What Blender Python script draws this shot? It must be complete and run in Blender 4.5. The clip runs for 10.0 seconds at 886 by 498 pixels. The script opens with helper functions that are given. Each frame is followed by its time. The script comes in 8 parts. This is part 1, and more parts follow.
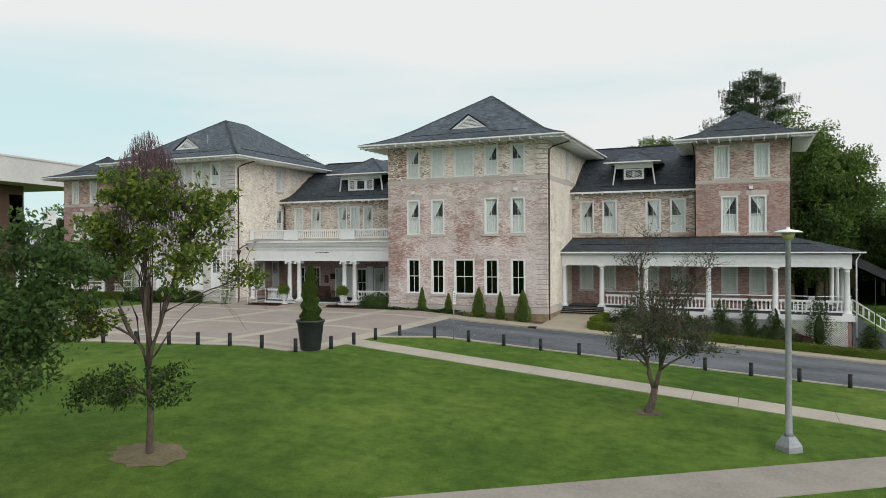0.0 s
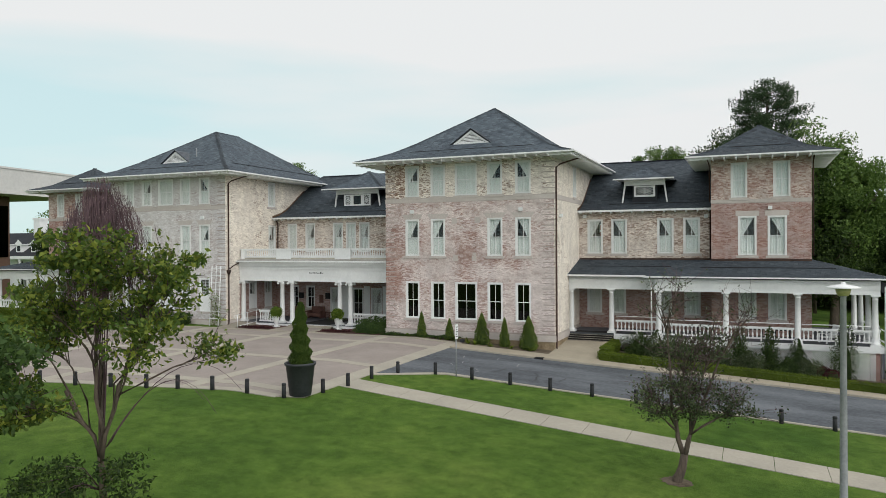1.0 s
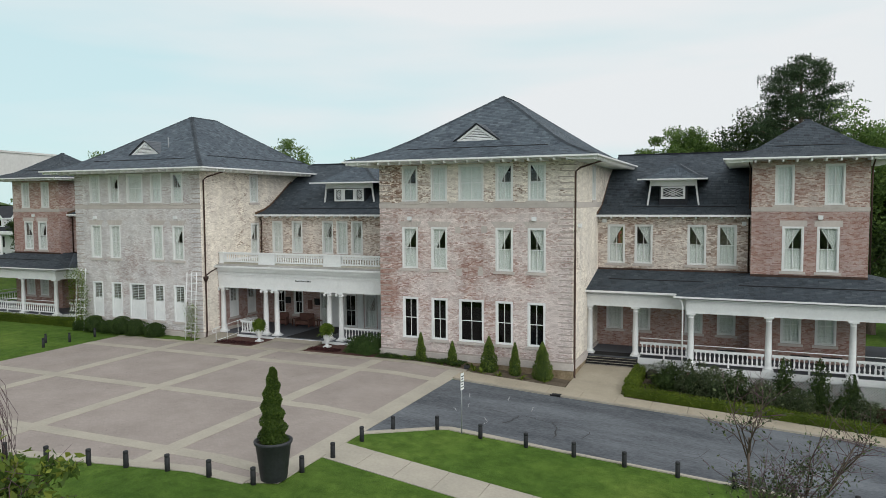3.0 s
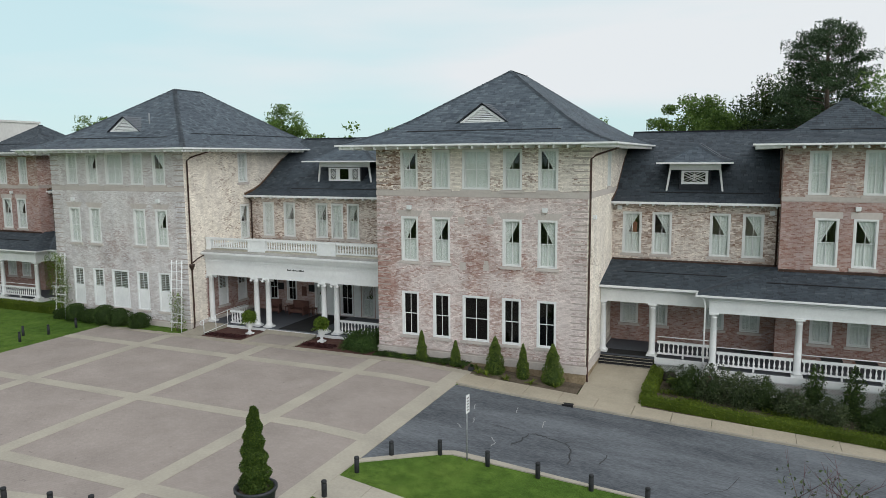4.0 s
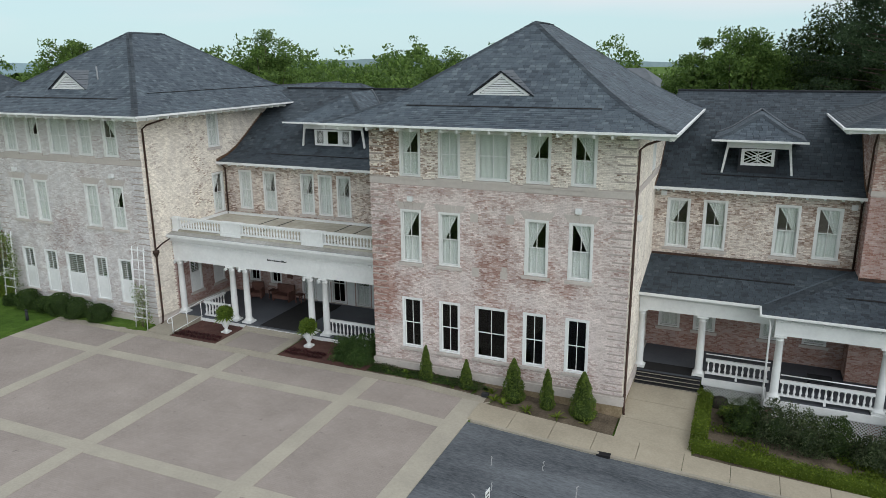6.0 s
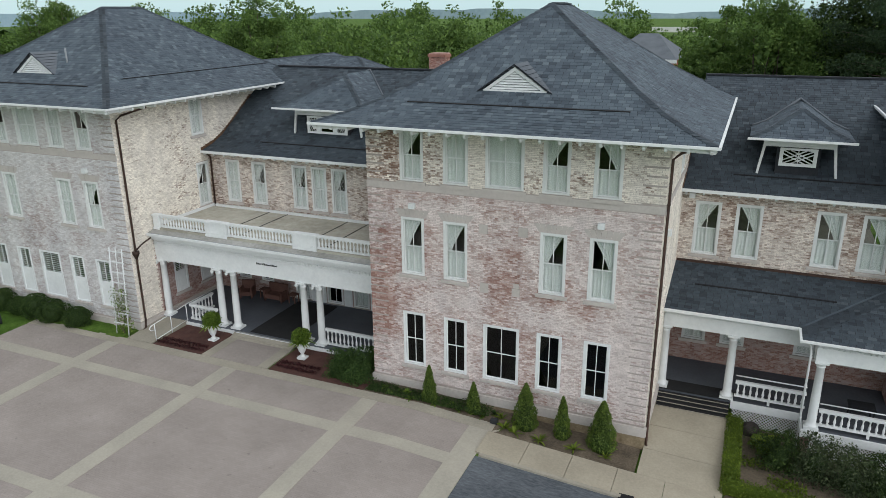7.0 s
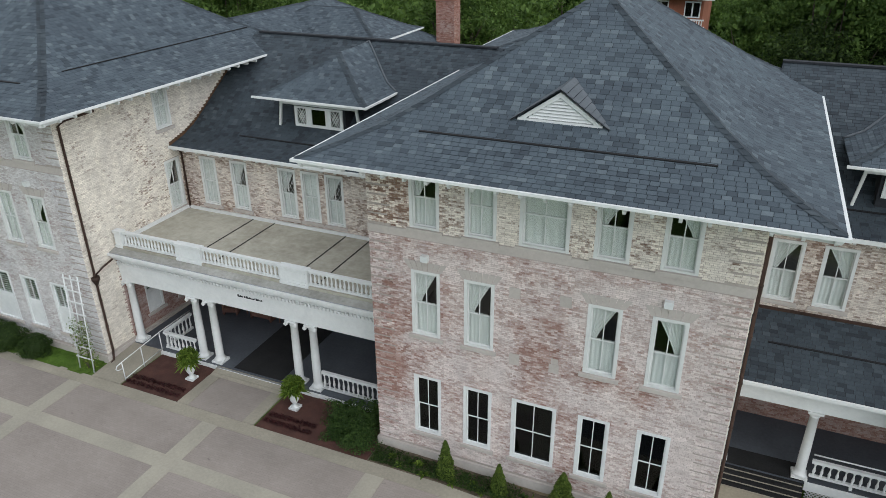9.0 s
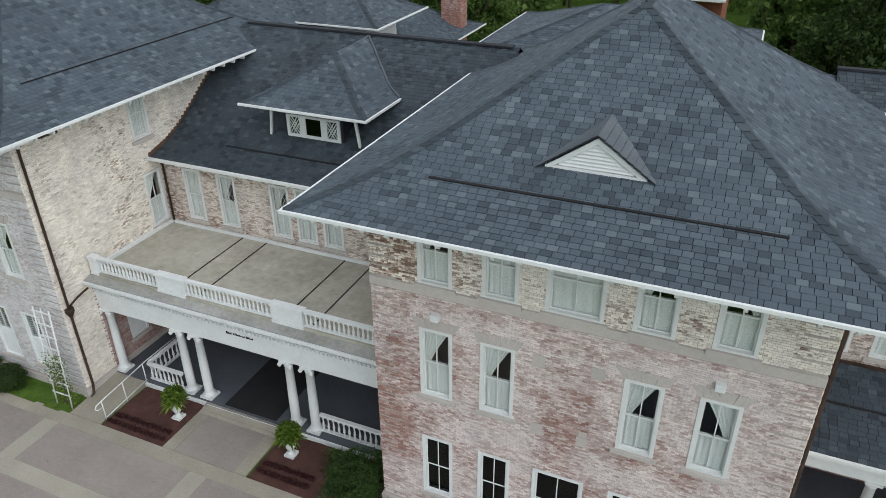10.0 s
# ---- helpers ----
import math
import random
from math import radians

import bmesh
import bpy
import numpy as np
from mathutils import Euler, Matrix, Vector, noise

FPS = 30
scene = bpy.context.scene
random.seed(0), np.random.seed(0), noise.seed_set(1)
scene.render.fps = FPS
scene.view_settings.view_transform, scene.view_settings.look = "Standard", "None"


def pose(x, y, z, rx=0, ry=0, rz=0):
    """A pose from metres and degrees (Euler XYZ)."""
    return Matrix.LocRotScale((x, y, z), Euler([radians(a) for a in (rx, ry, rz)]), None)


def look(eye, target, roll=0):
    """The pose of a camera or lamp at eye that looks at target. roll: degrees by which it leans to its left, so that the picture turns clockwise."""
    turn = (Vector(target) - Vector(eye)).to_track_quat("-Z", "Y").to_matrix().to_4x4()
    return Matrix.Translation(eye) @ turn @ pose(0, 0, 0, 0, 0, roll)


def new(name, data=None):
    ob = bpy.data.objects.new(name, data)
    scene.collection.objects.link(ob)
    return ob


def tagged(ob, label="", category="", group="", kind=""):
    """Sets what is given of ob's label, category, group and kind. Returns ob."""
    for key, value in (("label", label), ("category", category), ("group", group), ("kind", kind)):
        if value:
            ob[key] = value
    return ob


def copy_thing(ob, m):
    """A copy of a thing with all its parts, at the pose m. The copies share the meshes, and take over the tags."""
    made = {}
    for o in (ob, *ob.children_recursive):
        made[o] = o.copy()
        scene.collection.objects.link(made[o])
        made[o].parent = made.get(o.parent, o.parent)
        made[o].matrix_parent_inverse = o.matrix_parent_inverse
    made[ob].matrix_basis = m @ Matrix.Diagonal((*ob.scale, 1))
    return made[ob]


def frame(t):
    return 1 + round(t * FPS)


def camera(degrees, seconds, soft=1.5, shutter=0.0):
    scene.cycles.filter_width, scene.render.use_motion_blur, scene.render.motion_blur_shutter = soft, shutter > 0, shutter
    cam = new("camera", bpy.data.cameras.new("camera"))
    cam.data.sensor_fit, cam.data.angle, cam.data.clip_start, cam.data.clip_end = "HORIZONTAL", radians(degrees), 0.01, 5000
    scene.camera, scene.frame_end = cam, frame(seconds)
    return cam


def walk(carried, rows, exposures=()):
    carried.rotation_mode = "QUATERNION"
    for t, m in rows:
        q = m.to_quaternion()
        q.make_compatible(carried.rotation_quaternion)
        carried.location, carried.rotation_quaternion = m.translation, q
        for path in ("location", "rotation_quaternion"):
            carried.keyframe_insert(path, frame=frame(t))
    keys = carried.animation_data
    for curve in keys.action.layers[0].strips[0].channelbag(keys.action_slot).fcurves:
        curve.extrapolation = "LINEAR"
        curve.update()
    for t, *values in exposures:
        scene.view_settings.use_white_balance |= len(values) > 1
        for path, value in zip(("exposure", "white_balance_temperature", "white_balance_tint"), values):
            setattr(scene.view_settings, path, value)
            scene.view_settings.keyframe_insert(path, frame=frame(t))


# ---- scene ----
cam = camera(63.4, 10.0, soft=0.8)
METRES, EYE, TILT, LEAN, TURN = 40.0, 4.5, 0.0, 0.0, 23.3
ROWS = [
    (0.0, 0.0, 0.0, 0.0, -0.0, -0.22, 0.28),
    (0.5, -0.0016, 0.0359, 0.0192, -0.05, -0.2, 0.29),
    (1.0, -0.0036, 0.072, 0.0388, -0.12, -0.21, 0.3),
    (1.5, -0.0052, 0.108, 0.0588, -0.16, -0.39, 0.32),
    (2.0, -0.0053, 0.1446, 0.0801, -0.15, -0.83, 0.35),
    (2.5, -0.0064, 0.1833, 0.101, -0.2, -2.05, 0.33),
    (4.0, -0.0099, 0.3141, 0.1717, -0.19, -7.33, 0.35),
    (4.5, -0.0113, 0.3614, 0.1949, -0.22, -9.25, 0.36),
    (5.0, -0.0128, 0.4111, 0.2166, -0.21, -11.12, 0.37),
    (5.5, -0.0161, 0.4624, 0.2389, -0.22, -13.03, 0.38),
    (7.0, -0.023, 0.6105, 0.2973, -0.14, -18.5, 0.35),
    (7.5, -0.0266, 0.656, 0.3167, -0.14, -20.33, 0.35),
    (8.0, -0.0307, 0.703, 0.3357, -0.11, -22.15, 0.38),
    (8.5, -0.0349, 0.752, 0.3539, -0.11, -24.0, 0.39),
    (9.0, -0.0389, 0.803, 0.3717, -0.09, -25.89, 0.39),
    (9.5, -0.0429, 0.8561, 0.3891, -0.07, -27.77, 0.42),
    (10.0, -0.0474, 0.9098, 0.4056, -0.05, -29.66, 0.46),
]
walk(cam, [(t, pose(0, 0, EYE, TILT, LEAN, TURN) @ pose(METRES * x, METRES * y, METRES * z, 90 + pitch, roll, yaw)) for t, x, y, z, yaw, pitch, roll in ROWS],
     exposures=((0.0, 0.10, 6350, 9.5), (5.0, 0.06, 6050, 8.5), (10.0, 0.04, 5950, 8.5)))

# ---- sky and sun: hazy bright evening, thin cloud ----
SUN_AZ, SUN_EL = radians(120), radians(32)          # clockwise from +y, height
world = bpy.data.worlds.new("sky")
scene.world = world
world.use_nodes = True
wn, wl = world.node_tree.nodes, world.node_tree.links
wn.clear()
w_sky = wn.new("ShaderNodeTexSky")
w_sky.sky_type, w_sky.sun_disc = "NISHITA", False
w_sky.sun_elevation, w_sky.sun_rotation = SUN_EL, SUN_AZ
w_sky.dust_density, w_sky.air_density = 0.6, 1.0
w_co = wn.new("ShaderNodeTexCoord")
w_map = wn.new("ShaderNodeMapping")
w_map.inputs["Scale"].default_value = (0.8, 0.8, 4.5)
w_noise = wn.new("ShaderNodeTexNoise")
w_noise.inputs["Scale"].default_value = 1.1
w_noise.inputs["Detail"].default_value = 5.0
w_noise.inputs["Roughness"].default_value = 0.48
w_ramp = wn.new("ShaderNodeValToRGB")
w_ramp.color_ramp.elements[0].position, w_ramp.color_ramp.elements[0].color = 0.44, (0.0, 0.0, 0.0, 1)
w_ramp.color_ramp.elements[1].position, w_ramp.color_ramp.elements[1].color = 0.60, (1, 1, 1, 1)
w_mix = wn.new("ShaderNodeMix")
w_mix.data_type = "RGBA"
w_mix.inputs["B"].default_value = (7.85, 7.85, 7.7, 1)
w_bg = wn.new("ShaderNodeBackground")
w_bg.inputs["Strength"].default_value = 0.10
w_out = wn.new("ShaderNodeOutputWorld")
wl.new(w_co.outputs["Generated"], w_map.inputs["Vector"])
wl.new(w_map.outputs["Vector"], w_noise.inputs["Vector"])
w_sep = wn.new("ShaderNodeSeparateXYZ")              # clear near the horizon, thin cloud above
wl.new(w_co.outputs["Generated"], w_sep.inputs["Vector"])
w_high = wn.new("ShaderNodeMath")
w_high.operation = "MULTIPLY_ADD"
wl.new(w_sep.outputs["Z"], w_high.inputs[0])
w_high.inputs[1].default_value, w_high.inputs[2].default_value = 1.6, -0.195
w_sum = wn.new("ShaderNodeMath")
w_sum.operation = "ADD"
wl.new(w_noise.outputs["Fac"], w_sum.inputs[0])
wl.new(w_high.outputs["Value"], w_sum.inputs[1])
wl.new(w_sum.outputs["Value"], w_ramp.inputs["Fac"])
wl.new(w_ramp.outputs["Color"], w_mix.inputs["Factor"])
w_thin = wn.new("ShaderNodeMix")                     # thin haze over the blue
w_thin.data_type, w_thin.inputs["Factor"].default_value = "RGBA", 0.88
w_thin.inputs["B"].default_value = (6.1, 7.75, 7.65, 1)
wl.new(w_sky.outputs["Color"], w_thin.inputs["A"])
wl.new(w_thin.outputs["Result"], w_mix.inputs["A"])
wl.new(w_mix.outputs["Result"], w_bg.inputs["Color"])
wl.new(w_bg.outputs["Background"], w_out.inputs["Surface"])

sun_data = bpy.data.lights.new("sun", "SUN")
sun_data.energy, sun_data.angle, sun_data.color = 2.1, radians(75), (1.0, 0.96, 0.90)
sun = new("sun", sun_data)
sun.matrix_world = look((0, 0, 60), (-math.sin(SUN_AZ) * math.cos(SUN_EL) * 10, -math.cos(SUN_AZ) * math.cos(SUN_EL) * 10, 60 - math.sin(SUN_EL) * 10))

# ---- materials ----
def material(name, rough=0.8, metal=0.0, spec=0.3):
    m = bpy.data.materials.new(name)
    m.use_nodes = True
    nt = m.node_tree
    b = nt.nodes["Principled BSDF"]
    b.inputs["Roughness"].default_value = rough
    b.inputs["Metallic"].default_value = metal
    b.inputs["Specular IOR Level"].default_value = spec
    return m, nt, b


def tex_noise(nt, scale, detail=4.0, rough=0.55, stretch=(1, 1, 1)):
    co = nt.nodes.new("ShaderNodeNewGeometry")
    mp = nt.nodes.new("ShaderNodeMapping")
    mp.inputs["Scale"].default_value = stretch
    n = nt.nodes.new("ShaderNodeTexNoise")
    n.inputs["Scale"].default_value = scale
    n.inputs["Detail"].default_value = detail
    n.inputs["Roughness"].default_value = rough
    nt.links.new(co.outputs["Position"], mp.inputs["Vector"])
    nt.links.new(mp.outputs["Vector"], n.inputs["Vector"])
    return n.outputs["Fac"]


def ramp(nt, fac, stops):
    r = nt.nodes.new("ShaderNodeValToRGB")
    e = r.color_ramp.elements
    while len(e) < len(stops):
        e.new(0.5)
    for el, (p, c) in zip(e, stops):
        el.position = p
        el.color = (*c, 1) if len(c) == 3 else c
    nt.links.new(fac, r.inputs["Fac"])
    return r.outputs["Color"]


def mix_col(nt, fac, a, b, blend="MIX"):
    m = nt.nodes.new("ShaderNodeMix")
    m.data_type, m.blend_type = "RGBA", blend
    for key, v in (("Factor", fac), ("A", a), ("B", b)):
        if isinstance(v, bpy.types.NodeSocket):
            nt.links.new(v, m.inputs[key])
        elif key == "Factor":
            m.inputs[key].default_value = v
        else:
            m.inputs[key].default_value = (*v, 1)
    return m.outputs["Result"]


def sums(nt, op, a, b):
    m = nt.nodes.new("ShaderNodeMath")
    m.operation = op
    for i, v in enumerate((a, b)):
        if isinstance(v, bpy.types.NodeSocket):
            nt.links.new(v, m.inputs[i])
        else:
            m.inputs[i].default_value = v
    return m.outputs["Value"]


def bump(nt, b, height, strength=0.3, distance=0.01):
    n = nt.nodes.new("ShaderNodeBump")
    n.inputs["Strength"].default_value = strength
    n.inputs["Distance"].default_value = distance
    nt.links.new(height, n.inputs["Height"])
    nt.links.new(n.outputs["Normal"], b.inputs["Normal"])


def two_scale(name, dark, light, big=0.4, small=9.0, rough=0.8, bumps=0.2, metal=0.0, spec=0.3, stretch=(1, 1, 1), dist=0.01):
    """A plain surface with stains at one size and grain at another."""
    m, nt, b = material(name, rough, metal, spec)
    n1 = tex_noise(nt, big, 4, 0.6, stretch)
    n2 = tex_noise(nt, small, 5, 0.65, stretch)
    f = sums(nt, "ADD", sums(nt, "MULTIPLY", n1, 0.55), sums(nt, "MULTIPLY", n2, 0.45))
    nt.links.new(ramp(nt, f, [(0.36, dark), (0.64, light)]), b.inputs["Base Color"])
    bump(nt, b, n2, bumps, dist)
    return m


RED_CLAY = ((0.245, 0.122, 0.095), (0.325, 0.190, 0.158), (0.40, 0.280, 0.248))
GREY_CLAY = ((0.26, 0.18, 0.165), (0.34, 0.26, 0.245), (0.42, 0.35, 0.34))
BROWN_CLAY = ((0.155, 0.090, 0.064), (0.265, 0.165, 0.124), (0.39, 0.28, 0.222))


def worn_patches(nt, total, patches, ragged):
    """Adds to total where the wash is thicker (+) or worn off (-): rows of x, z, half width, half height, amount."""
    for x, z, rx, rz, amount in patches:
        mp = nt.nodes.new("ShaderNodeMapping")
        mp.inputs["Location"].default_value = (-x / rx, 0, -z / rz)
        mp.inputs["Scale"].default_value = (1 / rx, 0, 1 / rz)
        nt.links.new(nt.nodes.new("ShaderNodeNewGeometry").outputs["Position"], mp.inputs["Vector"])
        ln = nt.nodes.new("ShaderNodeVectorMath")
        ln.operation = "LENGTH"
        nt.links.new(mp.outputs["Vector"], ln.inputs[0])
        edge = sums(nt, "ADD", ln.outputs["Value"], sums(nt, "MULTIPLY", sums(nt, "SUBTRACT", ragged, 0.5), 1.5))
        mr = nt.nodes.new("ShaderNodeMapRange")
        mr.interpolation_type = "SMOOTHSTEP"
        for key, v in (("From Min", 0.35), ("From Max", 1.15), ("To Min", amount), ("To Max", 0.0)):
            mr.inputs[key].default_value = v
        nt.links.new(edge, mr.inputs["Value"])
        total = sums(nt, "ADD", total, mr.outputs["Result"])
    return total


def brick_material(name, white, pale=(0.56, 0.505, 0.47), hues=RED_CLAY, object_random=False, patches=(), bare=0.10, soft=0.30, speck=0.30):
    """Old brick with the remains of a lime wash. white: share of the wash that is left; soft: how gently it fades; bare: wash left on the barest brick."""
    m, nt, b = material(name, 0.92, 0, 0.15)
    if object_random:
        rnd = nt.nodes.new("ShaderNodeObjectInfo").outputs["Random"]
    else:
        rnd = nt.nodes.new("ShaderNodeNewGeometry").outputs["Random Per Island"]
    clay = ramp(nt, rnd, [(0.0, hues[0]), (0.45, hues[1]), (1.0, hues[2])])
    n_big = tex_noise(nt, 0.26, 3, 0.55)
    n_mid = tex_noise(nt, 1.1, 5, 0.62, (0.8, 0.8, 1.25))
    n_fine = tex_noise(nt, 13.0, 4, 0.72, (0.6, 0.6, 1.4))
    f = sums(nt, "ADD", sums(nt, "MULTIPLY", n_big, 1.0), sums(nt, "MULTIPLY", n_mid, 1.1))
    f = sums(nt, "ADD", f, sums(nt, "MULTIPLY", n_fine, 1.15))
    f = sums(nt, "ADD", f, sums(nt, "MULTIPLY", rnd, speck))
    f = sums(nt, "ADD", f, white - 1.625 - 0.5 * speck)
    f = worn_patches(nt, f, patches, n_mid)
    wash = ramp(nt, f, [(0.51 - soft, (bare,) * 3), (0.51 + soft, (0.95, 0.95, 0.95))])
    lime = ramp(nt, tex_noise(nt, 2.1, 5, 0.7, (0.7, 0.7, 1.2)), [(0.3, tuple(0.86 * c for c in pale)), (0.7, tuple(1.14 * c for c in pale))])
    tint = ramp(nt, rnd, [(0.0, (0.88, 0.865, 0.855)), (0.5, (1.0, 1.0, 1.0)), (1.0, (1.09, 1.09, 1.085))])
    lime = mix_col(nt, 1.0, lime, tint, "MULTIPLY")
    lime = mix_col(nt, 1.0, lime, ramp(nt, n_fine, [(0.3, (0.86, 0.85, 0.845)), (0.7, (1.12, 1.12, 1.12))]), "MULTIPLY")
    soot = ramp(nt, tex_noise(nt, 0.9, 4, 0.6, (1.4, 1.4, 0.35)), [(0.32, (0.88, 0.88, 0.89)), (0.6, (1.04, 1.04, 1.03))])
    col = mix_col(nt, 1.0, mix_col(nt, wash, clay, lime), soot, "MULTIPLY")
    nt.links.new(col, b.inputs["Base Color"])
    bump(nt, b, n_fine, 0.4, 0.006)
    return m


def shingle_material(name, object_random=False, tone=1.0):
    m, nt, b = material(name, 0.76, 0, 0.32)
    rnd = nt.nodes.new("ShaderNodeObjectInfo").outputs["Random"] if object_random else nt.nodes.new("ShaderNodeNewGeometry").outputs["Random Per Island"]
    c = ramp(nt, rnd, [(0.0, tuple(tone * c for c in (0.041, 0.053, 0.067))), (0.10, tuple(tone * c for c in (0.045, 0.058, 0.074))), (0.2, tuple(tone * c for c in (0.061, 0.078, 0.097))), (0.85, tuple(tone * c for c in (0.074, 0.095, 0.116))), (1.0, tuple(tone * c for c in (0.108, 0.132, 0.153)))])
    grit = tex_noise(nt, 120, 2, 0.6)
    stain = tex_noise(nt, 0.5, 4, 0.6)
    c = mix_col(nt, 1.0, c, ramp(nt, stain, [(0.3, (0.82, 0.82, 0.84)), (0.7, (1.18, 1.18, 1.16))]), "MULTIPLY")
    c = mix_col(nt, 0.5, c, ramp(nt, grit, [(0.3, (0.6, 0.6, 0.6)), (0.7, (1.4, 1.4, 1.4))]), "MULTIPLY")
    nt.links.new(c, b.inputs["Base Color"])
    bump(nt, b, grit, 0.3, 0.004)
    return m


def grass_material():
    m, nt, b = material("lawn_grass", 0.95, 0, 0.1)
    big = tex_noise(nt, 0.16, 5, 0.62)
    mid = tex_noise(nt, 1.5, 5, 0.7)
    fine = tex_noise(nt, 26, 4, 0.75)
    c1 = ramp(nt, big, [(0.30, (0.046, 0.096, 0.016)), (0.52, (0.079, 0.139, 0.024)), (0.72, (0.124, 0.181, 0.038))])
    c2 = ramp(nt, mid, [(0.3, (0.62, 0.68, 0.62)), (0.7, (1.32, 1.26, 1.28))])
    c = mix_col(nt, 1.0, c1, c2, "MULTIPLY")
    c = mix_col(nt, 0.8, c, ramp(nt, fine, [(0.3, (0.5, 0.5, 0.5)), (0.7, (1.5, 1.5, 1.4))]), "MULTIPLY")
    nt.links.new(c, b.inputs["Base Color"])
    bump(nt, b, fine, 0.9, 0.05)
    return m


def leaf_material(name, dark, mid, light):
    m, nt, b = material(name, 0.6, 0, 0.25)
    rnd = nt.nodes.new("ShaderNodeNewGeometry").outputs["Random Per Island"]
    c = ramp(nt, rnd, [(0.0, dark), (0.55, mid), (1.0, light)])
    n = ramp(nt, tex_noise(nt, 0.55, 3, 0.6), [(0.3, (0.7, 0.72, 0.7)), (0.7, (1.3, 1.25, 1.2))])
    col = mix_col(nt, 1.0, c, n, "MULTIPLY")
    nt.links.new(col, b.inputs["Base Color"])
    tr = nt.nodes.new("ShaderNodeBsdfTranslucent")
    nt.links.new(col, tr.inputs["Color"])
    mx = nt.nodes.new("ShaderNodeMixShader")
    mx.inputs[0].default_value = 0.4
    out = nt.nodes["Material Output"]
    nt.links.new(b.outputs["BSDF"], mx.inputs[1])
    nt.links.new(tr.outputs["BSDF"], mx.inputs[2])
    nt.links.new(mx.outputs["Shader"], out.inputs["Surface"])
    return m


def glass_material(name, tint):
    m = bpy.data.materials.new(name)
    m.use_nodes = True
    nt = m.node_tree
    nt.nodes.clear()
    out = nt.nodes.new("ShaderNodeOutputMaterial")
    tr = nt.nodes.new("ShaderNodeBsdfTransparent")
    tr.inputs["Color"].default_value = (*tint, 1)
    gl = nt.nodes.new("ShaderNodeBsdfGlossy")
    gl.inputs["Roughness"].default_value = 0.03
    gl.inputs["Color"].default_value = (0.9, 0.95, 0.95, 1)
    fr = nt.nodes.new("ShaderNodeLayerWeight")
    mx = nt.nodes.new("ShaderNodeMixShader")
    gloss = sums(nt, "ADD", sums(nt, "MULTIPLY", sums(nt, "POWER", fr.outputs["Facing"], 4.0), 0.5), 0.03)
    nt.links.new(gloss, mx.inputs[0])
    nt.links.new(tr.outputs["BSDF"], mx.inputs[1])
    nt.links.new(gl.outputs["BSDF"], mx.inputs[2])
    nt.links.new(mx.outputs["Shader"], out.inputs["Surface"])
    return m


def paver_material():
    m, nt, b = material("clay_paver", 0.9, 0, 0.2)
    co = nt.nodes.new("ShaderNodeNewGeometry")
    br = nt.nodes.new("ShaderNodeTexBrick")
    br.inputs["Scale"].default_value = 1.0
    br.inputs["Brick Width"].default_value, br.inputs["Row Height"].default_value = 0.21, 0.105
    br.inputs["Mortar Size"].default_value = 0.006
    br.inputs["Color1"].default_value = (0.275, 0.242, 0.220, 1)
    br.inputs["Color2"].default_value = (0.298, 0.262, 0.240, 1)
    br.inputs["Mortar"].default_value = (0.250, 0.219, 0.201, 1)
    nt.links.new(co.outputs["Position"], br.inputs["Vector"])
    st = ramp(nt, tex_noise(nt, 0.35, 5, 0.65), [(0.3, (0.86, 0.86, 0.86)), (0.7, (1.12, 1.12, 1.12))])
    sp = ramp(nt, tex_noise(nt, 2.6, 3, 0.7), [(0.24, (0.7, 0.7, 0.7)), (0.34, (1, 1, 1))])
    c = mix_col(nt, 1.0, mix_col(nt, 1.0, br.outputs["Color"], st, "MULTIPLY"), sp, "MULTIPLY")
    nt.links.new(c, b.inputs["Base Color"])
    bump(nt, b, br.outputs["Fac"], -0.3, 0.004)
    return m


M_MORTAR = two_scale("lime_mortar", (0.32, 0.28, 0.255), (0.46, 0.415, 0.385), 0.5, 8, 0.95)
M_MORTAR_PALE = two_scale("pale_mortar", (0.37, 0.335, 0.295), (0.52, 0.475, 0.42), 0.5, 8, 0.95)
PATCHES_A = ((-25.2, 3.6, 1.1, 3.6, -0.42), (-24.4, 6.2, 0.9, 1.3, -0.18), (-19.2, 6.1, 0.9, 1.0, -0.34), (-17.0, 5.4, 0.8, 1.1, -0.26), (-15.7, 5.0, 0.9, 0.6, -0.22), (-19.4, 8.6, 1.8, 0.5, -0.18),
             (-21.2, 4.5, 1.8, 0.5, 0.22), (-13.9, 3.6, 1.0, 2.2, 0.24), (-17.8, 4.2, 1.6, 0.4, 0.18), (-22.4, 8.3, 2.4, 0.6, 0.20), (-16.0, 8.5, 2.2, 0.5, 0.20), (-21.4, 1.5, 1.6, 0.8, 0.05))
PATCHES_B = ((-46.0, 5.4, 1.1, 1.6, -0.30), (-41.0, 3.0, 0.9, 2.6, -0.22), (-49.6, 5.0, 1.0, 0.8, -0.22), (-43.6, 4.6, 1.0, 0.5, -0.2))
M_BRICK = brick_material("washed_brick", 0.655, (0.66, 0.592, 0.578), patches=PATCHES_A, soft=0.27)
M_BRICK_UPPER = brick_material("upper_washed_brick", 0.68, (0.75, 0.70, 0.64), BROWN_CLAY, soft=0.17, bare=0.04, speck=0.40)
M_BRICK_PALE = brick_material("pale_washed_brick", 0.86, (0.79, 0.745, 0.67), BROWN_CLAY, soft=0.18)
# red brick with less wash, darkened for the shade under the veranda roof
M_BRICK_VERANDA = brick_material("darkened_veranda_brick", 0.35, (0.40, 0.325, 0.305), speck=0.45)
M_BRICK_RED = brick_material("worn_red_brick", 0.38, (0.43, 0.345, 0.335))
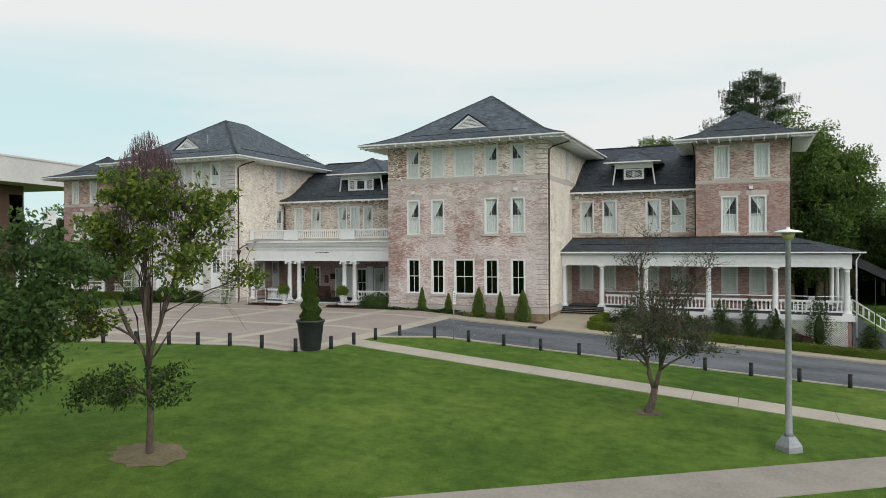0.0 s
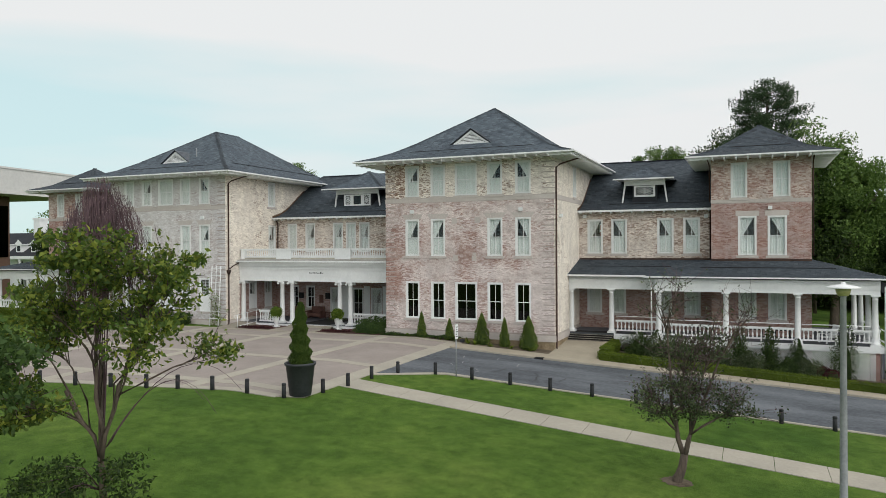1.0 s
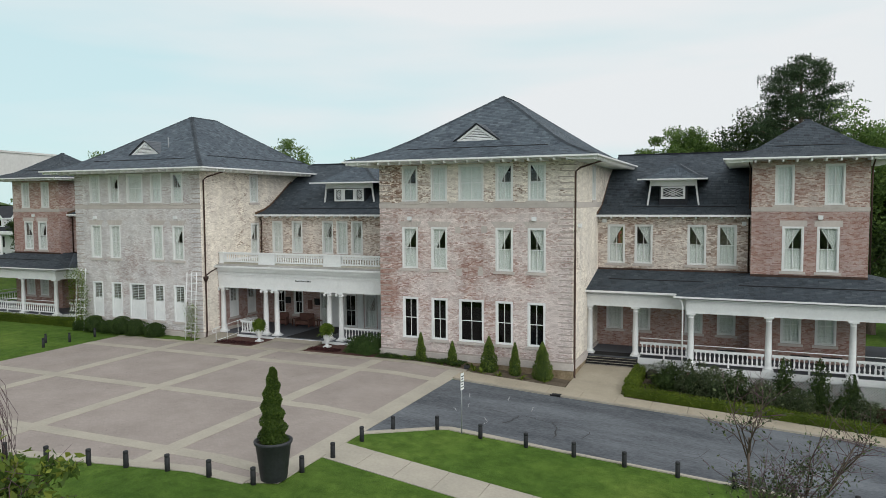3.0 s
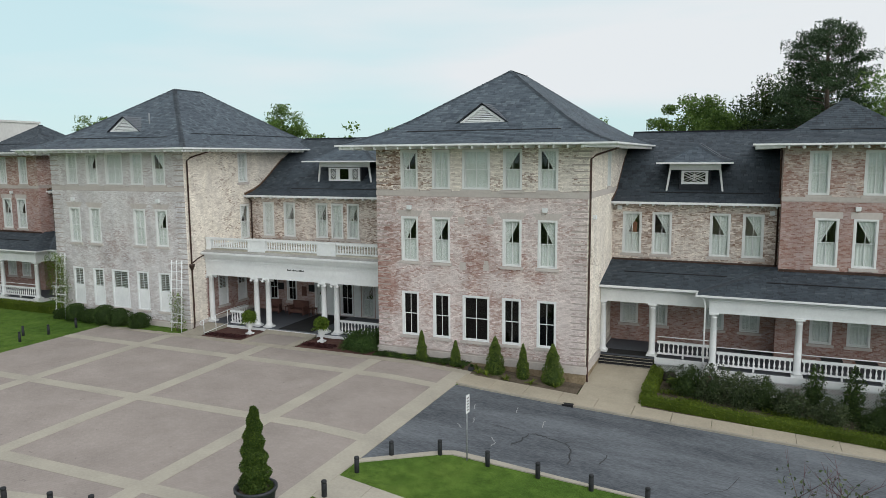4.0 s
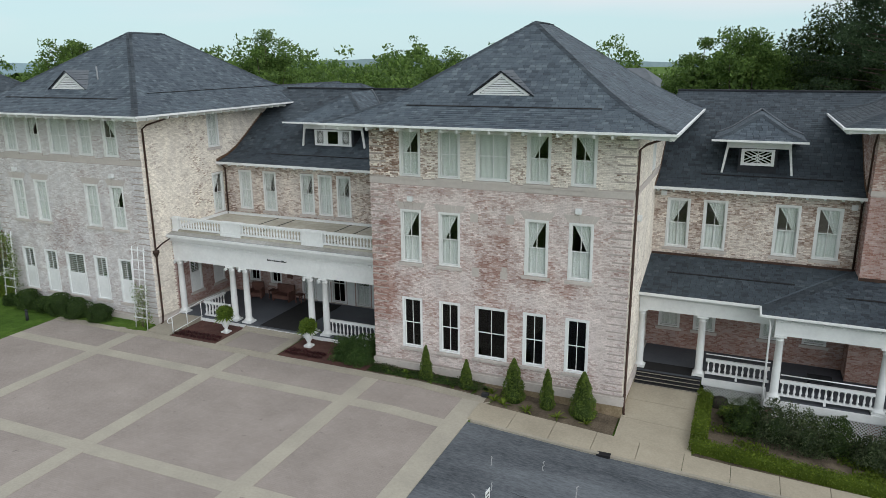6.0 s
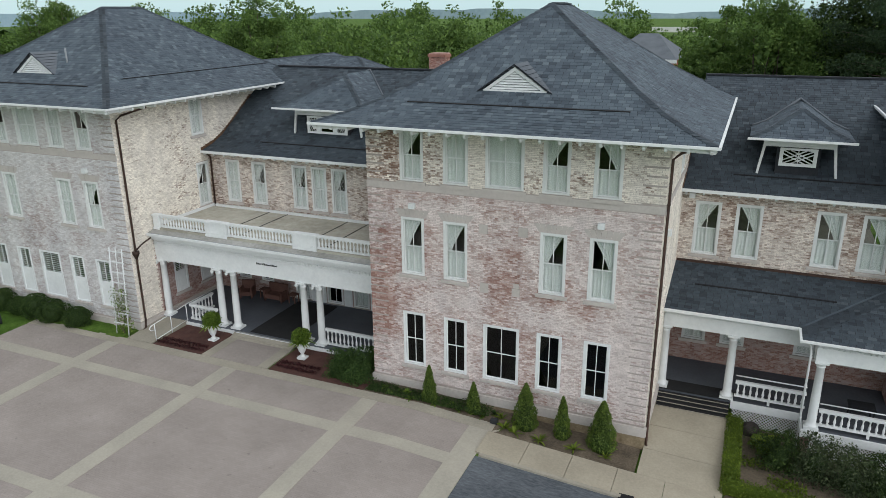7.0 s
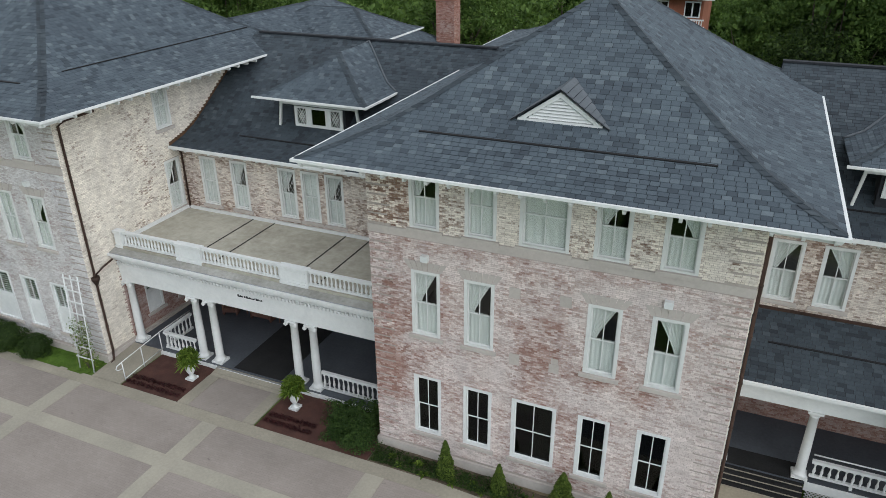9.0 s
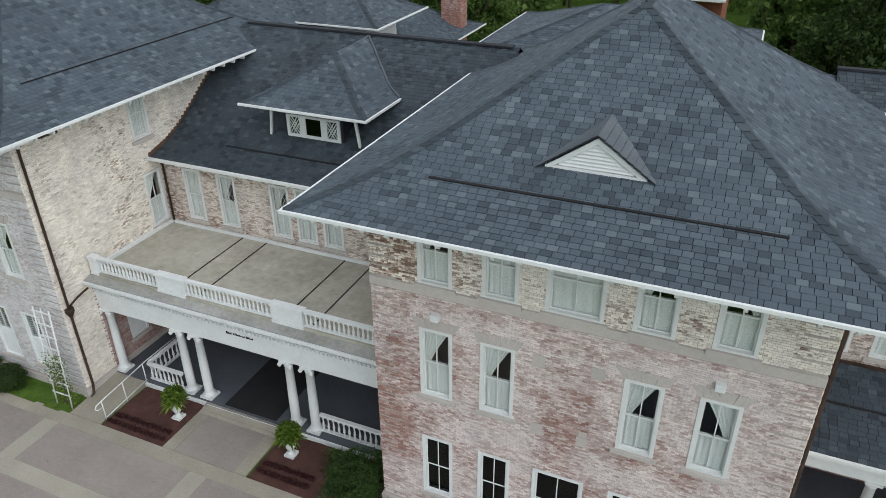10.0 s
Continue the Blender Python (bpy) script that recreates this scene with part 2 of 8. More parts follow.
M_BRICK_WING = brick_material("wing_washed_brick", 0.57, (0.68, 0.62, 0.565), BROWN_CLAY, soft=0.26, bare=0.08, speck=0.40)
M_BRICK_PAVILION = brick_material("pavilion_washed_brick", 0.50, (0.56, 0.485, 0.44), soft=0.22, speck=0.38)
M_BRICK_GREY = brick_material("grey_washed_brick", 0.84, (0.60, 0.592, 0.60), GREY_CLAY, patches=PATCHES_B, soft=0.28, speck=0.22)
M_STONE = two_scale("limestone", (0.42, 0.385, 0.36), (0.53, 0.485, 0.455), 0.7, 7, 0.9)
M_FOUND = two_scale("stained_foundation", (0.16, 0.12, 0.07), (0.34, 0.27, 0.18), 1.3, 9, 0.95, 0.5)
# a greyer white for all but the dark and shuttered windows
M_CASING = two_scale("greyed_white_paint", (0.61, 0.62, 0.615), (0.70, 0.71, 0.70), 0.9, 6, 0.5, 0.05)
M_WHITE = two_scale("white_paint", (0.64, 0.655, 0.66), (0.75, 0.765, 0.765), 0.9, 6, 0.45, 0.05)
M_SHINGLE = shingle_material("slate_grey_shingle")
# shingle darkened to 0.63: shade of wing, pavilion and porch roofs painted in
M_SHINGLE_DARK = shingle_material("shaded_slate_shingle", tone=0.63)
# cap shingle at 0.60: the caps' shadow side is put into its colour
M_CAP = shingle_material("shaded_cap_shingle", tone=0.60)
# lighter grey: the sky's sheen on the vent slopes is put into the colour
M_VENTROOF = two_scale("light_grey_roofing", (0.085, 0.097, 0.112), (0.13, 0.143, 0.16), 0.9, 12, 0.85)
M_ROOFBASE = two_scale("roofing_felt", (0.02, 0.022, 0.027), (0.035, 0.038, 0.045), 0.5, 8, 0.95)
M_DARKSLOT = two_scale("black_vent", (0.008, 0.008, 0.01), (0.015, 0.015, 0.017), 1, 9, 0.7)
M_LAWN = grass_material()
M_SOIL = two_scale("bed_soil", (0.055, 0.043, 0.030), (0.165, 0.132, 0.095), 1.2, 14, 0.98, 0.8, dist=0.04)
M_MULCH = two_scale("bark_mulch", (0.055, 0.026, 0.022), (0.105, 0.05, 0.04), 2.0, 30, 0.98, 0.9, dist=0.03)
M_ASPHALT = two_scale("asphalt", (0.040, 0.046, 0.055), (0.150, 0.164, 0.182), 0.42, 11, 0.85, 0.5, stretch=(0.35, 1.1, 1))
M_CONCRETE = two_scale("concrete", (0.25, 0.23, 0.19), (0.355, 0.325, 0.265), 0.6, 10, 0.9, 0.3)
M_WALK = two_scale("tan_footway_concrete", (0.275, 0.245, 0.190), (0.375, 0.335, 0.260), 0.5, 10, 0.9, 0.3)
# a darker concrete, for the front path only
M_CONCRETE_DARK = two_scale("darker_concrete", (0.20, 0.187, 0.165), (0.285, 0.265, 0.232), 0.5, 9, 0.9, 0.3)
M_BAND = two_scale("concrete_band", (0.30, 0.28, 0.236), (0.39, 0.362, 0.302), 0.5, 9, 0.9, 0.3)
M_PAVER = paver_material()
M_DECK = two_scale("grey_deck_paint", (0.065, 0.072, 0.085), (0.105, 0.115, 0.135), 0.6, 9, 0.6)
M_BALCONY = two_scale("stained_deck_coating", (0.29, 0.272, 0.222), (0.485, 0.465, 0.40), 0.28, 3, 0.85)
M_MATT_BLACK = two_scale("matt_black", (0.012, 0.012, 0.013), (0.025, 0.025, 0.026), 1, 20, 0.95)
M_COPPER = two_scale("brown_downpipe", (0.035, 0.022, 0.017), (0.085, 0.05, 0.038), 0.8, 6, 0.6, metal=0.3)
M_GLASS = glass_material("window_glass", (0.95, 0.97, 0.965))
M_GLASS_DARK = glass_material("tinted_glass", (0.16, 0.17, 0.18))
M_CURTAIN = two_scale("sheer_curtain", (0.60, 0.605, 0.59), (0.70, 0.705, 0.69), 0.8, 5, 0.9)
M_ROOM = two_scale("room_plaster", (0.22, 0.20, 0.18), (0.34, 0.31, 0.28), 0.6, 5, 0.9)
M_IRON = two_scale("black_rubber", (0.012, 0.013, 0.015), (0.03, 0.032, 0.036), 1.5, 9, 0.7)
M_POT = two_scale("black_planter", (0.02, 0.022, 0.026), (0.045, 0.048, 0.055), 1.0, 8, 0.55)
M_GALV = two_scale("grey_painted_steel", (0.20, 0.215, 0.23), (0.34, 0.35, 0.37), 0.9, 10, 0.5, metal=0.2)
M_BARK = two_scale("bark", (0.05, 0.04, 0.032), (0.16, 0.125, 0.10), 1.8, 16, 0.95, 0.8, stretch=(1, 1, 0.25), dist=0.02)
M_TWIG = two_scale("purple_twig", (0.075, 0.045, 0.052), (0.15, 0.10, 0.11), 1.0, 9, 0.95)
M_LEAF_YOUNG = leaf_material("young_leaf", (0.048, 0.088, 0.020), (0.105, 0.165, 0.030), (0.26, 0.30, 0.05))
# dark leaf, lowered further so the rear trees' shade sits in its colour
M_LEAF_DARK = leaf_material("dark_leaf", (0.019, 0.038, 0.012), (0.038, 0.068, 0.018), (0.082, 0.128, 0.030))
M_LEAF_WOOD = leaf_material("woodland_leaf", (0.066, 0.120, 0.030), (0.105, 0.180, 0.042), (0.165, 0.255, 0.062))
# young leaf darkened: the edge tree's shade is in the leaf colour
M_LEAF_SHADE = leaf_material("shaded_young_leaf", (0.040, 0.078, 0.024), (0.066, 0.122, 0.034), (0.105, 0.175, 0.05))
M_LEAF_CONIFER = leaf_material("conifer_leaf", (0.026, 0.050, 0.014), (0.045, 0.085, 0.022), (0.085, 0.135, 0.032))
M_LEAF_BUSH = leaf_material("feathery_leaf", (0.030, 0.062, 0.018), (0.055, 0.105, 0.028), (0.10, 0.165, 0.045))
M_LEAF_CONE = leaf_material("clipped_conifer_leaf", (0.060, 0.100, 0.020), (0.110, 0.170, 0.030), (0.19, 0.26, 0.05))
M_LEAF_GREY = leaf_material("grey_green_leaf", (0.035, 0.052, 0.026), (0.07, 0.098, 0.048), (0.14, 0.175, 0.085))
M_LEAF_PINE = leaf_material("pine_needle", (0.026, 0.050, 0.024), (0.044, 0.078, 0.035), (0.072, 0.115, 0.052))
M_LEAF_HEDGE = leaf_material("box_leaf", (0.055, 0.090, 0.010), (0.100, 0.148, 0.015), (0.165, 0.220, 0.028))
M_LEAF_FERN = leaf_material("fern_leaf", (0.06, 0.11, 0.014), (0.125, 0.205, 0.024), (0.23, 0.31, 0.05))
M_LEAF_RED = leaf_material("red_leaf", (0.03, 0.012, 0.014), (0.06, 0.02, 0.024), (0.10, 0.035, 0.035))
M_BRICK_CHIM = brick_material("chimney_brick", 0.12, hues=((0.20, 0.075, 0.052), (0.29, 0.125, 0.092), (0.37, 0.20, 0.165)))
M_WICKER = two_scale("red_brown_wicker", (0.085, 0.042, 0.034), (0.15, 0.078, 0.062), 2, 25, 0.8, 0.5)
M_RUST = two_scale("rusty_flashing", (0.07, 0.038, 0.022), (0.15, 0.085, 0.048), 1.5, 9, 0.8)

# ---- building blocks ----
def thing(name, label, category, group="", kind="", at=(0, 0, 0)):
    ob = new(name)
    ob.location = at
    ob.empty_display_size = 0.2
    return tagged(ob, label, category, group, kind)


def mesh_of(name, bm, *mats):
    me = bpy.data.meshes.new(name)
    bm.to_mesh(me)
    bm.free()
    for m in mats:
        me.materials.append(m)
    return me


def join(ob, parent, local=False):
    """Hang ob under parent; its mesh is in world metres unless local."""
    if parent is not None:
        ob.parent = parent
        if not local:
            p, chain = parent, Matrix.Identity(4)
            while p is not None:
                chain = Matrix.LocRotScale(p.location, p.rotation_euler, None) @ chain if p.parent is None else p.matrix_parent_inverse @ Matrix.LocRotScale(p.location, p.rotation_euler, None) @ chain
                p = p.parent
            ob.matrix_parent_inverse = chain.inverted()
    return ob


def part(name, bm, mats, parent, label="", local=False, kind="", smooth=False):
    mats = mats if isinstance(mats, (list, tuple)) else [mats]
    me = bm if isinstance(bm, bpy.types.Mesh) else mesh_of(name, bm, *mats)
    if smooth:
        me.polygons.foreach_set("use_smooth", [True] * len(me.polygons))
    return tagged(join(new(name, me), parent, local), label, kind=kind)


def box(bm, x0, x1, y0, y1, z0, z1, mat=0, m=None):
    v = [bm.verts.new(((x0, x1)[i & 1], (y0, y1)[i >> 1 & 1], (z0, z1)[i >> 2])) for i in range(8)]
    if m is not None:
        for w in v:
            w.co = m @ w.co
    for q in ((0, 2, 3, 1), (4, 5, 7, 6), (0, 1, 5, 4), (1, 3, 7, 5), (3, 2, 6, 7), (2, 0, 4, 6)):
        bm.faces.new([v[i] for i in q]).material_index = mat
    return v


def ring(bm, outer, inner, y0, y1):
    """A flat frame between two rectangles in x and z, from y0 to y1."""
    def four(q, y):
        a, b, c, d = q
        return [bm.verts.new(p) for p in ((a, y, c), (b, y, c), (b, y, d), (a, y, d))]
    of, inf, ob_, ib = four(outer, y0), four(inner, y0), four(outer, y1), four(inner, y1)
    for i in range(4):
        j = (i + 1) % 4
        bm.faces.new((of[i], of[j], inf[j], inf[i]))
        bm.faces.new((ob_[j], ob_[i], ib[i], ib[j]))
        bm.faces.new((of[j], of[i], ob_[i], ob_[j]))
        bm.faces.new((inf[i], inf[j], ib[j], ib[i]))


def lathe(bm, x, y, profile, seg=12, mat=0):
    """A turned body: profile is rows of radius, height."""
    rings = []
    for r, z in profile:
        rings.append([bm.verts.new((x + r * math.cos(2 * math.pi * i / seg), y + r * math.sin(2 * math.pi * i / seg), z)) for i in range(seg)])
    for a, b in zip(rings, rings[1:]):
        for i in range(seg):
            f = bm.faces.new((a[i], a[(i + 1) % seg], b[(i + 1) % seg], b[i]))
            f.material_index, f.smooth = mat, True
    bm.faces.new(rings[0][::-1]).material_index = mat
    bm.faces.new(rings[-1]).material_index = mat


def tube(bm, pts, r, seg=6, r1=None, mat=0):
    """A bent pipe along pts, tapered from r to r1."""
    pts = [Vector(p) for p in pts]
    rings = []
    for i, p in enumerate(pts):
        d = (pts[min(i + 1, len(pts) - 1)] - pts[max(i - 1, 0)]).normalized()
        a = d.orthogonal().normalized() if abs(d.z) > 0.9 else d.cross(Vector((0, 0, 1))).normalized()
        b = d.cross(a)
        rr = r if r1 is None else r + (r1 - r) * i / (len(pts) - 1)
        rings.append([bm.verts.new(p + rr * (math.cos(2 * math.pi * k / seg) * a + math.sin(2 * math.pi * k / seg) * b)) for k in range(seg)])
    for a, b in zip(rings, rings[1:]):
        best = min(range(seg), key=lambda s: (a[0].co - b[s].co).length)
        for k in range(seg):
            f = bm.faces.new((a[k], a[(k + 1) % seg], b[(k + 1 + best) % seg], b[(k + best) % seg]))
            f.material_index, f.smooth = mat, True
    bm.faces.new(rings[0][::-1]).material_index = mat
    bm.faces.new(rings[-1]).material_index = mat


def mesh_np(name, verts, faces, *mats):
    me = bpy.data.meshes.new(name)
    me.from_pydata(verts, [], faces)
    for m in mats:
        me.materials.append(m)
    me.validate()
    me.update()
    return me


def ground_z(x, y):
    """The lie of the land: level round the court, falling east and towards the street."""
    return -0.25 - 0.065 * min(max(0.0, x + 22.5), 40.0) - 0.03 * min(max(0.0, 28.0 - y), 40.0)


def strip(bm, x0, x1, low, high, dz, deep=0.2, step=1.0, rows=None, mat=0):
    """A slab that follows the land, between low(x) and high(x)."""
    n = max(1, round((x1 - x0) / step))
    xs = sorted({x0 + (x1 - x0) * i / n for i in range(n + 1)} | ({-22.5} if x0 < -22.5 < x1 else set()))
    k = rows or max(1, round((high(x0) - low(x0)) / 1.5))
    top = [[bm.verts.new((x, low(x) + (high(x) - low(x)) * j / k, ground_z(x, low(x) + (high(x) - low(x)) * j / k) + dz)) for j in range(k + 1)] for x in xs]
    for a, b in zip(top, top[1:]):
        for j in range(k):
            bm.faces.new((a[j], b[j], b[j + 1], a[j + 1])).material_index = mat
    edge = [r[0] for r in top] + top[-1][1:] + [r[-1] for r in top[-2::-1]] + top[0][-2:0:-1]
    under = [bm.verts.new(v.co - Vector((0, 0, deep))) for v in edge]
    for i in range(len(edge)):
        j = (i + 1) % len(edge)
        bm.faces.new((edge[j], edge[i], under[i], under[j])).material_index = mat


def const(v):
    return lambda x: v


def facing(x, y, z, turn):
    """Local x runs along the wall, local y goes into it."""
    return pose(x, y, z, 0, 0, turn)


# ---- walls: shell with openings, and bricks laid on it ----
BRICKS_APART = []


def wall(parent, m, length, z0, z1, openings, thick=0.45, mortar=None, brick=None, apart=None, bands=(), name="wall", slope=None, rustic=(), label="", upper=None):
    """A wall whose outer face is local y = 0, along local x from 0; openings are (u0, u1, za, zb). bands: heights left free of bricks."""
    bm = bmesh.new()
    us = sorted({0.0, length} | {o[i] for o in openings for i in (0, 1)})
    zs = sorted({z0, z1} | {o[i] for o in openings for i in (2, 3)})

    def quad(pts, mat):
        bm.faces.new([bm.verts.new(m @ Vector(p)) for p in pts]).material_index = mat

    for a, b in zip(us, us[1:]):
        for c, d in zip(zs, zs[1:]):
            if any(o[0] - 1e-6 < a and b < o[1] + 1e-6 and o[2] - 1e-6 < c and d < o[3] + 1e-6 for o in openings):
                continue
            quad(((a, 0, c), (b, 0, c), (b, 0, d), (a, 0, d)), 0)
            quad(((a, thick, c), (a, thick, d), (b, thick, d), (b, thick, c)), 1)
    for a, b, c, d in openings:
        quad(((a, 0, c), (a, thick, c), (b, thick, c), (b, 0, c)), 0)
        quad(((a, 0, d), (b, 0, d), (b, thick, d), (a, thick, d)), 0)
        quad(((a, 0, c), (a, 0, d), (a, thick, d), (a, thick, c)), 0)
        quad(((b, 0, c), (b, thick, c), (b, thick, d), (b, 0, d)), 0)
    bmesh.ops.remove_doubles(bm, verts=bm.verts, dist=1e-4)
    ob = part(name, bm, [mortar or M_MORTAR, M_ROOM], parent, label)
    if brick is None:
        return ob
    rng = random.Random(int(length * 100 + z1 * 10 + m.translation.x))
    pitch_z, pitch_u = 0.070, 0.214
    verts, faces, storeys = [], [], []
    rows = int((z1 - z0) / pitch_z)
    for r in range(rows):
        za, zb = z0 + r * pitch_z, z0 + (r + 1) * pitch_z - 0.010
        if any(za < hi and zb > lo for lo, hi in bands):
            continue
        head = r % 6 == 5
        pu = pitch_u * (0.52 if head else 1.0)
        lim = length if slope is None else min(length, slope(za))
        u = -pu * (0.5 if r % 2 else 0.0)
        cuts = [(o[0], o[1]) for o in openings if o[2] < zb and o[3] > za]
        while u < lim:
            a, b = max(u, 0.0), min(u + pu - 0.011, lim)
            u += pu
            for c0, c1 in cuts:
                if a >= c0 and b <= c1:
                    b = a
                elif a < c0 < b:
                    b = c0
                elif a < c1 < b:
                    a = c1
            if b - a < 0.03:
                continue
            out = -(0.004 + 0.010 * rng.random())
            if any(lo <= (a + b) / 2 <= hi for lo, hi in rustic):
                if r % 5 == 4:
                    continue
                out -= 0.022
            if apart and apart[0] < a and b < apart[1] and apart[2] < za and zb < apart[3] and abs(b - a - (pitch_u - 0.011)) < 1e-3 and len(BRICKS_APART) < 300:
                BRICKS_APART.append((ob, m @ Vector((a, out, za))))
                continue
            i = len(verts)
            for y in (out, 0.0):
                verts += [m @ Vector((a, y, za)), m @ Vector((b, y, za)), m @ Vector((b, y, zb)), m @ Vector((a, y, zb))]
            faces += [(i, i + 1, i + 2, i + 3), (i + 1, i + 5, i + 6, i + 2), (i + 2, i + 6, i + 7, i + 3), (i + 3, i + 7, i + 4, i)]
            storeys += [1 if upper and (za > upper[1] or b < upper[-1]) else 0] * 4
    me = mesh_np("brickwork", verts, faces, brick, *(upper[:1] if upper else ()))
    if upper and len(me.polygons) == len(storeys):
        me.polygons.foreach_set("material_index", storeys)
    part("brickwork", me, None, ob, kind="stuff")
    return ob


# ---- windows: casing, sill, sashes, four panes, curtain ----
WINDOW_MESHES = {}


def window_meshes(w, h, style):
    key = (round(w, 3), round(h, 3), style)
    if key in WINDOW_MESHES:
        return WINDOW_MESHES[key]
    c, out = 0.095, {}
    bm = bmesh.new()                                                    # casing, 30 mm proud of the brick
    ring(bm, (-w / 2 - 0.015, w / 2 + 0.015, 0.0, h + 0.01), (-w / 2 + c, w / 2 - c, 0.07, h - c), -0.03, 0.16)
    paint = M_WHITE if style in ("dark", "shutter") else M_CASING
    out["frame"] = mesh_of("window_frame", bm, paint)
    bm = bmesh.new()
    s = 0.13
    v = box(bm, -w / 2 - s, w / 2 + s, -0.085, 0.1, -0.17, -0.005)
    for k in (4, 5):
        v[k].co.z -= 0.02
    out["sill"] = mesh_of("window_sill", bm, M_STONE)
    iw, r = w / 2 - c, 0.045
    mid = h * 0.5 if style != "shutter" else h * 0.52
    for nm, za, zb, y in (("upper_sash", mid - 0.02, h - c, 0.05), ("lower_sash", 0.07, mid + 0.02, 0.09)):
        bm = bmesh.new()
        ring(bm, (-iw, iw, za, zb), (-iw + r, iw - r, za + r, zb - r), y, y + 0.038)
        box(bm, -0.016, 0.016, y, y + 0.038, za + r - 0.01, zb - r + 0.01)
        if style == "diamond" and nm == "upper_sash":
            for k in range(-3, 4):
                for d in (1, -1):
                    pts = []
                    for i in range(0, 21):
                        x = -iw + 2 * iw * i / 20
                        z = (za + zb) / 2 + d * (x * 1.7) + k * (zb - za) / 3.2
                        if za < z < zb:
                            pts.append((x, y + 0.018, z))
                    if len(pts) > 1:
                        tube(bm, (pts[0], pts[-1]), 0.011, 4)
        out[nm] = mesh_of(nm, bm, paint)
        for side in (0, 1):
            bm = bmesh.new()
            a, b = (-iw + r, -0.016) if side == 0 else (0.016, iw - r)
            box(bm, a, b, y + 0.014, y + 0.020, za + r, zb - r)
            out["%s_pane_%d" % (nm, side)] = mesh_of("pane", bm, M_GLASS if style != "dark" else M_GLASS_DARK)
    if style == "shutter":
        bm = bmesh.new()
        box(bm, -iw, iw, 0.03, 0.06, 0.07, mid)
        box(bm, -iw + 0.1, iw - 0.1, 0.018, 0.03, 0.25, mid - 0.15)
        out["panel"] = mesh_of("panel", bm, M_WHITE)
        bm = bmesh.new()
        for i in range(9):
            z = mid + 0.06 + (h - c - mid - 0.1) * i / 9
            box(bm, -iw + r + 0.03, iw - r - 0.03, 0.115, 0.125, z, z + 0.035)
        out["louvre"] = mesh_of("louvre", bm, M_WHITE)
    elif style in ("left", "right", "full", "diamond"):
        y0 = 0.165
        n, k = 26, 12
        levels = [0.08 + (mid - 0.08) * j / 6 for j in range(7)] + [mid + 0.002 + (h - c - mid) * j / 8 for j in range(9)]
        bm = bmesh.new()
        grid = {}
        for i in range(n + 1):
            for j, z in enumerate(levels):
                f = i / n
                if style == "full":
                    x = (-iw + 2 * iw * f) * 1.1
                else:
                    g = max(0.0, (z - mid) / (h - c - mid))
                    reach = 1.0 if j < 7 else 0.24 + 0.70 * g ** 1.15
                    x = -iw + 2 * iw * f * reach
                    if style == "right":
                        x = -x
                grid[i, j] = bm.verts.new((x, y0 + 0.016 * math.sin(f * 34 + 0.6 * j * 0.3), z))
        for i in range(n):
            for j in range(len(levels) - 1):
                if j != 6:
                    bm.faces.new((grid[i, j], grid[i + 1, j], grid[i + 1, j + 1], grid[i, j + 1])).smooth = True
        out["curtain"] = mesh_of("curtain", bm, M_CURTAIN)
    WINDOW_MESHES[key] = out
    return out


def window(parent, m, w, h, style, sill=True):
    """m: the foot of the opening's middle on the wall's face."""
    meshes = window_meshes(w, h, style)
    ob = new("window", meshes["frame"])
    join(ob, parent)
    ob.location, ob.rotation_euler = m.to_translation(), m.to_euler()
    tagged(ob, {"dark": "white-framed sash window with dark panes", "shutter": "white sash window with shutters above a white panel", "diamond": "white sash window with diamond lattice panes"}.get(style, "white two-over-two sash window with pale curtain"))
    for key, me in meshes.items():
        if key == "frame" or (key == "sill" and not sill):
            continue
        nm = "pane" if "pane" in key else ("window_sill" if key == "sill" else key)
        p = part(nm, me, None, ob, local=True)
        if nm == "pane":
            p.visible_shadow = False
    return ob


# ---- hipped and gabled roofs in shingle ----
def rise(profile, d):
    """Height over the eave at d metres in from it."""
    z = 0.0
    for run, slope in profile:
        s = min(d, run)
        z += s * slope
        d -= s
        if d <= 0:
            break
    return z


TABS_APART = []


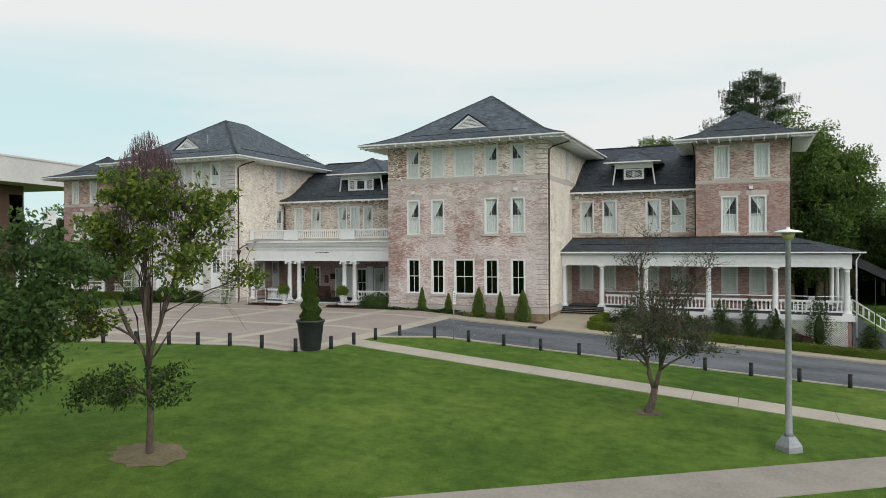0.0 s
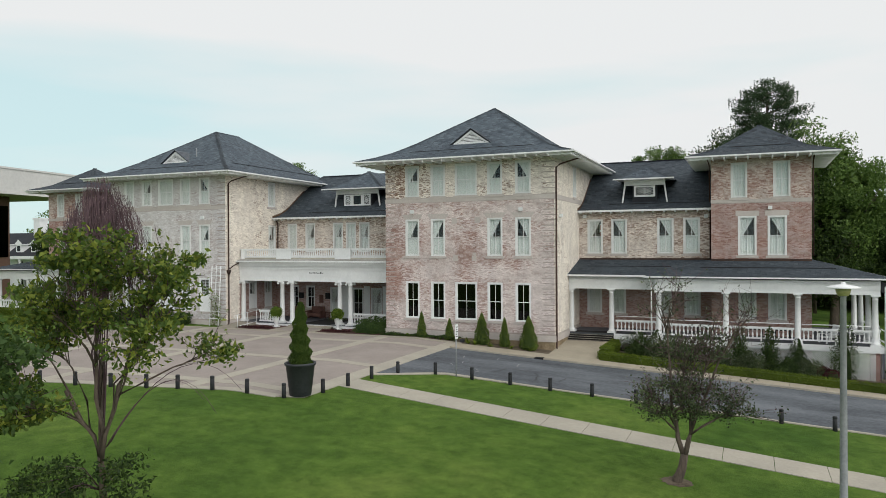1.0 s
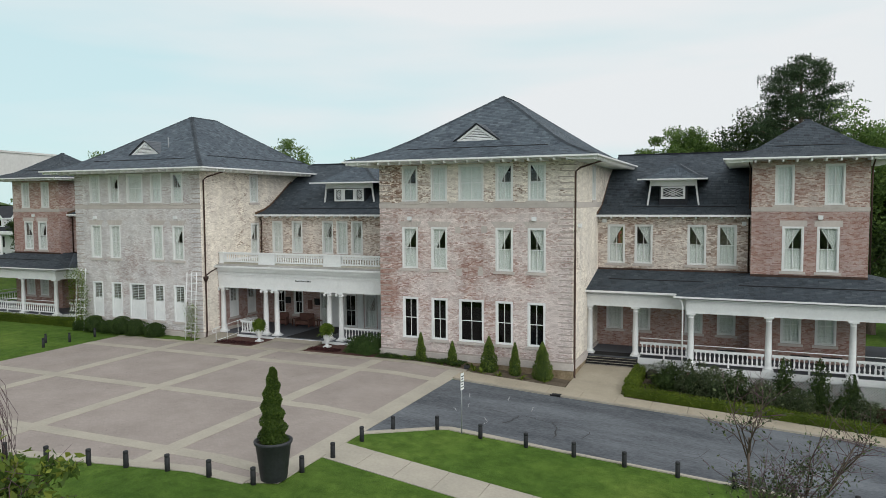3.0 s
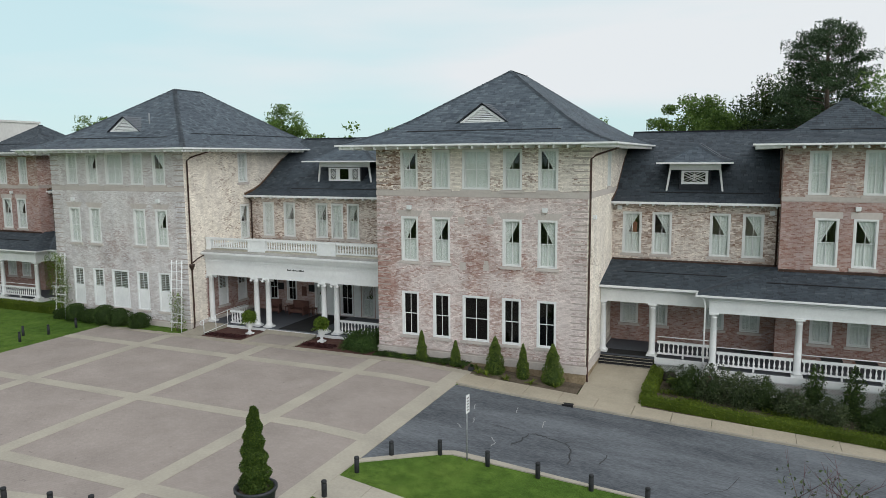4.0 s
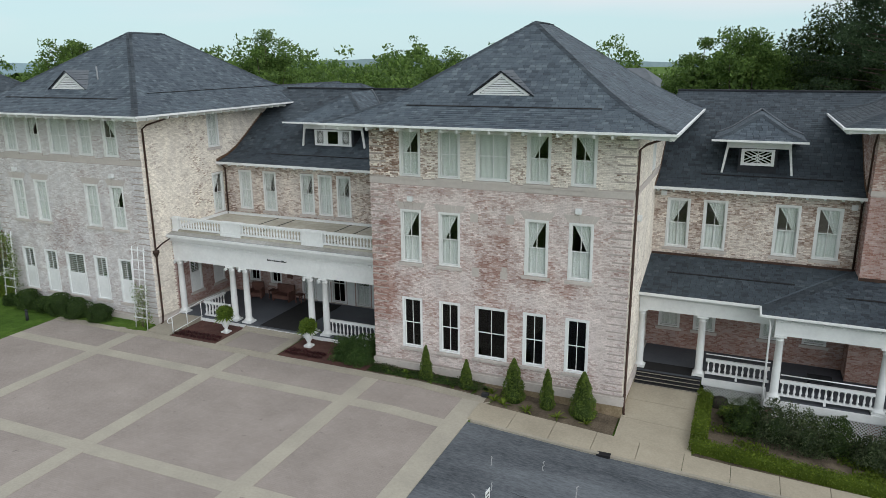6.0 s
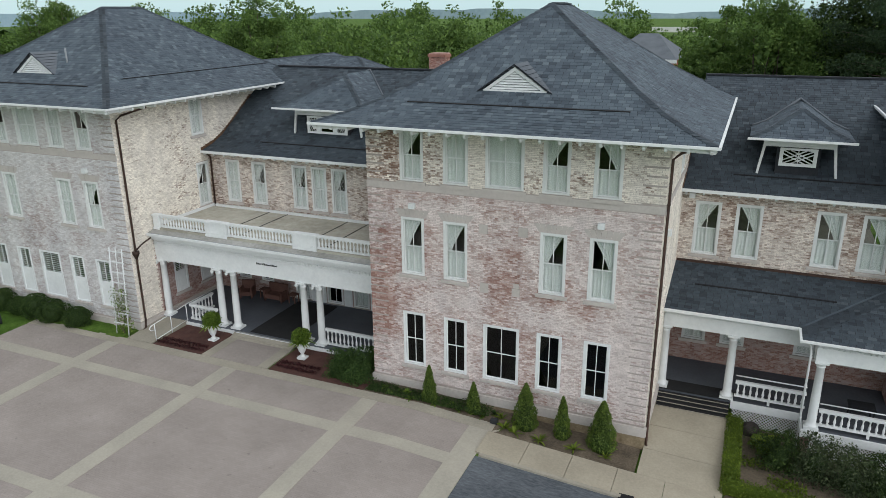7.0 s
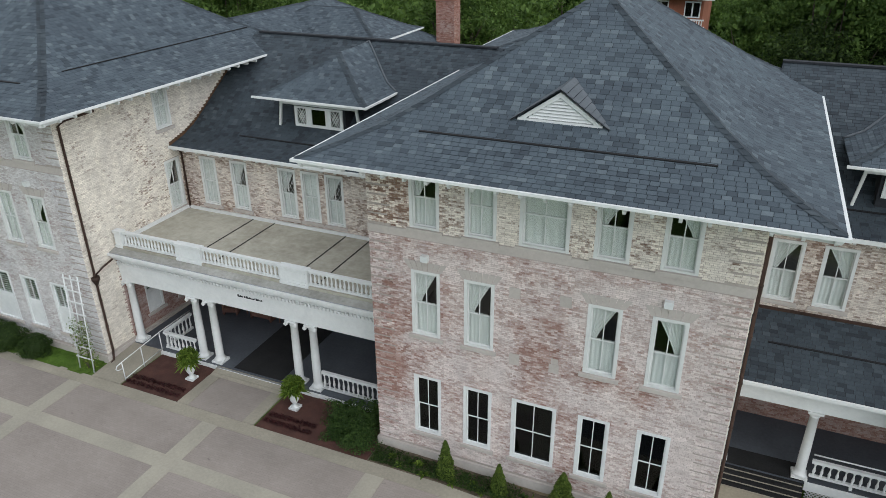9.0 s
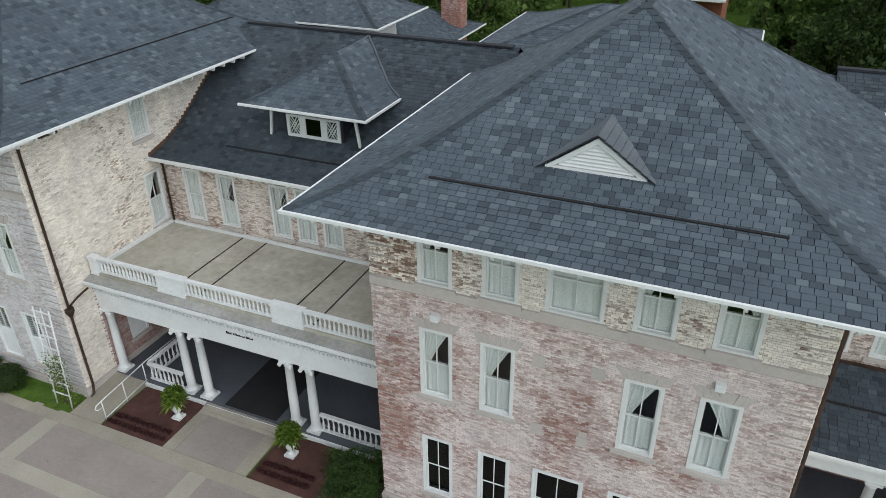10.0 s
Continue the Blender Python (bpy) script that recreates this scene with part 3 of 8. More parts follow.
def shingles(verts, faces, m, low_left, low_right, run, profile, rng, z_eave, exposure=0.2, apart=None, owner=None):
    """Rows of tabs on one slope. m: local x along the eave, local y inwards. low_left(d), low_right(d): the slope's ends at d metres in."""
    d, row = 0.0, 0
    while d < run - 0.02:
        sl = next((s for r, s in _steps(profile) if d < r), profile[-1][1])
        dn = min(run, d + exposure / math.hypot(1, sl))
        u, end = low_left(d) - rng.random() * 0.3, low_right(d)
        while u < end:
            wdt = rng.choice((0.27, 0.28, 0.28, 0.30))
            a, b = max(u, low_left(d)), min(u + wdt - 0.016, end)
            a2, b2 = max(u, low_left(dn)), min(u + wdt - 0.016, low_right(dn))
            u += wdt
            if b - a < 0.02 or b2 < a2:
                if b - a < 0.05:
                    continue
                a2 = b2 = min(max((a + b) / 2, low_left(dn)), low_right(dn))
            z1, z2 = z_eave + rise(profile, d), z_eave + rise(profile, dn)
            if apart and apart[0] < a and b < apart[1] and apart[2] < d < apart[3] and abs(a2 - a) + abs(b2 - b) < 1e-6 and len(TABS_APART) < 300:
                TABS_APART.append((owner, m @ Vector(((a + b) / 2, d, z1)), math.atan2(z2 - z1, dn - d), b - a))
                continue
            t = 0.015 + 0.010 * rng.random()
            i = len(verts)
            for p in ((a, d, z1 + t), (b, d, z1 + t), (b2, dn, z2 + 0.006), (a2, dn, z2 + 0.006), (a, d - 0.004, z1 - 0.004), (b, d - 0.004, z1 - 0.004)):
                verts.append(m @ Vector(p))
            faces += [(i, i + 1, i + 2, i + 3), (i + 4, i + 5, i + 1, i), (i + 4, i, i + 3), (i + 1, i + 5, i + 2)]
        d = dn
        row += 1


def _steps(profile):
    out, s = [], 0.0
    for r, sl in profile:
        s += r
        out.append((s, sl))
    return out


def hip_roof(parent, x0, x1, y0, y1, z, profile, name="roof", sides="FLRB", gutter=True, apart=None, caps=True, tabs=None):
    """A hipped roof over an eave rectangle, with a flare at the foot. sides: which slopes carry shingles."""
    rng = random.Random(int(x0 * 7 + y0 * 3) & 1023)
    half = min(x1 - x0, y1 - y0) / 2
    ds = [0.0] + [s for s, _ in _steps(profile) if s < half] + [half]
    bm = bmesh.new()
    ring = [[bm.verts.new((xx, yy, z + rise(profile, d) - 0.012)) for xx, yy in ((x0 + d, y0 + d), (x1 - d, y0 + d), (x1 - d, y1 - d), (x0 + d, y1 - d))] for d in ds]
    for a, b in zip(ring, ring[1:]):
        for i in range(4):
            bm.faces.new((a[i], a[(i + 1) % 4], b[(i + 1) % 4], b[i]))
    bmesh.ops.remove_doubles(bm, verts=bm.verts, dist=1e-4)
    ob = part(name, bm, M_ROOFBASE, parent, "slate-grey shingle hipped roof with flared eaves")
    lx, ly = x1 - x0, y1 - y0
    verts, faces = [], []
    for s, m, ln in (("F", pose(x0, y0, 0), lx), ("R", pose(x1, y0, 0, 0, 0, 90), ly), ("B", pose(x1, y1, 0, 0, 0, 180), lx), ("L", pose(x0, y1, 0, 0, 0, -90), ly)):
        if s in sides:
            shingles(verts, faces, m, lambda d: d, lambda d, ln=ln: ln - d, half, profile, rng, z, apart=apart if s == "F" else None, owner=ob)
    part("shingles", mesh_np("shingles", verts, faces, tabs or M_SHINGLE), None, ob, kind="stuff")
    bm = bmesh.new()                                                    # caps along the hips
    for cx, cy, dx, dy in ((x0, y0, 1, 1), (x1, y0, -1, 1), (x1, y1, -1, -1), (x0, y1, 1, -1)):
        d = 0.0 if caps else half
        while d < half - 0.1:
            e = min(half, d + 0.2)
            za, zb = z + rise(profile, d), z + rise(profile, e)
            pa, pb = Vector((cx + dx * d, cy + dy * d, za + 0.05)), Vector((cx + dx * e, cy + dy * e, zb + 0.032))
            for sx, sy in ((dx, 0), (0, dy)):
                ox = Vector((sx * 0.24, sy * 0.24, -0.012))
                q = [pa, pa + ox, pb + ox, pb]
                vs = [bm.verts.new(p) for p in q]
                bm.faces.new(vs)
            d = e
    if abs(lx - ly) > 0.3 and name != "dormer_roof":
        if lx > ly:
            a, b = Vector((x0 + half, (y0 + y1) / 2, 0)), Vector((x1 - half, (y0 + y1) / 2, 0))
        else:
            a, b = Vector(((x0 + x1) / 2, y0 + half, 0)), Vector(((x0 + x1) / 2, y1 - half, 0))
        zt = z + rise(profile, half)
        end = bm.verts.new(a + Vector((0, 0, zt + 0.035)))
        n = int((b - a).length / 0.2) + 1
        across = Vector((0, 0.16, 0)) if lx > ly else Vector((0.16, 0, 0))
        bm.faces.new((end, bm.verts.new(a + across + Vector((0, 0, zt - 0.10))), bm.verts.new(a - across + Vector((0, 0, zt - 0.10)))))
        for i in range(n):
            p, q = a.lerp(b, i / n), a.lerp(b, (i + 1) / n)
            for sgn in (1, -1):
                o = across * sgn
                vs = [bm.verts.new(w) for w in (p + Vector((0, 0, zt + 0.035)), p + o + Vector((0, 0, zt - 0.065)), q + o + Vector((0, 0, zt - 0.08)), q + Vector((0, 0, zt + 0.02)))]
                bm.faces.new(vs)
    part("hip_capping", bm, M_CAP, ob, kind="stuff")
    if gutter:
        for a0, a1, b0, b1 in ((x0 - 0.09, x1 + 0.09, y0 - 0.09, y0 + 0.0), (x0 - 0.09, x1 + 0.09, y1 + 0.0, y1 + 0.09), (x0 - 0.09, x0 + 0.0, y0, y1), (x1 + 0.0, x1 + 0.09, y0, y1)):
            if name == "dormer_roof" and (a1 == x0 or (a0 == x1 and lx < 5)):
                continue
            bm = bmesh.new()
            box(bm, a0, a1, b0, b1, z - 0.088, z + 0.004)
            part("gutter", bm, M_WHITE, ob, "white metal eaves gutter")
    return ob


def soffit(parent, x0, x1, y0, y1, inner, z):
    """A white boarded ring under the eaves."""
    a0, a1, b0, b1 = inner
    bm = bmesh.new()
    for q in ((x0, x1, y0, b0), (x0, x1, b1, y1), (x0, a0, b0, b1), (a1, x1, b0, b1)):
        box(bm, *q, z - 0.05, z - 0.012)
    return part("soffit", bm, M_WHITE, parent)


BRACKET = {}


def bracket(parent, x, y, z, turn, length):
    """A white rafter tail under an eave; it runs along local -y."""
    key = round(length, 2)
    if key not in BRACKET:
        bm = bmesh.new()
        pts = [(0, 0), (0, -0.12), (-length + 0.12, -0.16), (-length + 0.03, -0.17), (-length - 0.02, -0.10), (-length, 0.0)]
        for s in (-0.045, 0.045):
            bm.faces.new([bm.verts.new((s, p[0], p[1])) for p in (pts if s < 0 else pts[::-1])])
        bm.verts.ensure_lookup_table()
        n = len(pts)
        for i in range(n):
            j = (i + 1) % n
            bm.faces.new((bm.verts[j], bm.verts[i], bm.verts[n + (n - 1 - i)], bm.verts[n + (n - 1 - j)]))
        BRACKET[key] = mesh_of("bracket", bm, M_WHITE)
    ob = part("bracket", BRACKET[key], None, parent)
    ob.location, ob.rotation_euler = (x, y, z), (0, 0, radians(turn))
    return ob

# ---- ground, court, road and walks ----
bm = bmesh.new()
gx = [-1500, -400, -160, -100, -70, -50, -36, -22.5, -10, 0, 10, 17.5, 40, 90, 200, 600, 1500]
gy = [-1200, -300, -60, -12, 0, 10, 20, 28, 40, 50, 62, 80, 110, 160, 300, 800, 2500]
gv = {(i, j): bm.verts.new((x, y, ground_z(x, y) - (0.0 if y < 85 else min(14.0, (y - 80) * 0.06)))) for i, x in enumerate(gx) for j, y in enumerate(gy)}
for i in range(len(gx) - 1):
    for j in range(len(gy) - 1):
        bm.faces.new((gv[i, j], gv[i + 1, j], gv[i + 1, j + 1], gv[i, j + 1]))
ground = tagged(part("ground", bm, M_LAWN, None, "mown green lawn that falls gently to the street"), category="lawn", kind="structure")


def court_low(x):
    return 28.1 - 0.16 * max(0.0, -22.0 - x) + 0.55 * max(0.0, x + 20.2)


bm = bmesh.new()
strip(bm, -46.6, -19.06, court_low, const(47.3), 0.02, 0.3)
court = tagged(part("courtyard", bm, M_PAVER, None, "forecourt of grey-pink clay pavers in large panels"), category="courtyard", kind="structure")
bm = bmesh.new()
for yc in (36.75, 44.34):
    strip(bm, -46.6, -19.5, const(yc - 0.35), const(yc + 0.35), 0.032, 0.1, rows=1)
strip(bm, -46.6, -20.0, const(29.1), const(29.8), 0.032, 0.1, rows=1)
part("cross_band", bm, M_BAND, court, "pale concrete band")
for xc in (-40.2, -32.58, -24.8):
    bm = bmesh.new()
    strip(bm, xc - 0.4, xc + 0.4, court_low, const(46.9), 0.036, 0.1, rows=16)
    part("long_band", bm, M_BAND, court, "pale concrete band")
bm = bmesh.new()
strip(bm, -20.0, -19.05, lambda x: court_low(x), const(47.3), 0.036, 0.3, step=0.3, rows=18)
strip(bm, -46.6, -20.1, lambda x: court_low(x) - 0.1, lambda x: court_low(x) + 0.45, 0.034, 0.2, rows=1)
part("edge_band", bm, M_BAND, court, "pale concrete edge band")
bm = bmesh.new()
strip(bm, -46.6, -18.7, const(46.85), const(47.45), 0.040, 0.2, rows=2)
part("front_band", bm, M_CONCRETE, court, "concrete walk")


def road_low(x):
    return 37.25 - 0.9 * max(0.0, -16.2 - x)


def road_high(x):
    return 45.0 + 0.045 * min(max(0.0, x + 14.0), 14.0)


bm = bmesh.new()
strip(bm, -19.04, 70, lambda x: road_low(x), road_high, 0.012, 0.25)
road = tagged(part("road", bm, M_ASPHALT, None, "grey asphalt drive with fine cracks and wear"), category="road", kind="structure")
bm = bmesh.new()
strip(bm, -18.9, 70, road_high, lambda x: road_high(x) + 0.17, 0.10, 0.3, rows=1)
tagged(part("kerb", bm, M_CONCRETE, None, "concrete kerb along the drive"), category="kerb", kind="structure")
pavement = thing("pavement", "pale concrete footway in jointed slabs along the drive", "pavement", kind="structure")
slab_x = -19.1
while slab_x < 40:
    bm = bmesh.new()
    strip(bm, slab_x, slab_x + 1.78, lambda x: road_high(x) + 0.18, lambda x: max(46.75, road_high(x) + 1.5), 0.095, 0.2, rows=1, step=0.9)
    part("slab", bm, M_WALK, pavement)
    slab_x += 1.8
for k in range(3):                                                       # the walk rises to the veranda steps
    bm = bmesh.new()
    strip(bm, -13.0, -9.85, const(46.77 + k * 1.72), const(46.77 + k * 1.72 + 1.7), 0.085, 0.6, rows=1, step=1.0)
    for v in bm.verts:
        v.co.z += (v.co.y - 46.77) / 5.16 * (0.065 * (v.co.x + 22.5) - 0.315)
    part("slab", bm, M_WALK, pavement)
bm = bmesh.new()
strip(bm, -19.0, 70, lambda x: road_low(x) - 0.12, lambda x: road_low(x) + 0.06 + 0.2 * min(1.0, max(0.0, (-10.0 - x) / 5.0)), 0.05, 0.3, rows=1, step=0.5)
tagged(part("lawn_kerb", bm, M_BAND, None, "low concrete edging between lawn and drive"), category="kerb", kind="structure")


def path_mid(x):
    u = x + 18.8
    return 32.45 - 0.125 * u + 0.0005 * u * u


garden_path = thing("garden_path", "pale jointed concrete path across the lawn", "path", kind="structure")
px = -19.2
while px < 40:
    bm = bmesh.new()
    strip(bm, px, px + 1.68, lambda x: path_mid(x) - 0.9, lambda x: path_mid(x) + 0.9, 0.025, 0.15, rows=1, step=0.85)
    part("slab", bm, M_BAND, garden_path)
    px += 1.7
front_path = thing("front_path", "pale concrete path along the foot of the lawn", "path", kind="structure")
bm = bmesh.new()
strip(bm, -14.0, 40.0, lambda x: 22.27 + 0.86 * x - 2.55, lambda x: 22.27 + 0.86 * x, 0.031, 0.15, rows=2)
part("slab", bm, M_CONCRETE_DARK, front_path)


def bed(x0, x1, y0, y1, mat, label, name="planting_bed"):
    bm = bmesh.new()
    strip(bm, x0, x1, const(y0), const(y1), 0.05, 0.3, step=0.4, rows=max(2, int((y1 - y0) / 0.4)))
    rng = random.Random(int(x0 * 10))
    for v in bm.verts:
        v.co.z += rng.uniform(-0.02, 0.02)
    return tagged(part(name, bm, mat, None, label), category="bed", kind="structure")


bed(-19.0, -13.1, 46.78, 48.55, M_SOIL, "soil bed with small plants along the tower's foot")
bed(-25.48, -19.05, 47.46, 48.55, M_SOIL, "soil bed along the tower's foot")
bed(-9.8, 12.0, 46.85, 52.4, M_SOIL, "planted soil bed before the veranda")
bed(-38.05, -34.85, 47.46, 50.05, M_MULCH, "red-brown bark mulch bed beside the entrance")
bed(-30.75, -25.5, 47.46, 50.05, M_MULCH, "red-brown bark mulch bed with shrubs beside the entrance")
bed(-52.3, -40.2, 47.35, 48.55, M_LAWN, "narrow grass verge along the west tower")

# ---- the brick building ----
building = thing("brick_building", "large whitewashed brick building with hipped slate-grey roofs", "building", at=(-32.7, 55, -0.25))
AX = -65.4                                          # mirror: x -> AX - x
T_PROFILE = ((1.0, 0.32), (1.0, 0.42), (1.2, 0.58), (12.0, 0.675))
W_PROFILE = ((1.05, 0.26), (0.8, 0.42), (0.8, 0.62), (2.0, 0.68), (12.0, 0.56))
W_EAST = ((1.05, 0.28), (0.8, 0.46), (0.8, 0.66), (2.0, 0.70), (12.0, 0.465))
Z_EAVE, Z_WING = 12.05, 8.62
COLS = ((-4.08, 1.05), (-2.1, 1.05), (0.0, 1.58), (2.1, 1.05), (4.08, 1.05))


def lintel(parent, m, w, h=0.36, splay=0.22):
    """Seven splayed stones; the keystone carries the rest."""
    n, key = 7, None
    for i in (3, 0, 1, 2, 4, 5, 6):
        bm = bmesh.new()
        a, b = -0.5 + i / n, -0.5 + (i + 1) / n - 0.012
        lo, hi = w + 0.16, w + 0.16 + 2 * splay
        q = [(a * lo, 0.012), (b * lo, 0.012), (b * hi, h), (a * hi, h)]
        pr = -0.018 - 0.012 * (i % 2)
        vs = [bm.verts.new(m @ Vector((x, y, z))) for y in (pr, 0.02) for x, z in q]
        bm.faces.new(vs[:4])
        for k in range(4):
            bm.faces.new((vs[k], vs[k + 4], vs[(k + 1) % 4 + 4], vs[(k + 1) % 4]))
        ob = part("lintel" if key is None else "stone", bm, M_STONE, key or parent, "splayed stone lintel" if key is None else "")
        key = key or ob


def eaves(parent, x0, x1, y0, y1, over, z, sides, gap=0.72):
    """Rafter tails under the overhang on the named sides."""
    n = int((x1 - x0 + 2 * over - 0.4) / gap)
    for i in range(n + 1):
        x = x0 - over + 0.2 + (x1 - x0 + 2 * over - 0.4) * i / n
        if "F" in sides:
            bracket(parent, x, y0, z, 0, over - 0.05)
    n = int((y1 - y0 + 2 * over - 0.4) / gap)
    for i in range(n + 1):
        y = y0 - over + 0.2 + (y1 - y0 + 2 * over - 0.4) * i / n
        if "R" in sides:
            bracket(parent, x1, y, z, 90, over - 0.05)
        if "L" in sides:
            bracket(parent, x0, y, z, -90, over - 0.05)


def gablet(parent, xc, y, z0):
    """A small louvred roof vent with its own gable."""
    w, h = 1.32, 0.92
    bm = bmesh.new()
    for s in (-1, 1):
        a, b = Vector((xc + s * w, y, z0)), Vector((xc, y, z0 + h))
        d = (b - a).normalized()
        up = Vector((-d.z * (1 if d.x > 0 else -1), 0, abs(d.x)))
        q = [a, b, b - Vector((0, 0, 0.16)), a + Vector((-s * 0.2, 0, 0.0))]
        vs = [bm.verts.new(p + Vector((0, o, 0))) for o in (-0.05, 0.04) for p in q]
        bm.faces.new(vs[:4])
        for k in range(4):
            bm.faces.new((vs[k], vs[k + 4], vs[(k + 1) % 4 + 4], vs[(k + 1) % 4]))
    box(bm, xc - w, xc + w, y - 0.06, y + 0.04, z0 - 0.07, z0 + 0.03)
    vent = part("roof_vent", bm, M_WHITE, parent, "white louvred triangular roof vent")
    bm = bmesh.new()
    for i in range(7):
        z = z0 + 0.05 + i * 0.1
        half = (w - 0.16) * (1 - (z + 0.08 - z0) / h) - 0.02
        if half > 0.05:
            v = box(bm, xc - half, xc + half, y - 0.02, y + 0.03, z, z + 0.075)
            for k in (4, 5):
                v[k].co.y += 0.06
            for k in (6, 7):
                v[k].co.y += 0.06
    part("louvre", bm, M_WHITE, vent)
    bm = bmesh.new()
    bm.faces.new([bm.verts.new(p) for p in ((xc - w + 0.1, y + 0.1, z0), (xc + w - 0.1, y + 0.1, z0), (xc, y + 0.1, z0 + h - 0.1))])
    part("backing", bm, M_DARKSLOT, vent)
    verts, faces = [], []
    rng = random.Random(5)
    for s in (-1, 1):
        n = 8
        for i in range(n):
            for j in range(6):
                f0, f1 = i / n, (i + 1) / n
                g0, g1 = j / 6, (j + 1) / 6
                def at(f, g):
                    # from the vent's face back to where its slope dies into the roof
                    x = xc + s * (w + 0.22) * (1 - f)
                    z = z0 - 0.07 + (h + 0.16) * f
                    back = 0.35 + (z - (z0 - 0.1)) / 0.625
                    return Vector((x, y - 0.14 + g * back, z + 0.03))
                k = len(verts)
                verts += [at(f0, g0) + Vector((0, 0, 0.02)), at(f0, g1) + Vector((0, 0, 0.02)), at(f1, g1), at(f1, g0)]
                faces.append((k, k + 1, k + 2, k + 3))
    part("vent_roof", mesh_np("vent_roof", verts, faces, M_VENTROOF), None, vent)
    bm = bmesh.new()
    for s in (-1, 1):
        a, b = Vector((xc + s * (w + 0.22), y - 0.14, z0 - 0.07)), Vector((xc, y - 0.14, z0 + h + 0.09))
        q = [a, b, b - Vector((0, 0, 0.035)), a - Vector((0, 0, 0.035))]
        vs = [bm.verts.new(p + Vector((0, o, 0.03))) for o in (-0.01, 0.05) for p in q]
        for f in ((0, 1, 2, 3), (4, 7, 6, 5), (0, 4, 5, 1), (2, 6, 7, 3)):
            bm.faces.new([vs[t] for t in f])
    part("vent_edge", bm, M_ROOFBASE, vent)


def vent_slot(parent, x0, x1, y_eave, d, z_eave, profile):
    z = z_eave + rise(profile, d)
    bm = bmesh.new()
    v = box(bm, x0, x1, y_eave + d - 0.03, y_eave + d + 0.04, z + 0.015, z + 0.045)
    for k in (6, 7):
        v[k].co.z += 0.02
    part("vent_strip", bm, M_DARKSLOT, parent, "dark roof vent strip")


def tower(x0, x1, y0, y1, rows, brick, side_brick, mortar, side_mortar, sides, upper, apart=None, side_windows=(), side_styles=()):
    xc = (x0 + x1) / 2
    holes = []
    for r, (za, zb, styles) in enumerate(rows):
        for (cx, w), st in zip(COLS, styles):
            if st:
                holes.append((cx + xc - x0 - w / 2, cx + xc - x0 + w / 2, za, zb, st, r))
    front = wall(building, facing(x0, y0, 0, 0), x1 - x0, -1.3, 11.98, [h[:4] for h in holes], brick=brick, mortar=mortar, apart=apart, bands=((-2, 0.18), (9.16, 9.44)), rustic=((0, 0.75), (x1 - x0 - 0.75, x1 - x0)), label="whitewashed brick front with worn red patches", upper=(upper, 9.4, -1))
    for a, b, za, zb, st, r in holes:
        m = facing(x0 + (a + b) / 2, y0, za, 0)
        window(building, m, b - a, zb - za, st)
        if r == 1:
            lintel(building, facing(x0 + (a + b) / 2, y0, zb, 0), b - a)
    ln = y1 - y0
    for s, m in (("R", pose(x1, y0, 0, 0, 0, 90)), ("L", pose(x0, y1, 0, 0, 0, -90))):
        ops = [(u if s == "R" else ln - u) for u, _, _ in side_windows] if s in sides else []
        oh = [(u - 0.5, u + 0.5, za, zb) for u, (_, za, zb) in zip(ops, side_windows)]
        wall(building, m, ln, -1.3, 11.98, oh, brick=(M_BRICK_RED if x0 < -40 else side_brick) if s in sides else None, mortar=side_mortar, bands=((-2, 0.18),) if x0 < -40 else ((-2, 0.18), (9.16, 9.44)), rustic=() if x0 < -40 else ((0, 0.9), (ln - 0.9, ln)), label="pale whitewashed brick side wall", upper=(side_brick, 4.5, 1.75) if x0 < -40 and s == "R" else None)
        for (u0, u1, za, zb), st in zip(oh, side_styles):
            window(building, m @ Matrix.Translation(((u0 + u1) / 2, 0, za)), 1.0, zb - za, st)
    wall(building, pose(x1, y1, 0, 0, 0, 180), x1 - x0, -1.3, 11.98, [], mortar=mortar)
    bm = bmesh.new()
    for a0, a1, b0, b1, za, zb in ((x0 - 0.09, x1 + 0.09, y0 - 0.09, y0 - 0.004, -0.26, 0.14), (x1 + 0.004, x1 + 0.09, y0 - 0.004, y1, -0.26, 0.14), (x0 - 0.09, x0 - 0.004, y0 - 0.004, y1, -0.26, 0.14)):
        v = box(bm, a0, a1, b0, b1, za, zb)
    part("plinth", bm, M_STONE, building, "pale stone plinth")
    bm = bmesh.new()
    for a0, a1, b0, b1 in ((x0 - 0.05, x1 + 0.05, y0 - 0.05, y0 - 0.004), (x1 + 0.004, x1 + 0.05, y0 - 0.004, y1), (x0 - 0.05, x0 - 0.004, y0 - 0.004, y1)):
        box(bm, a0, a1, b0, b1, -1.6, -0.262)
    part("foundation", bm, M_FOUND, building, "ochre-stained foundation under the plinth")
    bm = bmesh.new()
    for a0, a1, b0, b1 in ((x0 - 0.03, x1 + 0.03, y0 - 0.03, y0 + 0.01),) if x0 < -40 else ((x0 - 0.03, x1 + 0.03, y0 - 0.03, y0 + 0.01), (x1 - 0.01, x1 + 0.03, y0 + 0.011, y1), (x0 - 0.03, x0 + 0.01, y0 + 0.011, y1)):
        box(bm, a0, a1, b0, b1, 9.16, 9.44)
    part("string_course", bm, M_STONE, building, "pale stone band")
    for zf in (4.35, 8.65):
        bm = bmesh.new()
        box(bm, x0 + 0.4, x1 - 0.4, y0 + 0.4, y1 - 0.4, zf, zf + 0.25)
        part("floor_slab", bm, M_ROOM, building)
    o = 1.65
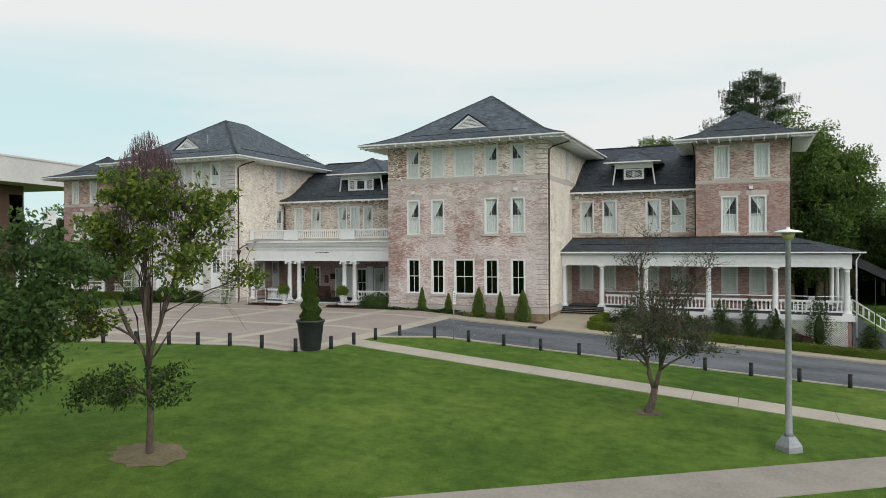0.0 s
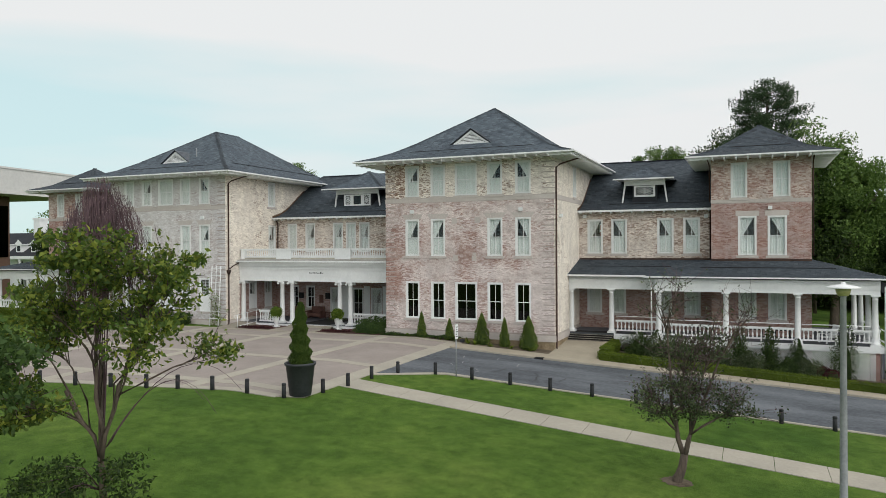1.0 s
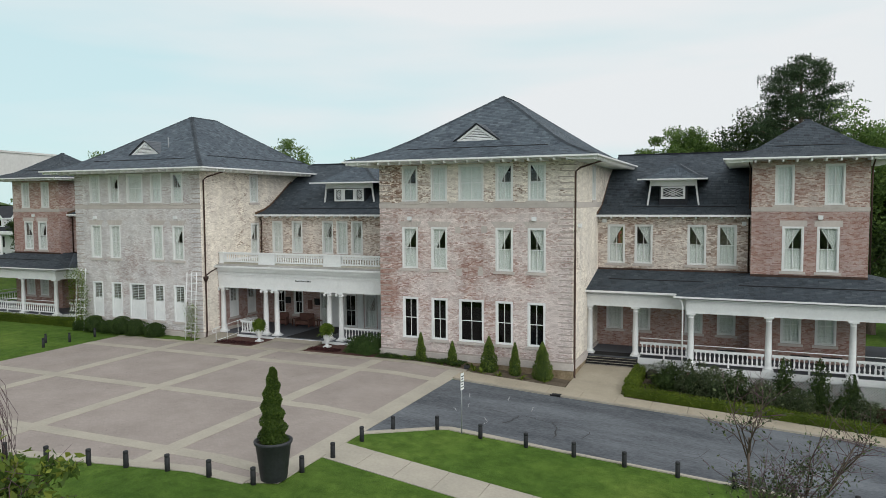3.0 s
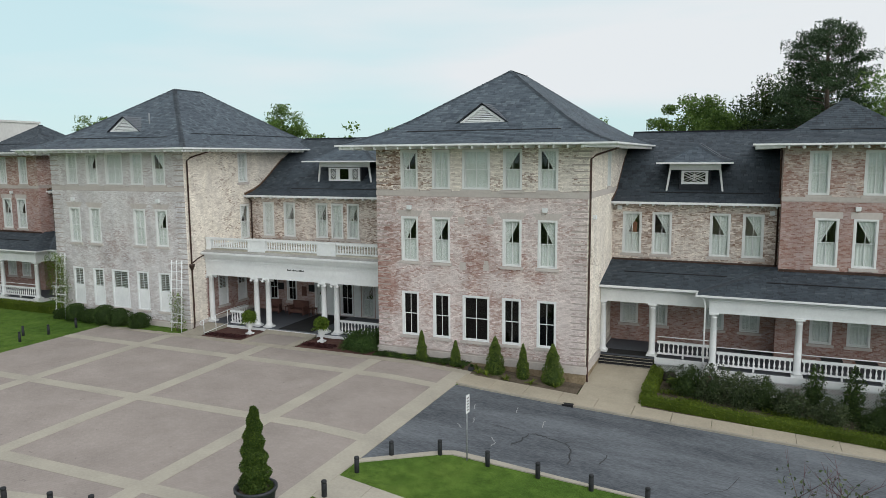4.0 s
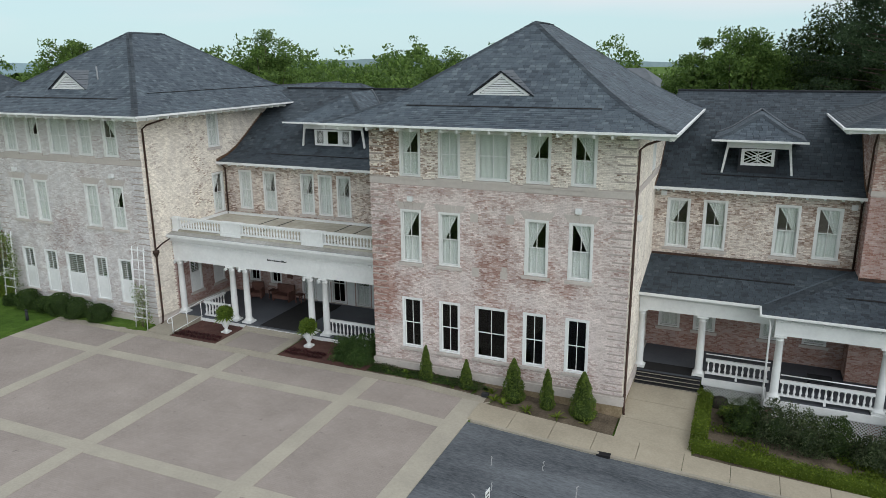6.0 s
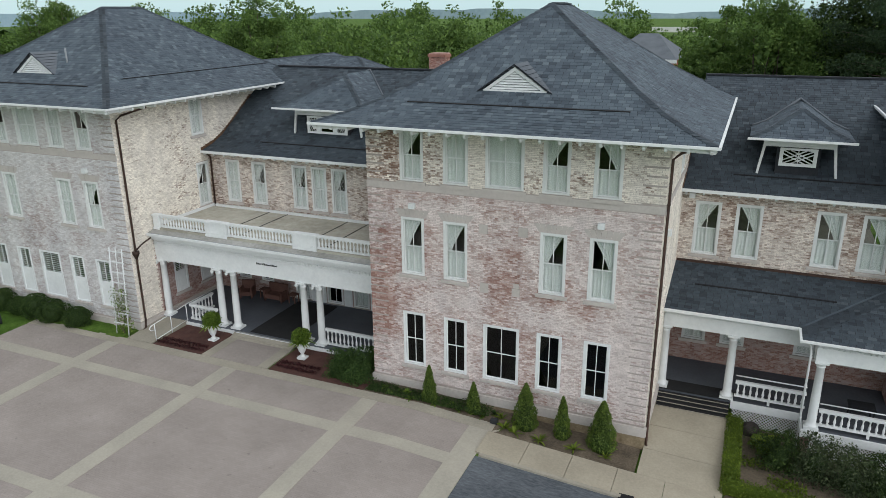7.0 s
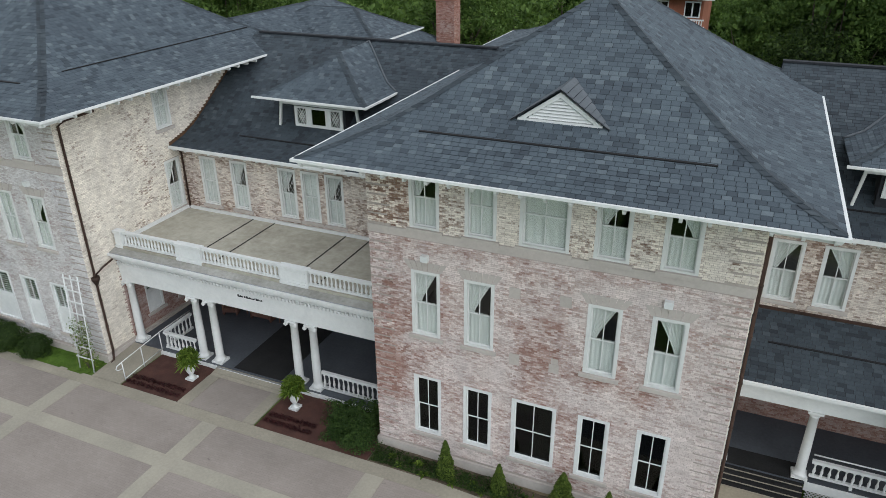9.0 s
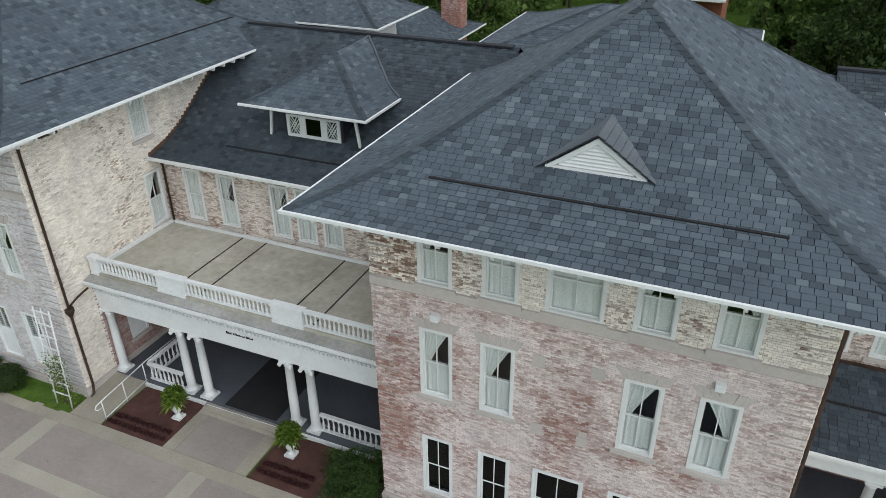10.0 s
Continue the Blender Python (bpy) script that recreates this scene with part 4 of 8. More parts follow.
    roof = hip_roof(building, x0 - o, x1 + o, y0 - o, y1 + o, Z_EAVE, T_PROFILE, apart=(4.0, 11.6, 0.15, 1.8) if apart else None)
    soffit(roof, x0 - o, x1 + o, y0 - o, y1 + o, (x0 - 0.03, x1 + 0.03, y0 - 0.03, y1 + 0.03), Z_EAVE - 0.06)
    eaves(roof, x0, x1, y0, y1, o, Z_EAVE - 0.11, "FRL")
    gablet(building, xc - 0.05, 49.8, 13.3)
    vent_slot(roof, xc - 4.35, xc + 4.65, y0 - o, 1.95, Z_EAVE, T_PROFILE)
    z = Z_EAVE + rise(T_PROFILE, 2.42)
    if x0 < -40:
        bm = bmesh.new()
        box(bm, x1 + o - 2.45, x1 + o - 2.39, y0 + 1.75, y1 - 1.1, z + 0.015, z + 0.05)
        part("vent_strip", bm, M_DARKSLOT, roof, "dark roof vent strip")
        bm = bmesh.new()
        tube(bm, ((xc + 1.5, 50.6, 13.5), (xc + 1.5, 50.6, 14.55)), 0.05, 8)
        part("vent_pipe", bm, M_GALV, roof, "pale grey vent pipe")


ROWS_A = ((0.98, 3.58, ("dark",) * 5), (5.38, 7.96, ("left", "left", None, "left", "right")), (9.56, 11.75, ("left", "full", "full", "left", "right")))
ROWS_B = ((0.85, 3.56, ("shutter",) * 5), (5.38, 7.92, ("full", "full", None, "full", "left")), (9.58, 11.75, ("full", "left", "full", "full", "right")))
tower(-25.45, -13.05, 48.6, 63.9, ROWS_A, M_BRICK, M_BRICK_PALE, M_MORTAR, M_MORTAR_PALE, "R", M_BRICK_UPPER, apart=(4.6, 9.4, 8.7, 9.15), side_windows=((5.9, 9.58, 11.75),), side_styles=("full",))
tower(AX + 13.05, AX + 25.45, 48.6, 63.9, ROWS_B, M_BRICK_GREY, M_BRICK_PALE, M_MORTAR, M_MORTAR_PALE, "R", M_BRICK_GREY, side_windows=((6.05, 9.58, 11.75), (6.1, 5.40, 7.95), (3.4, 0.9, 3.2), (5.5, 0.9, 3.2)), side_styles=("full", "left", "shutter", "shutter"))


# ---- bricked-up middle window of the tower: its stone blocks remain ----
for x0, x1, z0, z1 in ((-20.22, -19.86, 5.02, 5.46), (-18.82, -18.48, 5.04, 5.40), (-18.76, -18.52, 5.41, 5.62), (-20.30, -19.92, 7.62, 8.02), (-18.60, -18.22, 7.66, 8.06)):
    bm = bmesh.new()
    box(bm, x0, x1, 48.572, 48.61, z0, z1)
    part("block", bm, M_STONE, building, "stone block of a bricked-up window")


# ---- the lower wings between the towers ----
def wing(x0, x1, wins, brick, label, foot=None, yr=62.65, slopes=W_PROFILE, yw=55.3):
    holes = [(c - w / 2 - x0, c + w / 2 - x0, za, zb) for c, w, za, zb, _ in wins]
    wall(building, facing(x0, yw, 0, 0), x1 - x0, -1.3, 8.6, holes, brick=foot or brick, upper=(brick, 4.7, -1) if foot else None, label=label)
    for c, w, za, zb, st in wins:
        window(building, facing(c, yw, za, 0), w, zb - za, st)
    for zf in (4.35, 8.2):
        bm = bmesh.new()
        box(bm, x0, x1, yw + 0.45, 66.7, zf, zf + 0.2)
        part("floor_slab", bm, M_ROOM, building)
    wall(building, pose(x1, 67.2, 0, 0, 0, 180), x1 - x0, -1.3, 8.6, [])
    ye = yw - 0.55
    run = yr - ye
    bm = bmesh.new()
    ds = [0.0] + [d for d, _ in _steps(slopes) if d < run] + [run]
    pts = [(ye + d, Z_WING + rise(slopes, d) - 0.012) for d in ds] + [(2 * yr - ye - d, Z_WING + rise(slopes, d) - 0.012) for d in ds[-2::-1]]
    vs = [[bm.verts.new((x, y, z)) for x in (x0, x1)] for y, z in pts]
    for a, b in zip(vs, vs[1:]):
        bm.faces.new((a[0], a[1], b[1], b[0]))
    roof = part("roof", bm, M_ROOFBASE, building, "slate-grey shingle roof")
    rng = random.Random(int(x0))
    verts, faces = [], []
    shingles(verts, faces, pose(x0, ye, 0), const(0.0), const(x1 - x0), run, slopes, rng, Z_WING)
    shingles(verts, faces, pose(x1, 2 * yr - ye, 0, 0, 0, 180), const(0.0), const(x1 - x0), run, slopes, rng, Z_WING)
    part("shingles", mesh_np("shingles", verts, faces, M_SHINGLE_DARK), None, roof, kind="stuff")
    bm = bmesh.new()
    zt = Z_WING + rise(slopes, run)
    box(bm, x0 + (0.3 if yw < 55.5 else 0.0), x1 - (0.3 if yw < 55.5 else 0.0), yr - 0.17, yr + 0.17, zt - 0.02, zt + 0.06)
    part("ridge_vent", bm, M_ROOFBASE, roof)
    if yw > 55.5:                                                      # the roof runs on behind the pavilion
        e0, e1 = (x1, x1 + 3.2) if x1 > -20 else (x0 - 3.2, x0)
        d0 = 60.85 - ye
        bm = bmesh.new()
        za, zb = Z_WING + rise(slopes, d0), Z_WING + rise(slopes, run)
        vs = [[bm.verts.new((x, y, z)) for x in (e0, e1)] for y, z in ((60.85, za - 0.3), (60.85, za - 0.012), (yr, zb - 0.012), (2 * yr - 60.85, za - 0.012), (2 * yr - 60.85, za - 0.3))]
        for a, b in zip(vs, vs[1:]):
            bm.faces.new((a[0], a[1], b[1], b[0]))
        for k in (0, 1):
            bm.faces.new([v[k] for v in vs])
        ext = part("rear_roof", bm, M_ROOFBASE, roof)
        verts, faces = [], []
        shingles(verts, faces, pose(e0, 60.85, 0), const(0.0), const(e1 - e0), run - d0, ((9.0, slopes[-1][1]),), rng, za)
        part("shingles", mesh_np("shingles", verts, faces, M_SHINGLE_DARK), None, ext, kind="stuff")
        bm = bmesh.new()
        box(bm, e0, e1, yr - 0.17, yr + 0.17, zt - 0.02, zt + 0.06)
        part("ridge_vent", bm, M_ROOFBASE, roof)
    bm = bmesh.new()
    box(bm, x0, x1, ye - 0.10, ye, Z_WING - 0.12, Z_WING + 0.015)
    part("gutter", bm, M_WHITE, roof, "white metal eaves gutter")
    bm = bmesh.new()
    box(bm, x0, x1, ye, yw - 0.02, Z_WING - 0.07, Z_WING - 0.03)
    part("soffit", bm, M_WHITE, roof)
    n = int((x1 - x0) / 0.72)
    for i in range(n + 1):
        bracket(roof, x0 + 0.2 + (x1 - x0 - 0.4) * i / n, yw, Z_WING - 0.07, 0, 0.55)
    vent_slot(roof, x0 + (x1 - x0) * 0.22, x1 - (x1 - x0) * 0.1, ye, 1.45, Z_WING, slopes)
    for xs in (x0 + 0.012, x1 - 0.012):                                # stepped flashing where the slope meets the towers
        bm = bmesh.new()
        d = 0.0
        while d < run - 0.1 and rise(slopes, d) < 2.6:
            zz = Z_WING + rise(slopes, d)
            box(bm, xs - 0.03, xs + 0.03, ye + d, ye + d + 0.2, zz - 0.1, zz + 0.2)
            d += 0.2
        part("step_flashing", bm, M_RUST, roof, "rust-brown stepped metal flashing", kind="stuff")
    return roof


def dormer(xc, half, win, ze, strut, yf=57.2, slopes=W_EAST, ye=55.45, foot=9.22):
    """A low dormer with a flared hipped roof on splayed white struts."""
    bm = bmesh.new()
    box(bm, xc - win - 0.12, xc + win + 0.12, yf + 0.02, yf + 3.0, 9.0, ze - 0.05)
    body = part("dormer", bm, M_ROOFBASE, building, "dark shingled dormer with white window and flared roof")
    bm = bmesh.new()
    box(bm, xc - strut - 0.06, xc + strut + 0.06, yf - 0.06, yf + 0.06, ze - 0.46, ze - 0.06)
    for s in (-1, 1):
        a, b = xc + s * strut, xc + s * (strut + 0.2)
        q = [(a - 0.06, ze - 0.3), (a + 0.06, ze - 0.3), (b + 0.05, foot), (b - 0.05, foot)]
        vs = [bm.verts.new((x, y, z)) for y in (yf - 0.07, yf + 0.03) for x, z in q]
        bm.faces.new(vs[:4]), bm.faces.new(vs[:3:-1])
        for k in range(4):
            bm.faces.new((vs[k], vs[k + 4], vs[(k + 1) % 4 + 4], vs[(k + 1) % 4]))
    part("strut", bm, M_WHITE, body, "white splayed dormer trim")
    z0, z1 = 9.64, ze - 0.5
    n = 1 if win < 1 else 3
    cells = [(-win, win)] if n == 1 else [(-win, -win * 0.40), (-win * 0.40, win * 0.40), (win * 0.40, win)]
    for a, b in cells:
        bm = bmesh.new()
        ring(bm, (xc + a, xc + b, z0, z1), (xc + a + 0.15, xc + b - 0.15, z0 + 0.13, z1 - 0.1), yf - 0.06, yf)
        dw = part("dormer_window", bm, M_WHITE, body, "white lattice dormer window")
        if n == 1 or (a, b) != cells[1]:
            cx, hw, hh = xc + (a + b) / 2, (b - a) / 2 - 0.13, (z1 - z0) / 2 - 0.1
            bm = bmesh.new()
            for d in (-1, 1):
                for o in (-0.5, 0, 0.5):
                    p0 = (cx - hw * (1 - max(0, o)), yf - 0.03, (z0 + z1) / 2 - d * hh * (1 + min(0, o)))
                    p1 = (cx + hw * (1 + min(0, o)), yf - 0.03, (z0 + z1) / 2 + d * hh * (1 - max(0, o)))
                    tube(bm, (p0, p1), 0.027, 4)
            if n == 1:
                box(bm, cx - 0.018, cx + 0.018, yf - 0.045, yf - 0.012, z0 + 0.1, z1 - 0.1)
            part("lattice", bm, M_WHITE, dw)
    bm = bmesh.new()
    box(bm, xc - win + 0.05, xc + win - 0.05, yf - 0.012, yf - 0.006, z0 + 0.05, z1 - 0.05)
    part("pane", bm, M_GLASS_DARK, body)
    rf = hip_roof(building, xc - half, xc + half, yf - 0.85, 65.4 if half > 2.5 else 63.0, ze, ((0.7, 0.38), (6.0, 0.62)), name="dormer_roof")
    bm = bmesh.new()
    box(bm, xc - half + 0.02, xc + half - 0.02, yf - 0.83, yf + 1.2, ze - 0.06, ze - 0.02)
    part("soffit", bm, M_WHITE, rf)
    for s in (-1, 1):                                                   # pale metal in the valleys
        pts, d = [], 0.0
        while d <= half:
            zz = ze + rise(((0.7, 0.38), (6.0, 0.62)), d)
            e = 0.0
            while Z_WING + rise(slopes, e) < zz and e < 7.8:
                e += 0.02
            pts.append((xc + s * (half - d), ye + e - 0.03, zz + 0.05))
            d += half / 12 - 1e-6
        bm = bmesh.new()
        tube(bm, pts, 0.055, 5)
        part("valley_flashing", bm, M_VENTROOF, rf, "pale grey valley flashing")


C_WINS = [(-38.22, 0.95, 5.6, 8.1, "full"), (-36.36, 0.95, 5.6, 8.1, "diamond"), (-33.58, 0.95, 5.6, 8.1, "diamond"), (-32.3, 0.95, 5.6, 8.1, "full"), (-31.0, 0.95, 5.6, 8.1, "diamond"),
          (-38.0, 0.85, 0.8, 2.7, "dark"), (-36.35, 0.85, 0.8, 2.7, "dark"), (-33.85, 1.0, 0.05, 2.6, "diamond"), (-31.65, 1.05, 0.05, 2.6, "dark"), (-29.9, 1.0, 0.05, 2.6, "diamond"), (-27.6, 0.9, 0.8, 2.7, "full")]
wing(AX + 25.45, -25.45, C_WINS, M_BRICK_WING, "worn whitewashed brick wall of the entrance wing", M_BRICK_RED)
R_WINS = [(c, 1.1, 5.46, 7.98, s) for c, s in ((-11.85, "left"), (-10.1, "right"), (-6.84, "right"), (-5.06, "right"))] + [(c, 1.05, 1.1, 3.3, "full") for c in (-11.9, -10.15, -6.95, -5.02)]
wing(-13.05, -3.7, R_WINS, M_BRICK_WING, "worn red brick wall with traces of whitewash", M_BRICK_VERANDA, 63.9, W_EAST, 56.0)
wing(AX + 3.7, AX + 13.05, [(AX + 11.85, 1.1, 5.46, 8.04, "full")], M_BRICK_RED, "worn red brick wall with traces of whitewash", None, 63.9, W_EAST, 56.0)
dormer(-8.43, 2.07, 0.76, 10.95, 1.4)
dormer(-32.75, 3.0, 1.32, 11.12, 2.05, slopes=W_PROFILE, ye=54.75, foot=9.35)
dormer(AX + 8.43, 2.07, 0.76, 10.95, 1.4)


# ---- end pavilions ----
def pavilion(mirror):
    x0, x1 = (-3.7, 2.4) if not mirror else (AX - 2.4, AX + 3.7)
    y0, y1 = 54.65, 60.75
    wins = [(-1.95, 1.0, 9.22, 11.56, "full"), (0.65, 1.0, 9.22, 11.56, "full"), (-1.45, 1.12, 5.35, 7.96, "left"), (0.37, 1.12, 5.35, 7.96, "right"), (-1.45, 1.08, 1.08, 3.3, "full"), (0.37, 1.08, 1.08, 3.3, "full")]
    if mirror:
        wins = [(AX - c, w, a, b, s) for c, w, a, b, s in wins]
    holes = [(c - w / 2 - x0, c + w / 2 - x0, a, b) for c, w, a, b, _ in wins]
    wall(building, facing(x0, y0, 0, 0), x1 - x0, -1.9, 4.7, [h for h in holes if h[2] < 4], brick=M_BRICK_VERANDA, label="red brick wall under the veranda, darkened for its shade")
    wall(building, facing(x0, y0, 0, 0), x1 - x0, 4.7, 11.9, [h for h in holes if h[2] > 4], brick=M_BRICK_RED, bands=((8.88, 9.1),), label="worn red brick pavilion wall", upper=(M_BRICK_PAVILION, 9.1, -1))
    for c, w, a, b, s in wins:
        window(building, facing(c, y0, a, 0), w, b - a, s)
        if 5 < a < 6:
            bm = bmesh.new()
            box(bm, c - w / 2 - 0.16, c + w / 2 + 0.16, y0 - 0.03, y0 + 0.02, b + 0.01, b + 0.36)
            part("lintel", bm, M_STONE, building, "stone lintel block")
    for s, m in (("R", pose(x1, y0, 0, 0, 0, 90)), ("L", pose(x0, y1, 0, 0, 0, -90))):
        wall(building, m, y1 - y0, -1.9, 11.9, [], brick=M_BRICK_RED if s == ("R" if mirror else "L") else None, bands=((8.88, 9.1),), label="red brick side wall", upper=(M_BRICK_PAVILION, 9.1, -1))
    wall(building, pose(x1, y1, 0, 0, 0, 180), x1 - x0, -1.9, 11.9, [])
    bm = bmesh.new()
    box(bm, x0 - 0.03, x1 + 0.03, y0 - 0.03, y0 + 0.01, 8.88, 9.1)
    part("string_course", bm, M_STONE, building, "pale stone band")
    for zf in (4.35, 8.4):
        bm = bmesh.new()
        box(bm, x0 + 0.4, x1 - 0.4, y0 + 0.4, y1 - 0.4, zf, zf + 0.25)
        part("floor_slab", bm, M_ROOM, building)
    o = 1.5
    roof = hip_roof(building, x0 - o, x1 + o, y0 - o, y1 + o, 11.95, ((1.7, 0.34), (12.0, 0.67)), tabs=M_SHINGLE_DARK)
    soffit(roof, x0 - o, x1 + o, y0 - o, y1 + o, (x0 - 0.03, x1 + 0.03, y0 - 0.03, y1 + 0.03), 11.89)
    eaves(roof, x0, x1, y0, y1, o, 11.84, "FRL")
    vent_slot(roof, x0 + 1.2, x1 - 1.2, y0 - o, 1.9, 11.95, ((1.7, 0.34), (12.0, 0.67)))


pavilion(False)
pavilion(True)

# ---- porch pieces ----
COLUMN = {}


def column(parent, x, y, z, h, r=0.17, ionic=False):
    key = (round(h, 2), r, ionic)
    if key not in COLUMN:
        bm = bmesh.new()
        box(bm, -r * 1.55, r * 1.55, -r * 1.55, r * 1.55, 0, 0.10)
        lathe(bm, 0, 0, [(r * 1.45, 0.10), (r * 1.5, 0.14), (r * 1.35, 0.19), (r * 1.08, 0.23), (r * 1.0, 0.34), (r * 0.99, h * 0.4), (r * 0.84, h - 0.30), (r * 0.98, h - 0.28), (r * 0.98, h - 0.25), (r * 0.86, h - 0.24), (r * 0.9, h - 0.17), (r * 1.25, h - 0.09)], 16)
        box(bm, -r * 1.4, r * 1.4, -r * 1.4, r * 1.4, h - 0.09, h)
        if ionic:
            for sx in (-1, 1):
                for sy in (-1, 1):
                    tube(bm, ((sx * r * 1.25, sy * r * 1.5, h - 0.17), (sx * r * 1.25, sy * r * 0.7, h - 0.17)), 0.085, 10)
        COLUMN[key] = mesh_of("column", bm, M_WHITE)
    ob = part("column", COLUMN[key], None, parent)
    ob.location = (x, y, z)
    return ob


BALUSTER = {}


def balusters(parent, a, b, z, h, gap=0.24, top=0.10, foot=0.09, r=0.055):
    """A turned balustrade from a to b, standing at z; each baluster a piece."""
    a, b = Vector((*a, 0)), Vector((*b, 0))
    d = b - a
    ang = math.atan2(d.y, d.x)
    bm = bmesh.new()
    m = Matrix.Translation((a.x, a.y, z)) @ Matrix.Rotation(ang, 4, "Z")
    box(bm, 0, d.length, -0.075, 0.075, h - top, h, m=m)
    box(bm, 0, d.length, -0.05, 0.05, h - top - 0.04, h - top, m=m)
    box(bm, 0, d.length, -0.06, 0.06, 0.06, 0.06 + foot, m=m)
    ob = part("balustrade", bm, M_WHITE, parent, "white turned balustrade")
    hb = h - top - 0.04 - 0.06 - foot
    key = round(hb, 3)
    if key not in BALUSTER:
        b2 = bmesh.new()
        lathe(b2, 0, 0, [(r * 0.95, 0), (r * 0.95, hb * 0.1), (r * 0.55, hb * 0.14), (r * 1.1, hb * 0.32), (r * 0.9, hb * 0.45), (r * 0.45, hb * 0.72), (r * 0.6, hb * 0.86), (r * 0.95, hb * 0.9), (r * 0.95, hb)], 8)
        BALUSTER[key] = mesh_of("baluster", b2, M_WHITE)
    n = max(1, round(d.length / gap))
    for i in range(n):
        p = a + d * ((i + 0.5) / n)
        o = part("baluster", BALUSTER[key], None, ob)
        o.location = (p.x, p.y, z + 0.06 + foot)
    return ob


def entablature(parent, x0, x1, y0, y1, z0, z1, ends=True):
    """A layered white beam with a dentil course."""
    bm = bmesh.new()
    h = z1 - z0
    box(bm, x0, x1, y0, y1, z0, z0 + h * 0.36)
    box(bm, x0, x1, y0 - 0.03, y1, z0 + h * 0.36, z0 + h * 0.72)
    box(bm, x0, x1, y0 - 0.08, y1, z0 + h * 0.72, z0 + h * 0.78)
    box(bm, x0, x1, y0 - 0.04, y1, z0 + h * 0.78, z1)
    x = min(x0, x1) + 0.05
    while x < max(x0, x1) - 0.08:
        box(bm, x, x + 0.09, y0 - 0.12, y0 - 0.04, z0 + h * 0.80, z0 + h * 0.90)
        x += 0.18
    return part("entablature", bm, M_WHITE, parent, "white moulded porch beam")


# ---- entrance porch with its balcony ----
PX0, PX1 = AX + 25.45, -25.45
porch = thing("entrance_porch", "white columned entrance porch with balustraded balcony on top", "porch", at=(-32.7, 52.5, 0))
bm = bmesh.new()
box(bm, PX0 + 0.01, PX1 - 0.01, 50.15, 55.28, -0.5, 0.0)
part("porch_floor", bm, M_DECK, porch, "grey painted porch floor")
bm = bmesh.new()
box(bm, PX0 + 0.08, PX1 - 0.08, 50.06, 50.15, -0.5, -0.05)
part("floor_edge", bm, M_WHITE, porch)
for cx in (PX0 + 0.25, -35.85, -34.9, -30.5, -29.55, PX1 - 0.25):
    column(porch, cx, 50.5, 0.0, 3.33, 0.19, True)
entablature(porch, PX0 + 0.02, PX1 - 0.02, 50.3, 50.75, 3.33, 4.55)
bm = bmesh.new()
box(bm, PX0 + 0.02, PX1 - 0.02, 50.10, 50.8, 4.55, 4.68)
box(bm, PX0 + 0.02, PX1 - 0.02, 49.98, 50.8, 4.68, 4.82)
box(bm, PX0 + 0.02, PX1 - 0.02, 49.82, 50.8, 4.845, 4.97)
part("cornice", bm, M_WHITE, porch)
bm = bmesh.new()
v = box(bm, PX0 + 0.02, PX1 - 0.02, 49.93, 50.32, 4.96, 4.985)
for k in (6, 7):
    v[k].co.z += 0.10
part("ledge", bm, two_scale("grey_ledge", (0.24, 0.235, 0.215), (0.40, 0.395, 0.375), 0.7, 6, 0.85), porch, "weathered balcony ledge")
bm = bmesh.new()
box(bm, PX0 + 0.02, PX1 - 0.02, 50.32, 55.28, 4.70, 5.20)
part("balcony_floor", bm, M_BALCONY, porch, "stained grey balcony floor")
bm = bmesh.new()
box(bm, PX0 + 0.05, PX1 - 0.05, 50.8, 55.25, 4.62, 4.69)
part("porch_ceiling", bm, M_WHITE, porch)
for xs in (-35.78, -34.5, -30.5, -29.22):
    bm = bmesh.new()
    box(bm, xs, xs + 0.05, 50.6, 55.2, 5.2, 5.22)
    part("roof_seam", bm, M_DARKSLOT, porch, "dark balcony seam")
bm = bmesh.new()
box(bm, PX0 + 0.03, PX0 + 0.16, 50.75, 55.2, 5.2, 5.34)
box(bm, PX0 + 0.16, PX1 - 0.1, 55.16, 55.27, 5.2, 5.34)
part("upstand", bm, M_WHITE, porch)
for a, b in ((PX0 + 0.55, -36.28), (-34.92, -30.8), (-29.45, PX1 - 0.05)):
    balusters(porch, (a, 50.45), (b, 50.45), 5.16, 0.78, 0.2)
for a, b in ((PX0 + 0.12, PX0 + 0.5), (-36.28, -34.92), (-30.8, -29.45)):
    bm = bmesh.new()
    box(bm, a, b, 50.32, 50.58, 5.1, 5.84)
    box(bm, a - 0.04, b + 0.04, 50.28, 50.62, 5.84, 5.94)
    box(bm, a - 0.025, b + 0.025, 50.295, 50.605, 5.1, 5.22)
    if b - a > 1:
        for s0, s1, z0, z1 in ((a + 0.1, b - 0.1, 5.7, 5.75), (a + 0.1, b - 0.1, 5.3, 5.35), (a + 0.1, a + 0.15, 5.35, 5.7), (b - 0.15, b - 0.1, 5.35, 5.7)):
            box(bm, s0, s1, 50.305, 50.32, z0, z1)
    part("pedestal", bm, M_WHITE, porch, "white panelled balcony pedestal")
balusters(porch, (-29.3, 50.5), (PX1 - 0.05, 50.5), 0.0, 0.95, 0.24)
balusters(porch, (-38.0, 50.35), (-36.1, 50.35), 0.0, 0.95, 0.24)
balusters(porch, (-38.0, 50.4), (-38.0, 52.2), 0.0, 0.95, 0.24)
bm = bmesh.new()
box(bm, -33.95, -31.35, 50.25, 55.0, 0.004, 0.018)
